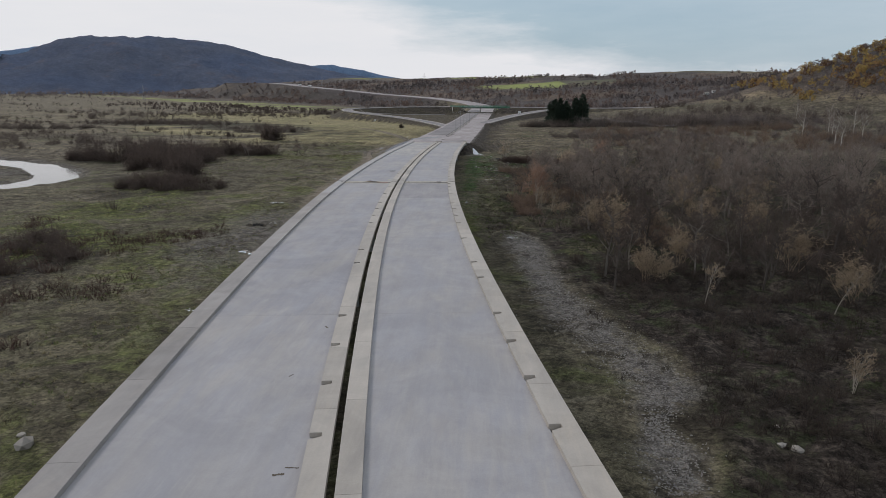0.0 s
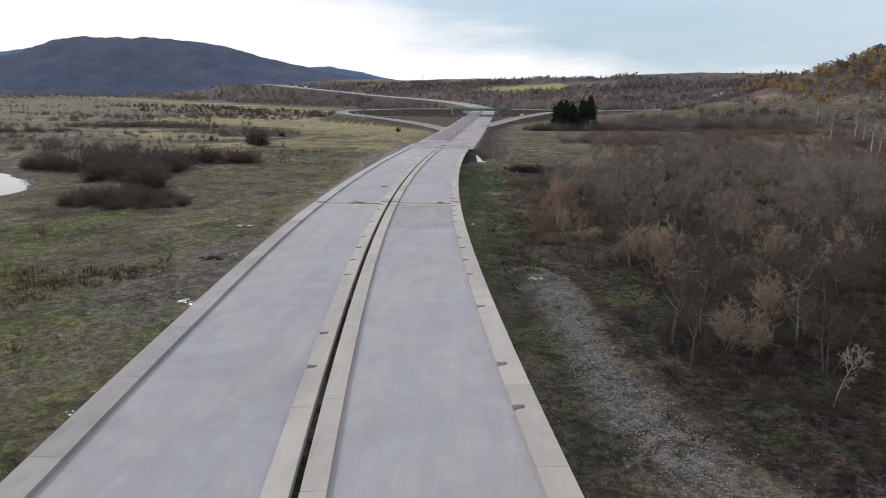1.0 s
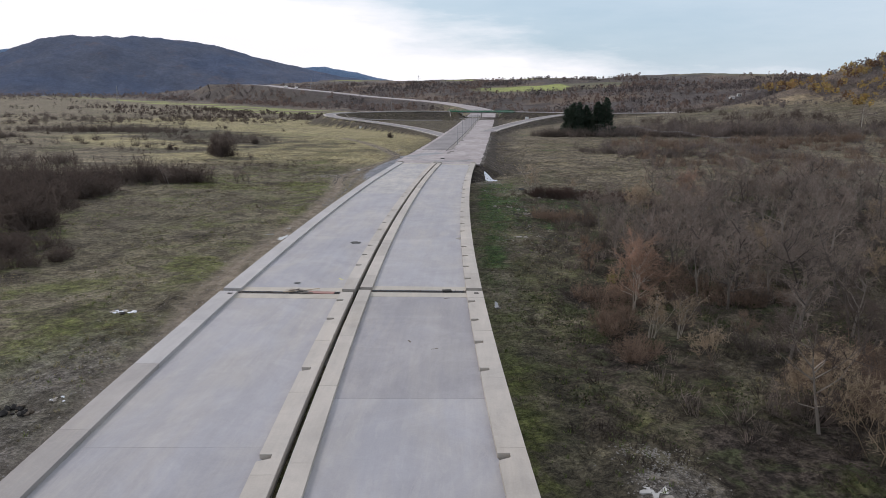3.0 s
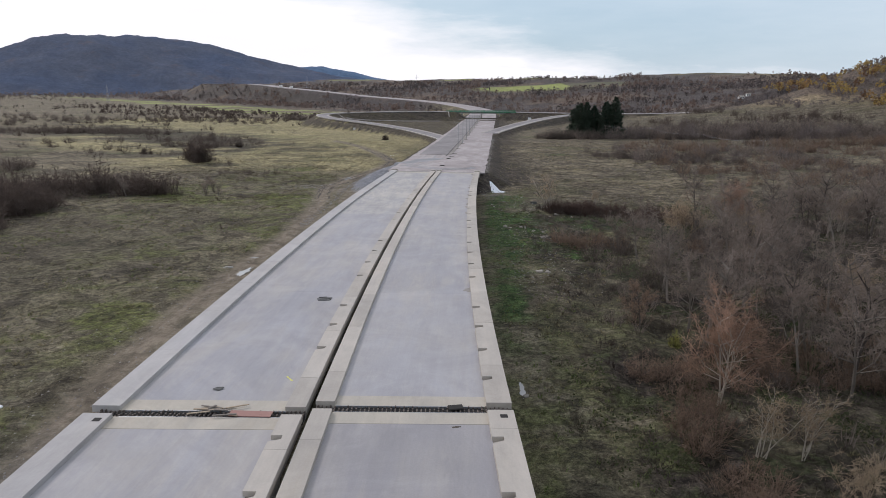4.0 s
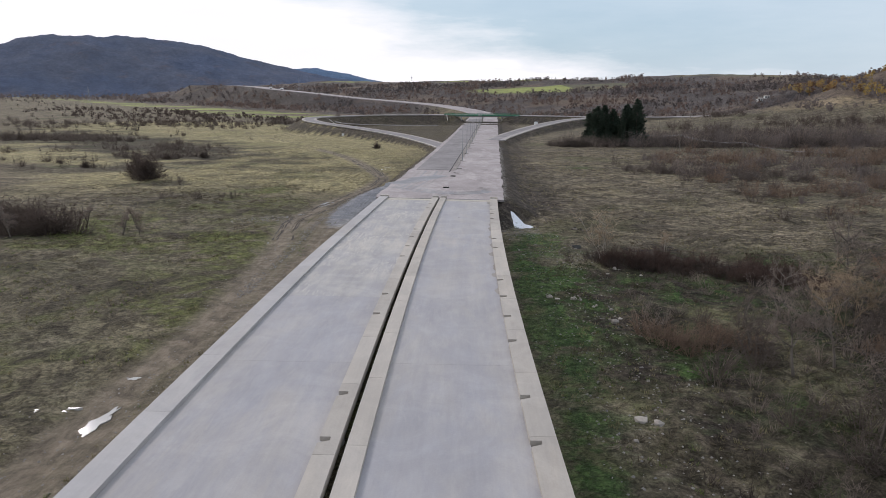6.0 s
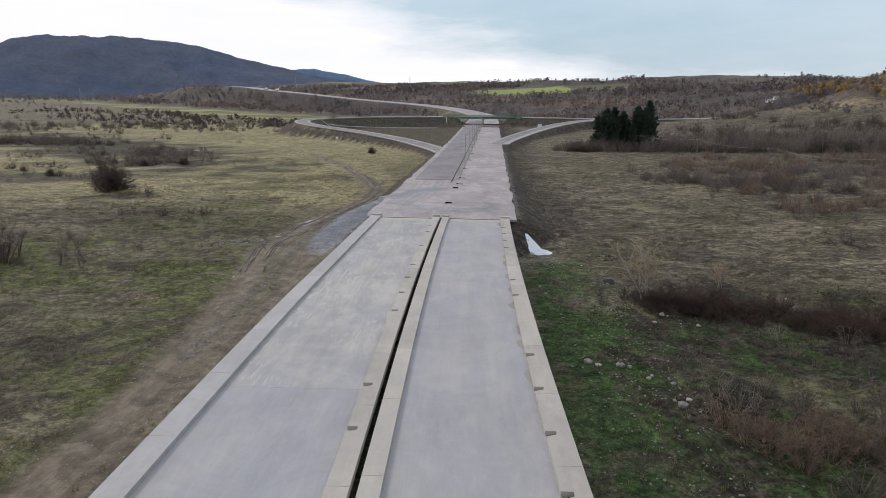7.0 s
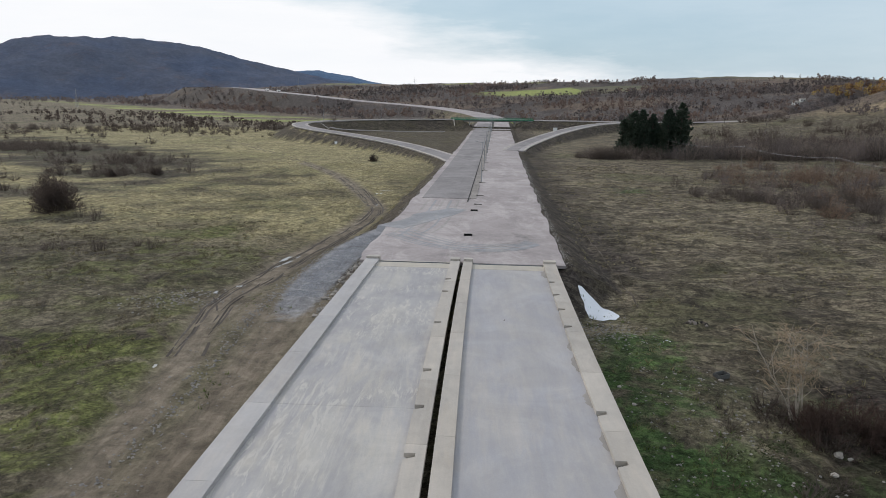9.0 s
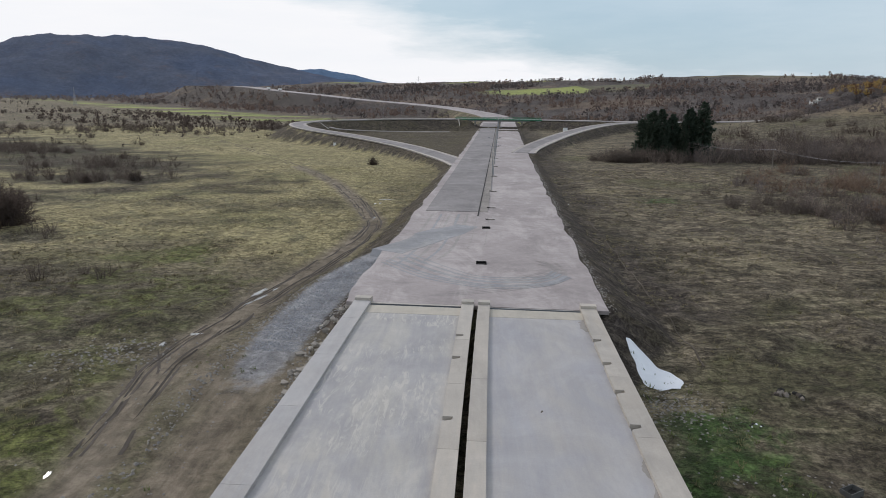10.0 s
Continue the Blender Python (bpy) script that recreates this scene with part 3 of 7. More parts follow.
def natural(x, y):
    """The lie of the land before any road was built."""
    z = -2.15 + 0.22 * fbm(x / 30, y / 30, 4) + 0.10 * fbm(x / 5, y / 5, 3) + 0.07 * fbm(x / 2.3 + 9, y / 2.3, 2)
    z = z - 1.1 * ss((y - 320) / 180)
    z = z - 0.8 * ss((-x - 75) / 50) * (1 - ss((y - 420) / 200))
    z = z + 0.9 * ss((x - 10) / 60) * (1 - ss((y - 260) / 120))
    d = (x - 120) * 0.724 + (y - 720) * 0.69
    z = z + 24 * ss(d / 300) + 26 * ss((d - 180) / 620) * (1 + 0.15 * fbm(x / 180, y / 180, 3))
    z = z + 66 * np.exp(-(((x - 440) / 190) ** 2 + ((y - 620) / 180) ** 2))
    z = z + 9 * np.exp(-(((x - 420) / 260) ** 2 + ((y - 1400) / 200) ** 2)) + 6 * np.exp(-(((x - 150) / 60) ** 2 + ((y - 1480) / 90) ** 2))
    z = z + ss((np.hypot(x, y) - 350) / 500) * ss((d + 200) / 300) * 1.5 * fbm(x / 60, y / 60, 4)
    far = np.hypot(x, y - 100)
    return z - 25 * ss((far - 2600) / 1500)


def corridor(z, x, y, line, half, cut=1.6, fill=1.7, drop=0.3):
    d, zr = near_line(x, y, line)
    over = np.clip(d - half, 0, None)
    return np.clip(z, zr - drop - over / fill, zr - drop + over / cut), d


def build_ground():
    def axis(lo, hi, step, end_lo, end_hi, grow=1.13):
        core = list(np.arange(lo, hi + step / 2, step))
        s, v = step, core[-1]
        while v < end_hi:
            s *= grow
            v += s
            core.append(v)
        s, v, head = step, core[0], []
        while v > end_lo:
            s *= grow
            v -= s
            head.append(v)
        return np.array(head[::-1] + core)

    mid = np.arange(-52, 32.1, 1.0)
    outer, step = [0.0], 1.0
    while outer[-1] < 4560:
        step = min(step * 1.03, 7.0) if outer[-1] < 480 else step * 1.10
        outer.append(outer[-1] + step)
    outer = np.array(outer)
    xs = np.concatenate([-52 - outer[1:][::-1], mid, 32 + outer[1:]])
    ys = [*np.arange(10.0, 345.1, 1.5)]
    step = 1.5
    while ys[-1] < 4700:
        step = min(step * 1.03, 6.0) if ys[-1] < 1300 else step * 1.10
        ys.append(ys[-1] + step)
    ys = np.concatenate([axis(10, 10, 1.5, -2500, 10, 1.09)[:-1], ys])
    X, Y = np.meshgrid(xs, ys, indexing="ij")
    Z = natural(X, Y)
    # river
    rd, _ = near_line(X, Y, RIVER)
    Z = np.where(rd < 20, np.minimum(Z, -4.2 + 1.5 * ss((rd - 3.4 + 1.8 * fbm(X / 9, Y / 9, 3)) / 6.0)), Z)
    slopes = np.zeros_like(Z)
    for line, half, drop in ((MOTORWAY, 13.0, 0.12), (LOOP, 5.0, 0.3), (RAMP, 5.5, 0.3), (OVER, 5.5, 0.3)):
        before = Z.copy()
        Z, d = corridor(Z, X, Y, line, half, drop=drop)
        if line is MOTORWAY:
            gap = np.abs(X - axis_x(Y))
            Z = np.where(Y < END_Y, np.maximum(before, np.minimum(Z, np.where(X > axis_x(Y), 2.0 - np.clip(gap - 11, 0, None) / 1.6 - (END_Y - Y) / 3.0, 1.3 - np.clip(gap - 11, 0, None) / 1.0 - (END_Y - Y) / 2.0))), Z)
        slopes = np.maximum(slopes, np.where((np.abs(Z - before) > 0.05) & (d > half * 0.8), 1 - ss((d - half - 9) / 8), 0))
    # the overpass leaves the motorway's cutting open under its deck
    dm, zm = near_line(X, Y, MOTORWAY)
    gate = (np.abs(X) < 60) & (np.abs(Y - 662) < 25)
    Z = np.where(gate & (dm < 13.5), np.minimum(Z, zm - 0.3), Z)
    Z = np.where(gate & (dm >= 13.5), np.minimum(Z, zm - 0.3 + (dm - 13.5) / 1.5), Z)
    Z, da = corridor(Z, X, Y, ACCESS, 3.0, 1.2, 1.3, 0.15)
    # under the bridge the land lies a little lower, and meets the abutment
    off = X - axis_x(Y)
    under = (np.abs(off) < 17) & (Y < END_Y)
    ab = ss((Y - (END_Y - 7)) / 6.5) * (1 - ss((np.abs(off) - 10.5) / 3))
    Z = np.where(under, Z * (1 - ab) + (deck_z(END_Y) - 1.2) * ab - 0.35 * (1 - ss((np.abs(off) - 10) / 6)) * (1 - ab), Z)
    # rutted track
    dt, _ = near_line(X, Y, TRACK)
    Z = Z - 0.22 * (1 - ss((dt - 1.6) / 1.4)) + 0.12 * np.exp(-(dt / 0.6) ** 2)

    n1, n2 = fbm(X / 22, Y / 22, 4), fbm(X / 9 + 40, Y / 9, 4)
    right = off - 11.5
    # scrub cover, which also carries the painted shade under the wood
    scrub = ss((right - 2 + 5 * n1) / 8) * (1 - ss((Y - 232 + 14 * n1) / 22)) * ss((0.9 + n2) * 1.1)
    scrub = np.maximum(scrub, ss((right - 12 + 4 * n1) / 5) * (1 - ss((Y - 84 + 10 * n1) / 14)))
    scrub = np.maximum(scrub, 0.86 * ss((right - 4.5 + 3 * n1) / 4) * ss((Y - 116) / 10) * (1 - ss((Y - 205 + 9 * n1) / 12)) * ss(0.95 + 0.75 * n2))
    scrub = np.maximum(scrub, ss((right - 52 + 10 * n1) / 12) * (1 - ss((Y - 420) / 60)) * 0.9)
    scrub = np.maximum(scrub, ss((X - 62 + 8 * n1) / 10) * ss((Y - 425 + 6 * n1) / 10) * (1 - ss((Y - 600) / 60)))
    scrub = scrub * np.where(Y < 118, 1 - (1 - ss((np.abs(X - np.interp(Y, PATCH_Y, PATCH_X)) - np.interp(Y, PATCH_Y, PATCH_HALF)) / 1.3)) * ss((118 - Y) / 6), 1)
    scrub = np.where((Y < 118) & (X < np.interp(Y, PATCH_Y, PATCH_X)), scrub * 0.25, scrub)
    lb = np.zeros_like(Z)
    for bx, by, ra, rb in SCRUB_BLOBS:
        lb = np.maximum(lb, ss(1.55 - np.hypot((X - bx) / ra, (Y - by) / rb) + 0.45 * n2))
    lb = np.maximum(lb, 0.8 * ss((-X - 130 + n1 * 20) / 25) * (1 - ss((Y - 215) / 30)))
    scrub = np.maximum(scrub, np.clip(lb, 0, 0.9))
    scrub = np.maximum(scrub, np.clip(n2 * 1.2 - 0.45, 0, 0.6) * (off < -11) * (1 - ss((Y - 250) / 30)) * ss((-off - 24) / 10))
    field = ss((Y - 284 + 14 * n1 - 0.10 * (off + 40)) / 26) * (1 - ss((Y - 640 + 14 * n1) / 40)) * (off < 0) * (1 - np.clip(scrub * 1.3, 0, 1))
    rough = ss((Y - 240 + 10 * n1) / 16) * (1 - ss((Y - 640) / 60)) * (off > 0)
    rough = np.maximum(rough, ss((Y - 218 + 10 * n1) / 14) * (1 - ss((Y - 300 + 12 * n1) / 20)) * ss((-off - 24) / 6) * 0.6)
    rough = np.maximum(rough, 0.9 * ss((-X + np.interp(Y, (200, 300, 350, 390, 450, 600, 690), (-118, -112, -130, -190, -230, -275, -200)) + 12 * n1) / 22) * (Y > 200) * (1 - ss((Y - 1500) / 40)))
    rough = np.maximum(rough, 0.9 * ss((Y - 640 + 15 * n1) / 30) * (off < 0))
    scrub = np.where(Y > 240, scrub * (1 - 0.7 * ss((Y - 245) / 10)), scrub)
    scrub = np.maximum(scrub, 0.3 * ss((right - 5) / 6) * (1 - ss((right - 40 + 8 * n1) / 12)) * ss((Y - 238) / 10) * (1 - ss((Y - 282 + 10 * n1) / 16)) * np.clip(0.8 + 0.6 * n2, 0, 1))
    scrub = np.maximum(scrub, 0.62 * ss(1.5 - np.hypot((X - 10) / 12, (Y - 241) / 8) + 0.5 * n2))
    scrub = np.maximum(scrub, 0.66 * ss(1.5 - np.hypot((X + 65) / 15, (Y - 271) / 13) + 0.6 * n2) * np.clip(0.7 + 0.9 * fbm(X / 6, Y / 4 + 9, 3), 0, 1))
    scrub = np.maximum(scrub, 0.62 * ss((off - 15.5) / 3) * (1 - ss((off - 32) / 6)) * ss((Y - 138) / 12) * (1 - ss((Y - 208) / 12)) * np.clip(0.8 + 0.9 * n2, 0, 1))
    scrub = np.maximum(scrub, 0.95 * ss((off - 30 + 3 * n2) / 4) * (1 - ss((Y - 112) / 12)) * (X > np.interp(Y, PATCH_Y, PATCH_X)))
    heath = ss(1.45 - np.hypot((X + 168 + 0.9 * (Y - 450)) / 42, (Y - 450) / 88) + 0.5 * n2)
    scrub = np.maximum(scrub, 0.72 * heath)
    field = field * (1 - 0.8 * heath)
    access = np.clip(1.45 - da / 2.6, 0, 1) * (0.06 + 0.94 * ss((Y - 246) / 22))
    green = np.clip(0.36 + 0.85 * fbm(X / 15, Y / 15 + 7, 3), 0, 0.9) * ss((-off - 16) / 6) * (1 - ss((-off - 75) / 15)) * (1 - ss((Y - 250) / 30))
    strip = np.exp(-(((off - 14.0 - 0.045 * np.clip(Y - 150, 0, 90)) / (1.9 + 0.03 * np.clip(Y - 150, 0, 90))) ** 2)) * ss((Y - 30) / 60) * (1 - ss((Y - 250) / 8))
    green = np.maximum(green, np.clip(strip * (0.55 + 0.35 * ss((Y - 150) / 40)) + 0.35 * strip * n2, 0, 0.9))
    moss = np.clip(1.3 * fbm(X / 8 + 3, Y / 8 + 11, 3) - 0.30, 0, 0.42) * ss((off - 19) / 4) * (1 - ss((off - 48) / 10)) * ss((Y - 78) / 15) * (1 - ss((Y - 235) / 12))
    green = np.maximum(green, moss)
    green = np.maximum(green, 0.95 * ss((off - 11.5) / 2) * (1 - ss((off - 20 + 6 * n2) / 8)) * ss((Y - 185 + 8 * n1) / 20) * (1 - ss((Y - 246 + 8 * n1) / 12)) * np.clip(0.72 + 0.8 * n2, 0, 1))
    green = np.maximum(green, 0.9 * np.exp(-(((X - 25) / 6) ** 2 + ((Y - 356) / 5) ** 2)))
    green = np.maximum(green, 0.6 * ss((-off - 26) / 4) * (1 - ss((-off - 48 + 10 * n2) / 12)) * ss((Y - 225) / 15) * (1 - ss((Y - 284 + 10 * n2) / 14)) * np.clip(0.5 + 1.1 * n1, 0, 1))
    green = np.maximum(green, 0.9 * np.exp(-(((X + 57) / 5) ** 2 + ((Y - 298) / 8) ** 2)))
    green = np.maximum(green, 0.75 * ss((off - 20) / 5) * (1 - ss((off - 38) / 8)) * ss((Y - 168) / 20) * (1 - ss((Y - 226) / 12)) * np.clip(0.6 + n2, 0, 1))
    dd = (X - 120) * 0.724 + (Y - 720) * 0.69
    crop = ss((dd + 215 + 0.08 * (X + 200) + 14 * n1) / 8) * (1 - ss((dd + 132 + 10 * n1) / 8)) * ss((Y - 740) / 20) * (1 - ss((np.abs(fbm(X / 160, Y / 160, 2)) < 0.05) * 1.0))
    hill = Z > 20
    pasture = ss((Z - 7.5 + 1.5 * n1) / 2.5) * (1 - ss((Z - 17.5 + 2.5 * n1) / 4)) * ss((X - 185) / 30) * (1 - ss((Y - 640 + 20 * n1) / 30)) * (Y > 300)
    inside = ss((Y - 412 - (-19 - X) * 1.68 + 4 * n1) / 8) * (1 - ss((Y - 655) / 10)) * (off < -11)
    verge = (1 - ss((dm - 19 + 4 * n1) / 9)) * ss((Y - 268) / 10) * (1 - ss((Y - 690) / 20))
    slopes = np.maximum(slopes, np.maximum(inside * 0.95, verge * np.where(off > 0, 0.9, 0.35)))
    crop = crop * ss((fbm(X / 110 + 6, Y / 22, 3) + 0.30) * 5)
    crop = np.where(hill, 0, crop * (1 - slopes * (Y < 720)))
    gf = ss(4.0 - 3.2 * np.hypot((X - 125) / 120, (Y - 1235) / 95))
    gf = np.maximum(gf, ss((X - 250) / 60) * ss((Y - 1540) / 30) * 0.9)
    gf = np.maximum(gf, ss((dd - 640) / 30) * ss((fbm(X / 220 + 3, Y / 220, 2) + 0.1) * 6) * (Y > 900))
    crop = np.maximum(crop, np.clip(gf, 0, 1))
    crop = np.maximum(crop, np.exp(-(((X - 40) / 45) ** 2 + ((Y - 745) / 22) ** 2)) > 0.4)
    soil = np.clip(1.5 - dt / 2.1, 0, 1)
    soil = np.maximum(soil, np.clip(1.15 - np.abs(off + 15.0) / 5.0, 0, 0.85) * (Y < 275) * ss((Y - 30) / 40))
    band = ss((-off - 11.5) / 1.5) * (1 - ss((X + 0.5 - np.interp(Y, [p.y for p in TRACK], [p.x for p in TRACK])) / -2.0)) * ss((Y - 135 + 12 * n1) / 25) * (1 - ss((Y - 258) / 10))
    soil = np.maximum(soil, band * np.clip(0.66 - 0.35 * n2 + 0.2 * n1, 0, 0.9))
    soil = np.maximum(soil, np.clip(1.2 - da / 4.5, 0, 1))
    grav = np.clip(1.45 - np.abs(X - np.interp(Y, PATCH_Y, PATCH_X)) / np.interp(Y, PATCH_Y, PATCH_HALF) + 0.35 * n2, 0, 1) * (off > 12.5) * ss((Y - 30) / 8) * (1 - ss((Y - 110) / 8))
    grav = np.maximum(grav, np.clip(1.25 - np.hypot((X + 39) / 10, (Y - 112) / 32) + 0.25 * n2, 0, 0.92))
    grav = np.maximum(grav, np.clip(1.3 - np.hypot((X + 148) / 18, (Y - 188) / 16), 0, 1))
    grav = np.maximum(grav, np.clip(1.3 - np.abs(rd - 6) / 3, 0, 0.9))
    d = (X - 120) * 0.724 + (Y - 720) * 0.69
    hw = np.maximum(ss((d + 25) / 40), 0.85 * ss((d + 124 + 10 * n1) / 14) * (X < -60) * (Y > 760)) * (1 - crop)
    hw = np.maximum(hw, ss((Z - 12) / 8) * 0.8 * (X > 150))

    near_deck = ss((np.abs(off) - 13) / 5)
    hummock = near_deck * (1 - ss((Y - 640) / 80)) * (1 - 0.75 * field) * (1 - np.clip(soil + access, 0, 1)) * (1 - 0.55 * np.clip(green, 0, 1)) * (dm > 15)
    knolls = np.clip(fbm(X / 4.5 + 21, Y / 4.5, 2), -0.2, 1.2) + 0.5 * np.clip(fbm(X / 2.1, Y / 2.1 + 5, 1), -0.2, 1.0)
    Z = Z + (0.34 + 0.30 * np.clip(scrub, 0, 1)) * knolls * hummock * (Y > -40) * (Y < 420) * (rd > 14)

    me = bpy.data.meshes.new("ground")
    nx, ny = X.shape
    V = np.stack([X, Y, Z], -1).reshape(-1, 3)
    idx = np.arange(nx * ny).reshape(nx, ny)
    F = np.stack([idx[:-1, :-1], idx[1:, :-1], idx[1:, 1:], idx[:-1, 1:]], -1).reshape(-1, 4)
    me.vertices.add(len(V))
    me.vertices.foreach_set("co", V.ravel())
    me.loops.add(F.size)
    me.loops.foreach_set("vertex_index", F.ravel())
    me.polygons.add(len(F))
    me.polygons.foreach_set("loop_start", np.arange(len(F)) * 4)
    me.polygons.foreach_set("use_smooth", np.ones(len(F), bool))
    me.update(calc_edges=True)
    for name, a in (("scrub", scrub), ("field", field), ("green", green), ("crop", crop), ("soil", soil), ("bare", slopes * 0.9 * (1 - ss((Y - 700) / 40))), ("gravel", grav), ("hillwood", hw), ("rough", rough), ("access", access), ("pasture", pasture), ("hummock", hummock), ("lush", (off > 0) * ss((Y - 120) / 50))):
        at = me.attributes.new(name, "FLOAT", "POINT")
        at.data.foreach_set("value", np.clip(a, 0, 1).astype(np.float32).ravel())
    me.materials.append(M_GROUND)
    ob = tagged(new("ground", me), "rough winter meadow with dry grass, scrub and bare soil", "ground", kind="structure")
    return ob, xs, ys, Z


ground, GX, GY, GZ = build_ground()


def ground_z(x, y):
    """The ground's height, for one place or for arrays."""
    x, y = np.asarray(x, float), np.asarray(y, float)
    i = np.clip(np.searchsorted(GX, x) - 1, 0, len(GX) - 2)
    j = np.clip(np.searchsorted(GY, y) - 1, 0, len(GY) - 2)
    u = np.clip((x - GX[i]) / (GX[i + 1] - GX[i]), 0, 1)
    v = np.clip((y - GY[j]) / (GY[j + 1] - GY[j]), 0, 1)
    return (GZ[i, j] * (1 - u) + GZ[i + 1, j] * u) * (1 - v) + (GZ[i, j + 1] * (1 - u) + GZ[i + 1, j + 1] * u) * v


# ---------------------------------------------------------------- mesh helpers
def mesh_object(name, V, F, mat, parent=None, smooth=False, label=""):
    me = bpy.data.meshes.new(name)
    me.from_pydata([tuple(v) for v in V], [], [tuple(f) for f in F])
    me.materials.append(mat)
    if smooth:
        me.polygons.foreach_set("use_smooth", np.ones(len(me.polygons), bool))
    me.update()
    ob = new(name, me)
    ob.parent = parent
    if label:
        tagged(ob, label)
    return ob


def part(name, bm, mat, parent, label=""):
    me = bpy.data.meshes.new(name)
    bm.to_mesh(me)
    bm.free()
    me.materials.append(mat)
    ob = new(name, me)
    ob.parent = parent
    if label:
        tagged(ob, label)
    return ob


def box_bm(size, at=(0, 0, 0), bevel=0.0, turn=0.0):
    bm = bmesh.new()
    bmesh.ops.create_cube(bm, size=1.0, matrix=Matrix.Translation(at) @ Matrix.Rotation(turn, 4, "Z") @ Matrix.Diagonal((*size, 1)))
    if bevel:
        bmesh.ops.bevel(bm, geom=bm.edges[:], offset=bevel, segments=1, affect="EDGES")
    return bm


def tube(V, F, p, q, r0, r1, n=4):
    """Adds a tapered prism from p to q to the lists V and F."""
    p, q = Vector(p), Vector(q)
    d = (q - p).normalized() if (q - p).length > 1e-6 else Vector((0, 0, 1))
    u = d.orthogonal().normalized()
    w = d.cross(u)
    k = len(V)
    for c, r in ((p, r0), (q, r1)):
        for i in range(n):
            a = 2 * math.pi * i / n
            V.append(c + u * (r * math.cos(a)) + w * (r * math.sin(a)))
    for i in range(n):
        j = (i + 1) % n
        F.append((k + i, k + j, k + n + j, k + n + i))
    F.append(tuple(range(k + n, k + 2 * n)))
    F.append(tuple(range(k + n - 1, k - 1, -1)))


def ribbon(name, line, lo, hi, mat, thick=0.3, lift=0.0, parent=None, label="", kind="", category="", wobble=0.0):
    """A solid strip along a plan line, from lo to hi metres to the right of it."""
    V, F = [], []
    for i, p in enumerate(line):
        a, b_ = line[max(i - 1, 0)], line[min(i + 1, len(line) - 1)]
        t = Vector((b_.x - a.x, b_.y - a.y, 0)).normalized()
        r = Vector((t.y, -t.x, 0))
        w0 = wobble * float(fbm(np.array(p.x / 7 + 3), np.array(p.y / 7), 3))
        w1 = wobble * float(fbm(np.array(p.x / 7 + 30), np.array(p.y / 7), 3))
        for o, z in ((lo + w0, 0), (hi + w1, 0), (hi + w1, -thick), (lo + w0, -thick)):
            V.append(p + r * o + Vector((0, 0, z + lift)))
    for i in range(len(line) - 1):
        k = 4 * i
        for j in range(4):
            F.append((k + j, k + (j + 1) % 4, k + 4 + (j + 1) % 4, k + 4 + j))
    F.append((3, 2, 1, 0))
    k = 4 * (len(line) - 1)
    F.append((k, k + 1, k + 2, k + 3))
    F = [tuple(reversed(f)) for f in F]
    ob = mesh_object(name, V, F, mat, parent)
    if kind or category:
        tagged(ob, label, category, kind=kind)
    elif label:
        tagged(ob, label)
    return ob


# ---------------------------------------------------------------- mountains and far hills
def ridge_mesh(name, crest, foot_z, front, back, mat, label, rough=8.0, n=220, rows=36):
    """A range of hills: crest is a line of (x, y, z); the slopes fall front and back metres from it."""
    line = [Vector(c) for c in crest]
    fine = smooth_line(line, 30.0)
    pts = np.array([tuple(p) for p in fine])
    s = np.linspace(0, len(pts) - 1, n)
    cx_, cy_, cz_ = (np.interp(s, np.arange(len(pts)), pts[:, k]) for k in range(3))
    dx, dy = np.gradient(cx_), np.gradient(cy_)
    k = np.hypot(dx, dy)
    nx_, ny_ = dy / k, -dx / k
    sign = np.where(nx_ * cx_ + ny_ * cy_ > 0, -1, 1)
    nx_, ny_ = nx_ * sign, ny_ * sign
    t = np.linspace(-back, front, rows)
    X = cx_[:, None] + nx_[:, None] * t
    Y = cy_[:, None] + ny_[:, None] * t
    f = np.where(t > 0, t / front, -t / back)
    shape = (1 - ss(f)) ** 0.9
    spur = 1 + 0.25 * fbm(X / 420, Y / 420, 4) * (f * (1 - f) * 4)
    Z = foot_z + (cz_[:, None] - foot_z) * shape * spur
    Z = Z + rough * fbm(X / 50, Y / 50, 4) * (0.5 + 0.5 * np.minimum(1, f * 3))
    idx = np.arange(n * rows).reshape(n, rows)
    F = np.stack([idx[:-1, :-1], idx[1:, :-1], idx[1:, 1:], idx[:-1, 1:]], -1).reshape(-1, 4)
    V = np.stack([X, Y, Z], -1).reshape(-1, 3)
    ob = mesh_object(name, V.tolist(), F.tolist(), mat, None, True)
    return tagged(ob, label, "mountain", kind="structure")


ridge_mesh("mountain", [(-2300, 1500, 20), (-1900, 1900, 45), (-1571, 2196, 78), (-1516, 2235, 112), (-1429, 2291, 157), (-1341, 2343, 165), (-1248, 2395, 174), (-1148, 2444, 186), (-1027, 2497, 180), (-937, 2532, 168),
                          (-844, 2565, 142), (-747, 2595, 119), (-626, 2626, 92), (-501, 2653, 64), (-330, 2690, 38)], -14, 720, 700, M_MOUNT, "wooded mountain ridge with blue haze in its colour")
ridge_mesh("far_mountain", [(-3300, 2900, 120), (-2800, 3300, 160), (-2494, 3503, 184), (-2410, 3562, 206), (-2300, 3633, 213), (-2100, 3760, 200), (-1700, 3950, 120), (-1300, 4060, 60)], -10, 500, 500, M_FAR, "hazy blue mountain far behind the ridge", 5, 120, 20)
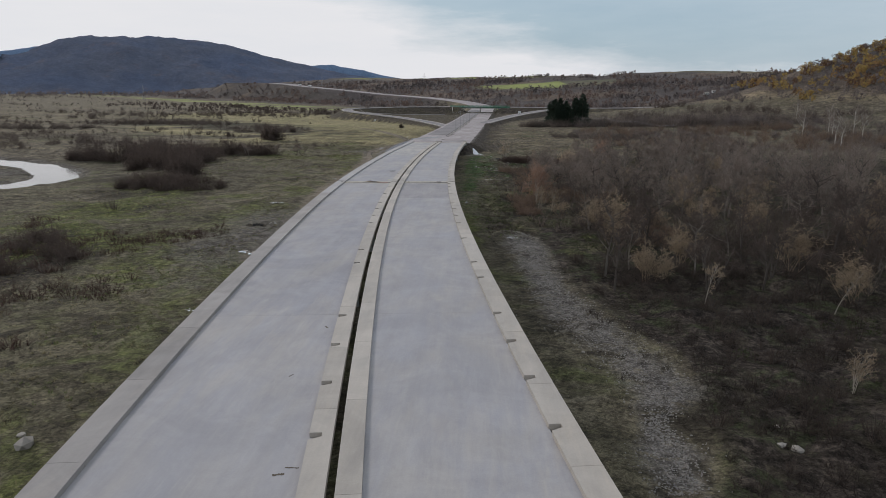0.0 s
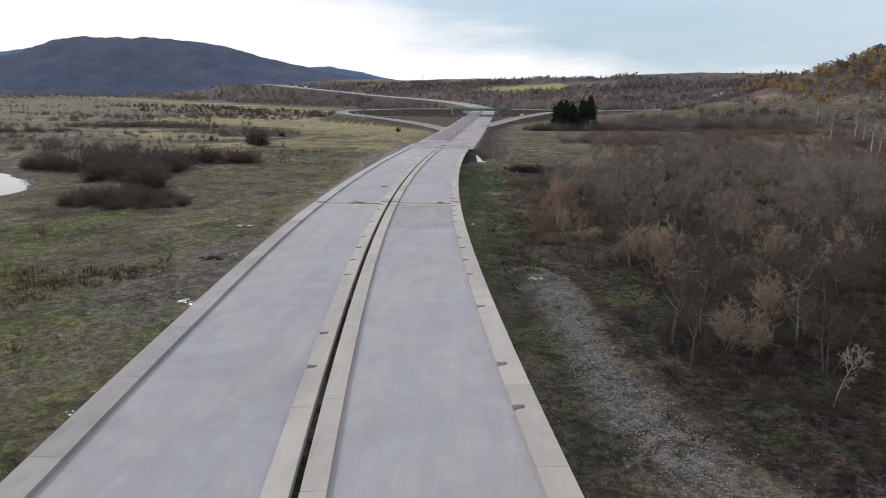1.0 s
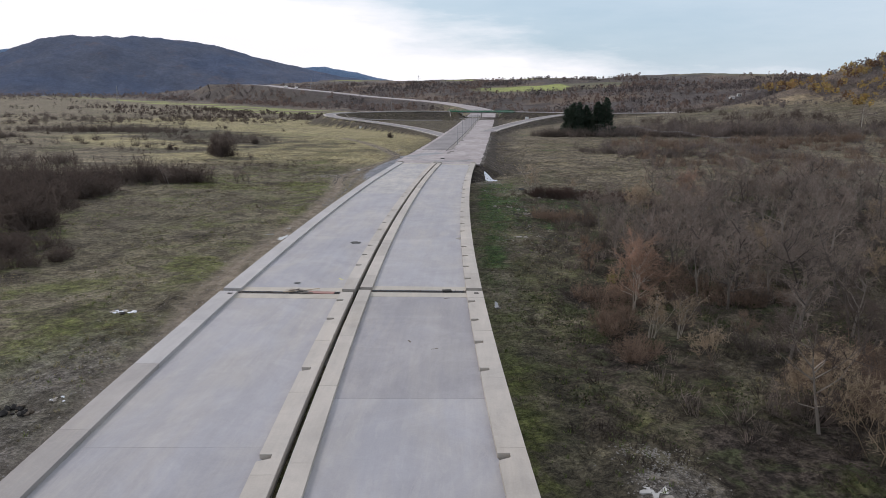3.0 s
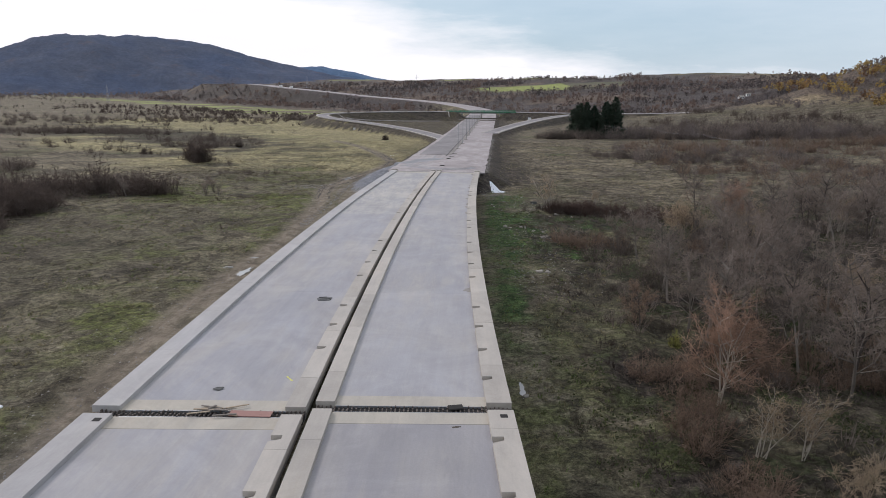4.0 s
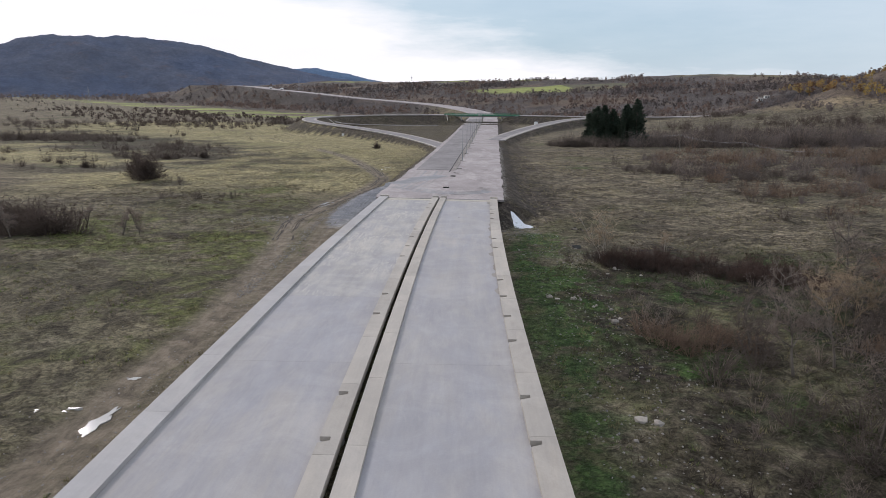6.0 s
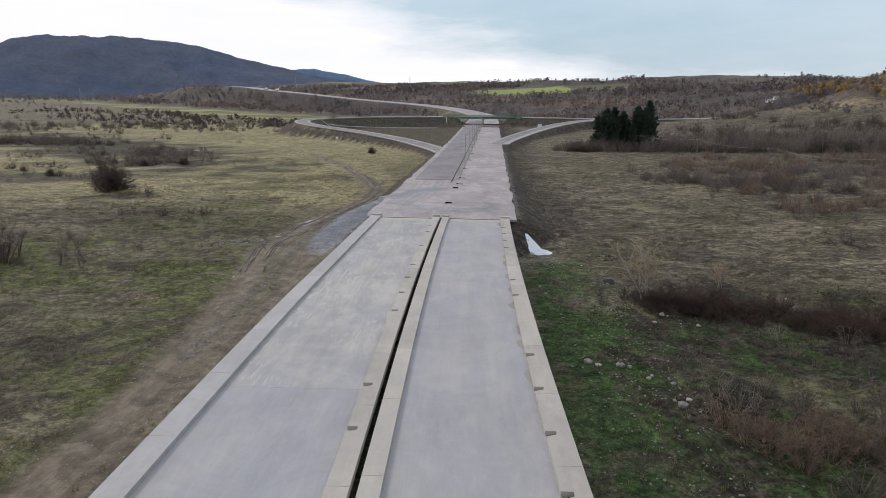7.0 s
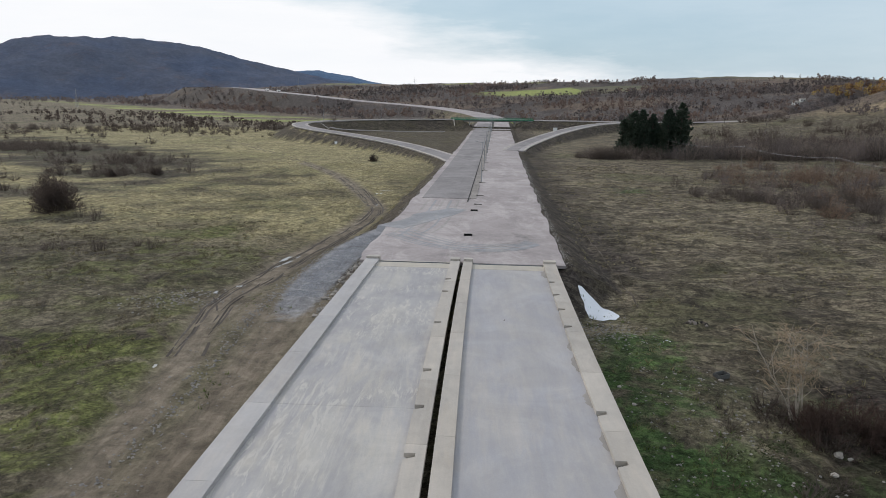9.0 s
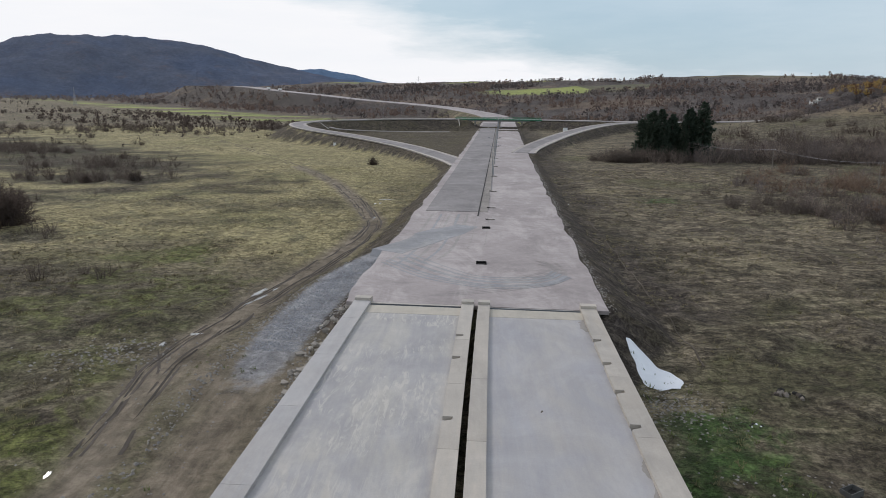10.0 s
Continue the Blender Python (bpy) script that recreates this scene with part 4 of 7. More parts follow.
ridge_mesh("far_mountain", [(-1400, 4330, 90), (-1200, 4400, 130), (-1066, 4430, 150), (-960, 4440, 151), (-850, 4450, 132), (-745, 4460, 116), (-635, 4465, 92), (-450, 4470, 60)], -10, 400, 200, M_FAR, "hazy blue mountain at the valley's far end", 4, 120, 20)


# ---------------------------------------------------------------- the two bridge decks
KERB_TOP, KERB_FOOT = 0.26, -0.14
L_OUT_LO, L_OUT_HI = -11.9, -10.35
GROUPS = [(-55.2, 5.9), (-27.3, 5.9), (0.6, 5.9), (28.4, 5.95), (56.6, 5.9), (84.3, 5.85), (112.5, 4.97), (135.1, 4.93), (159.8, 5.65), (186.6, 5.95), (214.4, 5.8), (242.3, 4.9)]
NOTCHES = [g + k * step for g, step in GROUPS for k in range(4)]


def outer_left(y):
    """The left deck narrows a little towards its end."""
    return 0.45 * float(ss((y - 60) / 160.0)) - 0.42 * (1 - float(ss((y - 5) / 75.0))) - 0.14 * float(ss((y - 70) / 50)) * (1 - float(ss((y - 205) / 35))) + 0.12 * float(ss((y - 215) / 30))


def outer_right(y):
    """The right deck narrows too."""
    return 0.40 - 0.62 * float(ss((y - 20) / 190.0))


def swept_solid(stations, top, foot):
    """A solid along the axis. stations: (y, lo, hi); equal y's in a row make a step."""
    V, F = [], []
    for y, lo, hi in stations:
        for o, dz in ((lo, top), (hi, top), (hi, foot), (lo, foot)):
            V.append(on_deck(y, o, dz))
    for i in range(len(stations) - 1):
        k = 4 * i
        for j in range(4):
            F.append((k + 4 + j, k + 4 + (j + 1) % 4, k + (j + 1) % 4, k + j))
    F.append((0, 1, 2, 3))
    k = 4 * (len(stations) - 1)
    F.append((k + 3, k + 2, k + 1, k))
    return V, F


def kerb_run(deck, lo, hi, notch_side, breaks, shift=None, notch_dy=0.0, joint=JOINT_Y, mat=None):
    """Kerb blocks between the breaks, each one an object, with drain notches on the road side."""
    for a, b_ in zip(breaks[:-1], breaks[1:]):
        if abs(a - joint) < 0.1:
            a += 0.40
        if abs(b_ - joint) < 0.1:
            b_ -= 0.48
        a, b_ = a + 0.012, b_ - 0.012
        cuts = []
        if notch_side:
            for y in NOTCHES:
                y = y + notch_dy
                if a + 0.1 < y and y + 0.4 < b_:
                    cuts.append((y - 0.66, y))
        ys = sorted({a, b_, *np.arange(math.ceil(a / 3) * 3, b_, 3.0)} - {None})
        st = []
        marks = [(y, 0) for y in ys if not any(c0 - 0.05 < y < c1 + 0.05 for c0, c1 in cuts) or y in (a, b_)]
        for c0, c1 in cuts:
            if c0 <= a:
                continue
            marks += [(c0, 1), (c0 + 0.28, 2), (c1, 3), (c1 + 1e-4, 4)]
        for y, kind in sorted(marks):
            w = shift(y) if shift else 0.0
            l_, h_ = lo + (w if abs(lo) > 8 else 0), hi + (w if abs(hi) > 8 else 0)
            if kind in (2, 3):
                if notch_side < 0:
                    l_ = l_ + 0.60
                else:
                    h_ = h_ - 0.60
            st.append((y, l_, h_))
        V, F = swept_solid(st, KERB_TOP, KERB_FOOT)
        mesh_object("kerb_block", V, F, M_KERBAGED if mat and b_ < 118 else mat or M_KERB, deck)


def joints(first, step, lo, hi, joint=JOINT_Y):
    ys = [lo] + [y for y in np.arange(first, hi, step) if lo + 2 < y < hi - 1.2] + [hi]
    if lo < joint < hi:
        ys = sorted([y for y in ys if abs(y - joint) > 1.5] + [joint])
    return [float(y) for y in ys]


def build_deck(side):
    left = side < 0
    jy = 130.2 if left else 130.95
    deck = new("viaduct")
    tagged(deck, "new concrete viaduct deck with pale kerbs and bare roadway", "viaduct", "viaduct decks")
    road = (-10.45, -1.2) if left else (1.2, 9.75)
    seams = [START_Y, -120, -92.6, -65, -37.6, -10, 20, 47.0, 75.6, 108.5 if not left else 103.0, jy - 1.75]
    seams2 = [jy + 1.7, 154.5, 182.0, *((198.0, 226.0) if left else ()), END_Y - 2.8]
    for run in (seams, seams2):
        for a, b_ in zip(run[:-1], run[1:]):
            ys = np.linspace(a + 0.008, b_ - 0.008, max(2, int((b_ - a) / 4)))
            st = [(float(y), road[0] + (outer_left(float(y)) if left else 0), road[1] + (0 if left else outer_right(float(y)))) for y in ys]
            V, F = swept_solid(st, 0.0, -0.3)
            mesh_object("roadway_panel", V, F, M_ROADWAY_AGED if not left and 108 < a < 120 else (M_ROADWAY_DUSTY if left and a > 190 else M_ROADWAY), deck)
    for a, b_ in ((jy - 1.742, jy - 0.40), (jy + 0.40, jy + 1.692), (END_Y - 2.79, END_Y - 0.5)):
        V, F = swept_solid([(y, road[0] + (outer_left(y) if left else 0), road[1] + (0 if left else outer_right(y))) for y in (a, b_)], 0.012, -0.3)
        mesh_object("joint_band", V, F, M_BAND, deck, label="beige concrete band beside the expansion joint")
    # structural slab and beams below
    full = (-11.75, -0.35) if left else (0.35, 10.9)
    st = [(float(y), full[0] + (outer_left(float(y)) if left else 0), full[1] + (0 if left else outer_right(float(y)))) for y in np.linspace(START_Y, END_Y - 0.3, 90)]
    V, F = swept_solid(st, -0.145, -0.55)
    mesh_object("deck_slab", [v - Vector((0, 0, 0.16)) for v in V], F, M_BEAM, deck)
    for k in range(4):
        o = full[0] + (full[1] - full[0]) * (k + 0.5) / 4
        st = [(float(y), o - 0.32, o + 0.32) for y in np.linspace(START_Y, END_Y - 0.6, 60)]
        V, F = swept_solid(st, -0.72, -1.9)
        mesh_object("girder", V, F, M_BEAM, deck)
    # kerbs
    if left:
        kerb_run(deck, L_OUT_LO, L_OUT_HI, 0, joints(0.6, 8.65, START_Y, END_Y, jy), outer_left, 0.0, jy, M_KERBGREY)
        kerb_run(deck, -1.32, -0.2, -1, joints(4.9, 8.65, START_Y, END_Y, jy), None, 0.0, jy)
    else:
        kerb_run(deck, 0.2, 1.27, 0, joints(5.9, 8.65, START_Y, END_Y, jy), joint=jy)
        kerb_run(deck, 9.7, 11.12, -1, joints(7.2, 8.65, START_Y, END_Y, jy), outer_right, joint=jy)
    # raised end blocks
    for lo, hi in (((L_OUT_LO + 0.57, L_OUT_HI + 0.57), (-1.34, -0.2)) if left else ((0.2, 1.29), (9.50, 10.92))):
        V, F = swept_solid([(END_Y + 0.012, lo, hi), (END_Y + 0.85, lo, hi)], KERB_TOP + 0.24, -1.2)
        mesh_object("end_block", V, F, M_KERB, deck)
    # expansion joint and end joint: steel edges beside a dark slot
    r0, r1 = road[0] + (0.3 if left else 0), road[1] + (0 if left else -0.1)
    for y in (jy, END_Y - 0.28):
        wide = 0.36 if y < 200 else 0.2
        V, F = swept_solid([(y - wide, r0 + 0.1, r1 - 0.1), (y + wide, r0 + 0.1, r1 - 0.1)], -0.10, -0.35)
        mesh_object("expansion_joint", V, F, M_DARK, deck)
        for e in (-1, 1):
            V, F = swept_solid([(y + e * (wide + 0.025) - 0.03, r0 + 0.1, r1 - 0.1), (y + e * (wide + 0.025) + 0.03, r0 + 0.1, r1 - 0.1)], 0.012, -0.2)
            mesh_object("joint_edge", V, F, M_STEEL, deck)
    comb_v, comb_f = [], []
    o = r0 - 1.2 if left else r0 - 0.9
    crng = random.Random(61 + left)
    while o < (r1 + 1.0 if left else r1 + 1.3):          # starter bars standing in the open joint
        for yy in (jy - 0.30, jy - 0.02, jy + 0.26):
            h_ = crng.uniform(-0.07, 0.05)
            V, F = swept_solid([(yy, o, o + 0.07), (yy + 0.16, o, o + 0.07)], h_, -0.12)
            k = len(comb_v)
            comb_v += V
            comb_f += [tuple(k + i for i in f) for f in F]
        o += 0.24
    tagged(mesh_object("rebar_comb", comb_v, comb_f, M_BARS, deck), "rows of bare steel bars in the open joint", kind="stuff")
    for lo, hi in (((L_OUT_LO + 0.5, L_OUT_HI + 0.2), (-1.3, -0.25)) if left else ((0.25, 1.25), (9.75, 11.1))):
        V, F = swept_solid([(jy - 0.44, lo, hi), (jy + 0.38, lo, hi)], -0.13, -0.4)
        mesh_object("expansion_joint", V, F, M_DARK, deck)
    # dark plate on the kerb stands for the shade in a square hole
    o = -10.75 if left else 10.55
    V, F = swept_solid([(jy - 1.45, o - 0.2, o + 0.2), (jy - 1.05, o - 0.2, o + 0.2)], KERB_TOP + 0.008, KERB_TOP - 0.1)
    mesh_object("recess", V, F, M_DARK, deck)
    V, F = swept_solid([(END_Y - 0.05, r0, r1), (END_Y + 0.22, r0, r1)], 0.04 if left else -0.04, -1.4)
    mesh_object("back_wall", V, F, M_KERB, deck)
    # dark discs in the notches, painted for the shade in the drain holes
    for y in NOTCHES:
        if y < -10:
            continue
        lo = (-1.32 if left else 9.7 + outer_right(y))
        p = on_deck(y - 0.20, lo + 0.40, 0.006)
        bm = bmesh.new()
        bmesh.ops.create_cone(bm, cap_ends=True, segments=10, radius1=0.14, radius2=0.12, depth=0.03, matrix=Matrix.Translation(p))
        part("drain_inlet", bm, M_DARK, deck)
    # piers
    for y in (-120, -65, -10, 20, 47, 75.6, 103, JOINT_Y, 154.5, 182, 209.6, 237.5):
        for o in (full[0] + 2.4, full[1] - 2.4):
            p = on_deck(y, o)
            zg = float(ground_z(p.x, p.y)) - 0.6
            top = p.z - 2.6
            V, F = [], []
            tube(V, F, (p.x, p.y, zg), (p.x, p.y, top), 0.75, 0.75, 14)
            mesh_object("pier", V, F, M_BEAM, deck)
        st = [(y - 0.8, full[0] + 1.0, full[1] - 1.0), (y + 0.8, full[0] + 1.0, full[1] - 1.0)]
        V, F = swept_solid(st, -1.9, -2.65)
        mesh_object("pier_cap", V, F, M_BEAM, deck)
    # abutment wall
    V, F = swept_solid([(END_Y - 1.6, full[0], full[1]), (END_Y - 0.4, full[0], full[1])], -1.9, -4.6)
    mesh_object("abutment", V, F, M_BEAM, deck)
    return deck


viaduct_left = build_deck(-1)
viaduct_right = build_deck(1)


# ---------------------------------------------------------------- motorway, ramps, overpass
MW_NEAR = [Vector((float(axis_x(y)), y, float(mw_z(y)))) for y in np.arange(END_Y + 0.4, 700, 1.5)]
MW_FAR = [MW_NEAR[-1]] + [p for p in MOTORWAY if p.y > 705]
ribbon("road", MW_NEAR, -12.6, 12.1, M_ROADBASE, 0.35, -0.02, kind="structure", category="road", label="unfinished motorway of compacted crushed stone", wobble=0.32)
ribbon("road", [p for p in MW_NEAR if p.y > 322], -11.0, -1.6, M_ASPH, 0.1, 0.05, kind="structure", category="road", label="dark grey asphalt base course of one carriageway")
def access_line():
    out = []
    for p in smooth_line([(-17.0, 309, 0), (-19.8, 303, 0), (-22.8, 297, 0), (-25.9, 291, 0), (-28.9, 285.5, 0), (-31.2, 280, 0)], 0.7):
        on_road = abs(p.x - float(axis_x(p.y))) < 12.4
        z = max(float(mw_z(p.y)) - 0.02 if on_road else -9, float(ground_z(p.x, p.y)) + 0.02)
        out.append(Vector((p.x, p.y, z + 0.05 - 0.40 * float(ss((289 - p.y) / 9)) - 0.035 * float(ss((p.y - 300) / 9)))))
    return out


ribbon("road", access_line(), -2.4, 2.6, M_GRAVELROAD, 0.6, 0.0, kind="structure", category="road", label="gravel apron where the access road climbs onto the motorway", wobble=0.7)
ribbon("road", MW_FAR, -12, 12, M_ROADBASE, 0.6, 0.05, kind="structure", category="road", label="unfinished motorway climbing the hillside")
ribbon("road", LOOP, -4.4, 4.4, M_CRUSHED, 0.5, 0.06, kind="structure", category="road", label="unfinished loop ramp of pale crushed stone")
ribbon("road", RAMP, -4.6, 4.6, M_CRUSHED, 0.5, 0.07, kind="structure", category="road", label="unfinished exit ramp of pale crushed stone")
ribbon("road", [p for p in OVER if p.x <= -26], -4.6, 4.6, M_CRUSHED, 0.5, 0.08, kind="structure", category="road", label="crushed stone road on an embankment")
ribbon("road", [p for p in OVER if p.x >= 26], -4.6, 4.6, M_CRUSHED, 0.5, 0.08, kind="structure", category="road", label="crushed stone road on an embankment")
ribbon("road", LOOP, -2.9, 2.9, M_ASPH, 0.1, 0.10, kind="structure", category="road", label="grey asphalt strip on the loop ramp")
ribbon("road", RAMP, -3.1, 1.9, M_ASPH, 0.1, 0.11, kind="structure", category="road", label="grey asphalt strip on the exit ramp")


def build_overpass():
    ob = new("overpass")
    tagged(ob, "small concrete road overpass with a green railing", "overpass")
    y0, half = 663.0, 4.9

    def solid(name, x0, x1, ya, yb, z0, z1, mat, label=""):
        bm = box_bm((x1 - x0, yb - ya, z1 - z0), ((x0 + x1) / 2, (ya + yb) / 2, (z0 + z1) / 2))
        return part(name, bm, mat, ob, label)

    solid("deck_slab", -27.5, 27.5, y0 - half, y0 + half, 3.3, 3.98, M_BEAM)
    for k in range(4):
        yb = y0 - half + 1.2 + k * 2.5
        solid("girder", -27.0, 27.0, yb - 0.25, yb + 0.25, 2.5, 3.3, M_BEAM)
    for x in (-15.5, 0.8, 15.5):
        solid("pier_cap", x - 0.6, x + 0.6, y0 - 4.2, y0 + 4.2, 1.9, 2.5, M_BEAM)
        for yb in (y0 - 2.8, y0 + 2.8):
            V, F = [], []
            tube(V, F, (x, yb, -2.2), (x, yb, 1.95), 0.55, 0.55, 12)
            mesh_object("pier", V, F, M_KERB, ob)
    for yb in (y0 - half, y0 + half):
        solid("cornice", -28.5, 28.5, yb - 0.12, yb + 0.12, 3.45, 4.15, M_GREEN, "green painted cornice")
        solid("handrail", -28.5, 28.5, yb - 0.06, yb + 0.06, 4.95, 5.10, M_GREEN)
        solid("rail", -28.5, 28.5, yb - 0.03, yb + 0.03, 4.5, 4.58, M_GREEN)
        for x in np.arange(-28.4, 28.5, 2.1):
            solid("post", x - 0.05, x + 0.05, yb - 0.05, yb + 0.05, 4.15, 4.97, M_GREEN)
    # sloped abutment faces
    for s in (-1, 1):
        V = [Vector((s * x, y, z)) for y in (y0 - half, y0 + half) for x, z in ((27.5, 3.3), (27.5, -1.0), (24.6, 3.3 - 2.0), (24.6, 3.3))]
        F = [(0, 1, 2, 3), (7, 6, 5, 4), (0, 4, 5, 1), (1, 5, 6, 2), (2, 6, 7, 3), (3, 7, 4, 0)]
        mesh_object("abutment", V, F, M_BEAM, ob)
    return ob


overpass = build_overpass()


# ---------------------------------------------------------------- plants
def spike(V, F, p, q, r):
    """A twig: a thin folded point of two faces."""
    d = (q - p)
    u = d.orthogonal().normalized() * r
    w = d.normalized().cross(u)
    k = len(V)
    V += [p + u, p - u * 0.6 + w, p - u * 0.6 - w, q]
    F += [(k, k + 1, k + 3), (k + 2, k, k + 3)]


def blade(V, F, p, q, r):
    """The finest twig: one thin pointed face."""
    u = (q - p).cross(Vector((p.y - q.x, q.y + p.z, 1.3 - p.x))).normalized() * r
    k = len(V)
    V += [p + u, p - u, q]
    F += [(k, k + 1, k + 2)]


def rand_dir(rng, base, spread):
    v = Vector((rng.gauss(0, 1), rng.gauss(0, 1), rng.gauss(0, 1))).normalized()
    return (base * (1 - spread) + v * spread).normalized()


def bare_tree(seed, height, lean=0.06, limbs=9, subs=6, twigs=7, twig_mat=None, bark=None, label="", spread=0.55, stems=1, r0=None):
    """A leafless tree: trunk with limbs, and a crown of fine twigs."""
    rng = random.Random(seed)
    tv, tf, cv, cf = [], [], [], []
    for s in range(stems):
        r = r0 or height * 0.016
        fan = 0.30 if stems > 6 else (0.14 if stems > 1 else 0.0)
        foot = 0.8 if stems > 6 else 0.3
        base = Vector((rng.uniform(-foot, foot), rng.uniform(-foot, foot), -0.25)) if stems > 1 else Vector((0, 0, -0.3))
        d = Vector((rng.gauss(0, lean + fan), rng.gauss(0, lean + fan), 1)).normalized()
        h = height * rng.uniform(0.8, 1.0)
        nseg = 5
        pts = [base]
        for i in range(nseg):
            d = rand_dir(rng, d, 0.10)
            d.z = max(d.z, 0.6)
            pts.append(pts[-1] + d * (h * 0.80 / nseg))
        for i in range(nseg):
            tube(tv, tf, pts[i], pts[i + 1], r * (1 - 0.16 * i), r * (1 - 0.16 * (i + 1)), 5)
        for k in range(limbs):
            t = rng.uniform(0.30, 1.0)
            i = min(int(t * nseg), nseg - 1)
            p = pts[i].lerp(pts[i + 1], t * nseg - i)
            az = rng.uniform(0, 6.283)
            out = Vector((math.cos(az), math.sin(az), rng.uniform(0.35, 1.3))).normalized()
            ln = h * rng.uniform(0.22, 0.40) * (1.25 - 0.55 * t) * (spread / 0.55)
            mid = p + out * ln * 0.55
            end = mid + rand_dir(rng, (out + Vector((0, 0, 0.5))).normalized(), 0.25) * ln * 0.6
            tube(tv, tf, p, mid, r * 0.42, r * 0.27, 3)
            tube(tv, tf, mid, end, r * 0.27, r * 0.12, 3)
            for m_ in range(subs):
                u = rng.uniform(0.25, 1.0)
                q = p.lerp(mid, u * 2) if u < 0.5 else mid.lerp(end, u * 2 - 1)
                sd = rand_dir(rng, (out + Vector((0, 0, 0.45))).normalized(), 0.5)
                sl = ln * rng.uniform(0.30, 0.60)
                e = q + sd * sl
                blade(cv, cf, q, e, 0.022 + r * 0.08)
                for j in range(int(twigs * 1.5)):
                    a = q.lerp(e, rng.uniform(0.2, 1.0))
                    blade(cv, cf, a, a + rand_dir(rng, (sd + Vector((0, 0, 0.3))).normalized(), 0.6) * sl * rng.uniform(0.4, 0.85), 0.016)
    tree = new("bare_tree")
    tagged(tree, label or "leafless grey-brown tree with fine twigs", "tree", "bare trees of the wood")
    mesh_object("trunk", tv, tf, bark or M_BARK, tree)
    mesh_object("crown", cv, cf, twig_mat or M_TWIG, tree)
    return tree


def shrub_arrays(seed, height, width, stems, twigs, r=0.022):
    rng = random.Random(seed)
    V, F = [], []
    for s in range(stems):
        az, sp = rng.uniform(0, 6.283), rng.uniform(0.1, 1.1)
        p = Vector((math.cos(az), math.sin(az), 0)) * width * rng.uniform(0, 0.35)
        p.z = -0.1
        d = Vector((math.cos(az) * sp, math.sin(az) * sp, 1)).normalized()
        ln = height * rng.uniform(0.6, 1.0) * (1.0 - 0.12 * sp)
        e = p + d * ln
        spike(V, F, p, e, r * 1.3)
        for j in range(int(twigs * 1.4)):
            a = p.lerp(e, rng.uniform(0.15, 0.95))
            q = a + rand_dir(rng, d, 0.7) * ln * rng.uniform(0.18, 0.42)
            if q.z > 0:
                blade(V, F, a, q, r * 0.85)
    return V, F


def dome_bush(seed, h, w, tips, twigs, r=0.032):
    """A rounded leafless bush: rising stems, and twigs gathered near a domed outline."""
    rng = random.Random(seed)
    V, F = [], []
    lobes = [(rng.uniform(0, 6.283), rng.uniform(0.75, 1.15)) for _ in range(4)]
    for _ in range(tips):
        a, c = rng.uniform(0, 6.283), rng.random() ** 0.8
        s = math.sqrt(1 - c * c)
        k = rng.uniform(0.55, 1.0) * (0.8 + 0.25 * max(math.cos(a - b0) * q for b0, q in lobes))
        tip = Vector((math.cos(a) * s * w * 0.5 * k, math.sin(a) * s * w * 0.5 * k, max(0.15, h * c * k)))
        base = Vector((tip.x * 0.35, tip.y * 0.35, -0.1))
        blade(V, F, base, tip, r * 0.9)
        d = (tip - base).normalized()
        for j in range(int(twigs * 1.7)):
            p = base.lerp(tip, rng.uniform(0.35, 1.0))
            q = p + rand_dir(rng, d, 0.75) * h * rng.uniform(0.10, 0.24)
            if q.z > 0:
                blade(V, F, p, q, r * 0.8)
    return V, F


def shrub(seed, height, width, stems, twigs, mat, label, name="shrub"):
    V, F = shrub_arrays(seed, height, width, stems, twigs)
    ob = mesh_object(name, V, F, mat)
    return tagged(ob, label, "shrub")


def put(ob, x, y, turn, size=1.0, sink=0.0):
    """Moves a thing to a place on the ground."""
    ob.matrix_basis = Matrix.Translation((x, y, float(ground_z(x, y)) - sink)) @ Matrix.Rotation(turn, 4, "Z") @ Matrix.Diagonal((size, size, size, 1))
    return ob


def copy_at(ob, x, y, turn, size):
    c = copy_thing(ob, Matrix.Identity(4))
    return put(c, x, y, turn, size)


def merged(name, protos, places, mat, label, category):
    """Many small plants as one mesh: protos are (V, F) pairs; places rows of x, y, turn, size, proto."""
    arr = [(np.array([tuple(v) for v in V]), np.array(F)) for V, F in protos]
    Vs, Fs, k = [], [], 0
    for x, y, turn, size, which in places:
        V, F = arr[int(which)]
        c, s = math.cos(turn) * size, math.sin(turn) * size
        W = np.empty_like(V)
        W[:, 0] = V[:, 0] * c - V[:, 1] * s + x
        W[:, 1] = V[:, 0] * s + V[:, 1] * c + y
        W[:, 2] = V[:, 2] * size + ground_z(x, y)
        Vs.append(W)
        Fs.append(F + k)
        k += len(V)
    V, F = np.concatenate(Vs), np.concatenate(Fs)
    me = bpy.data.meshes.new(name)
    me.vertices.add(len(V))
    me.vertices.foreach_set("co", V.ravel())
    me.loops.add(F.size)
    me.loops.foreach_set("vertex_index", F.ravel())
    me.polygons.add(len(F))
    me.polygons.foreach_set("loop_start", np.arange(len(F)) * F.shape[1])
    me.update(calc_edges=True)
    me.materials.append(mat)
    return tagged(new(name, me), label, category, kind="stuff")


rnd = random.Random(11)


def axis_off(x, y):
    return x - float(axis_x(y))


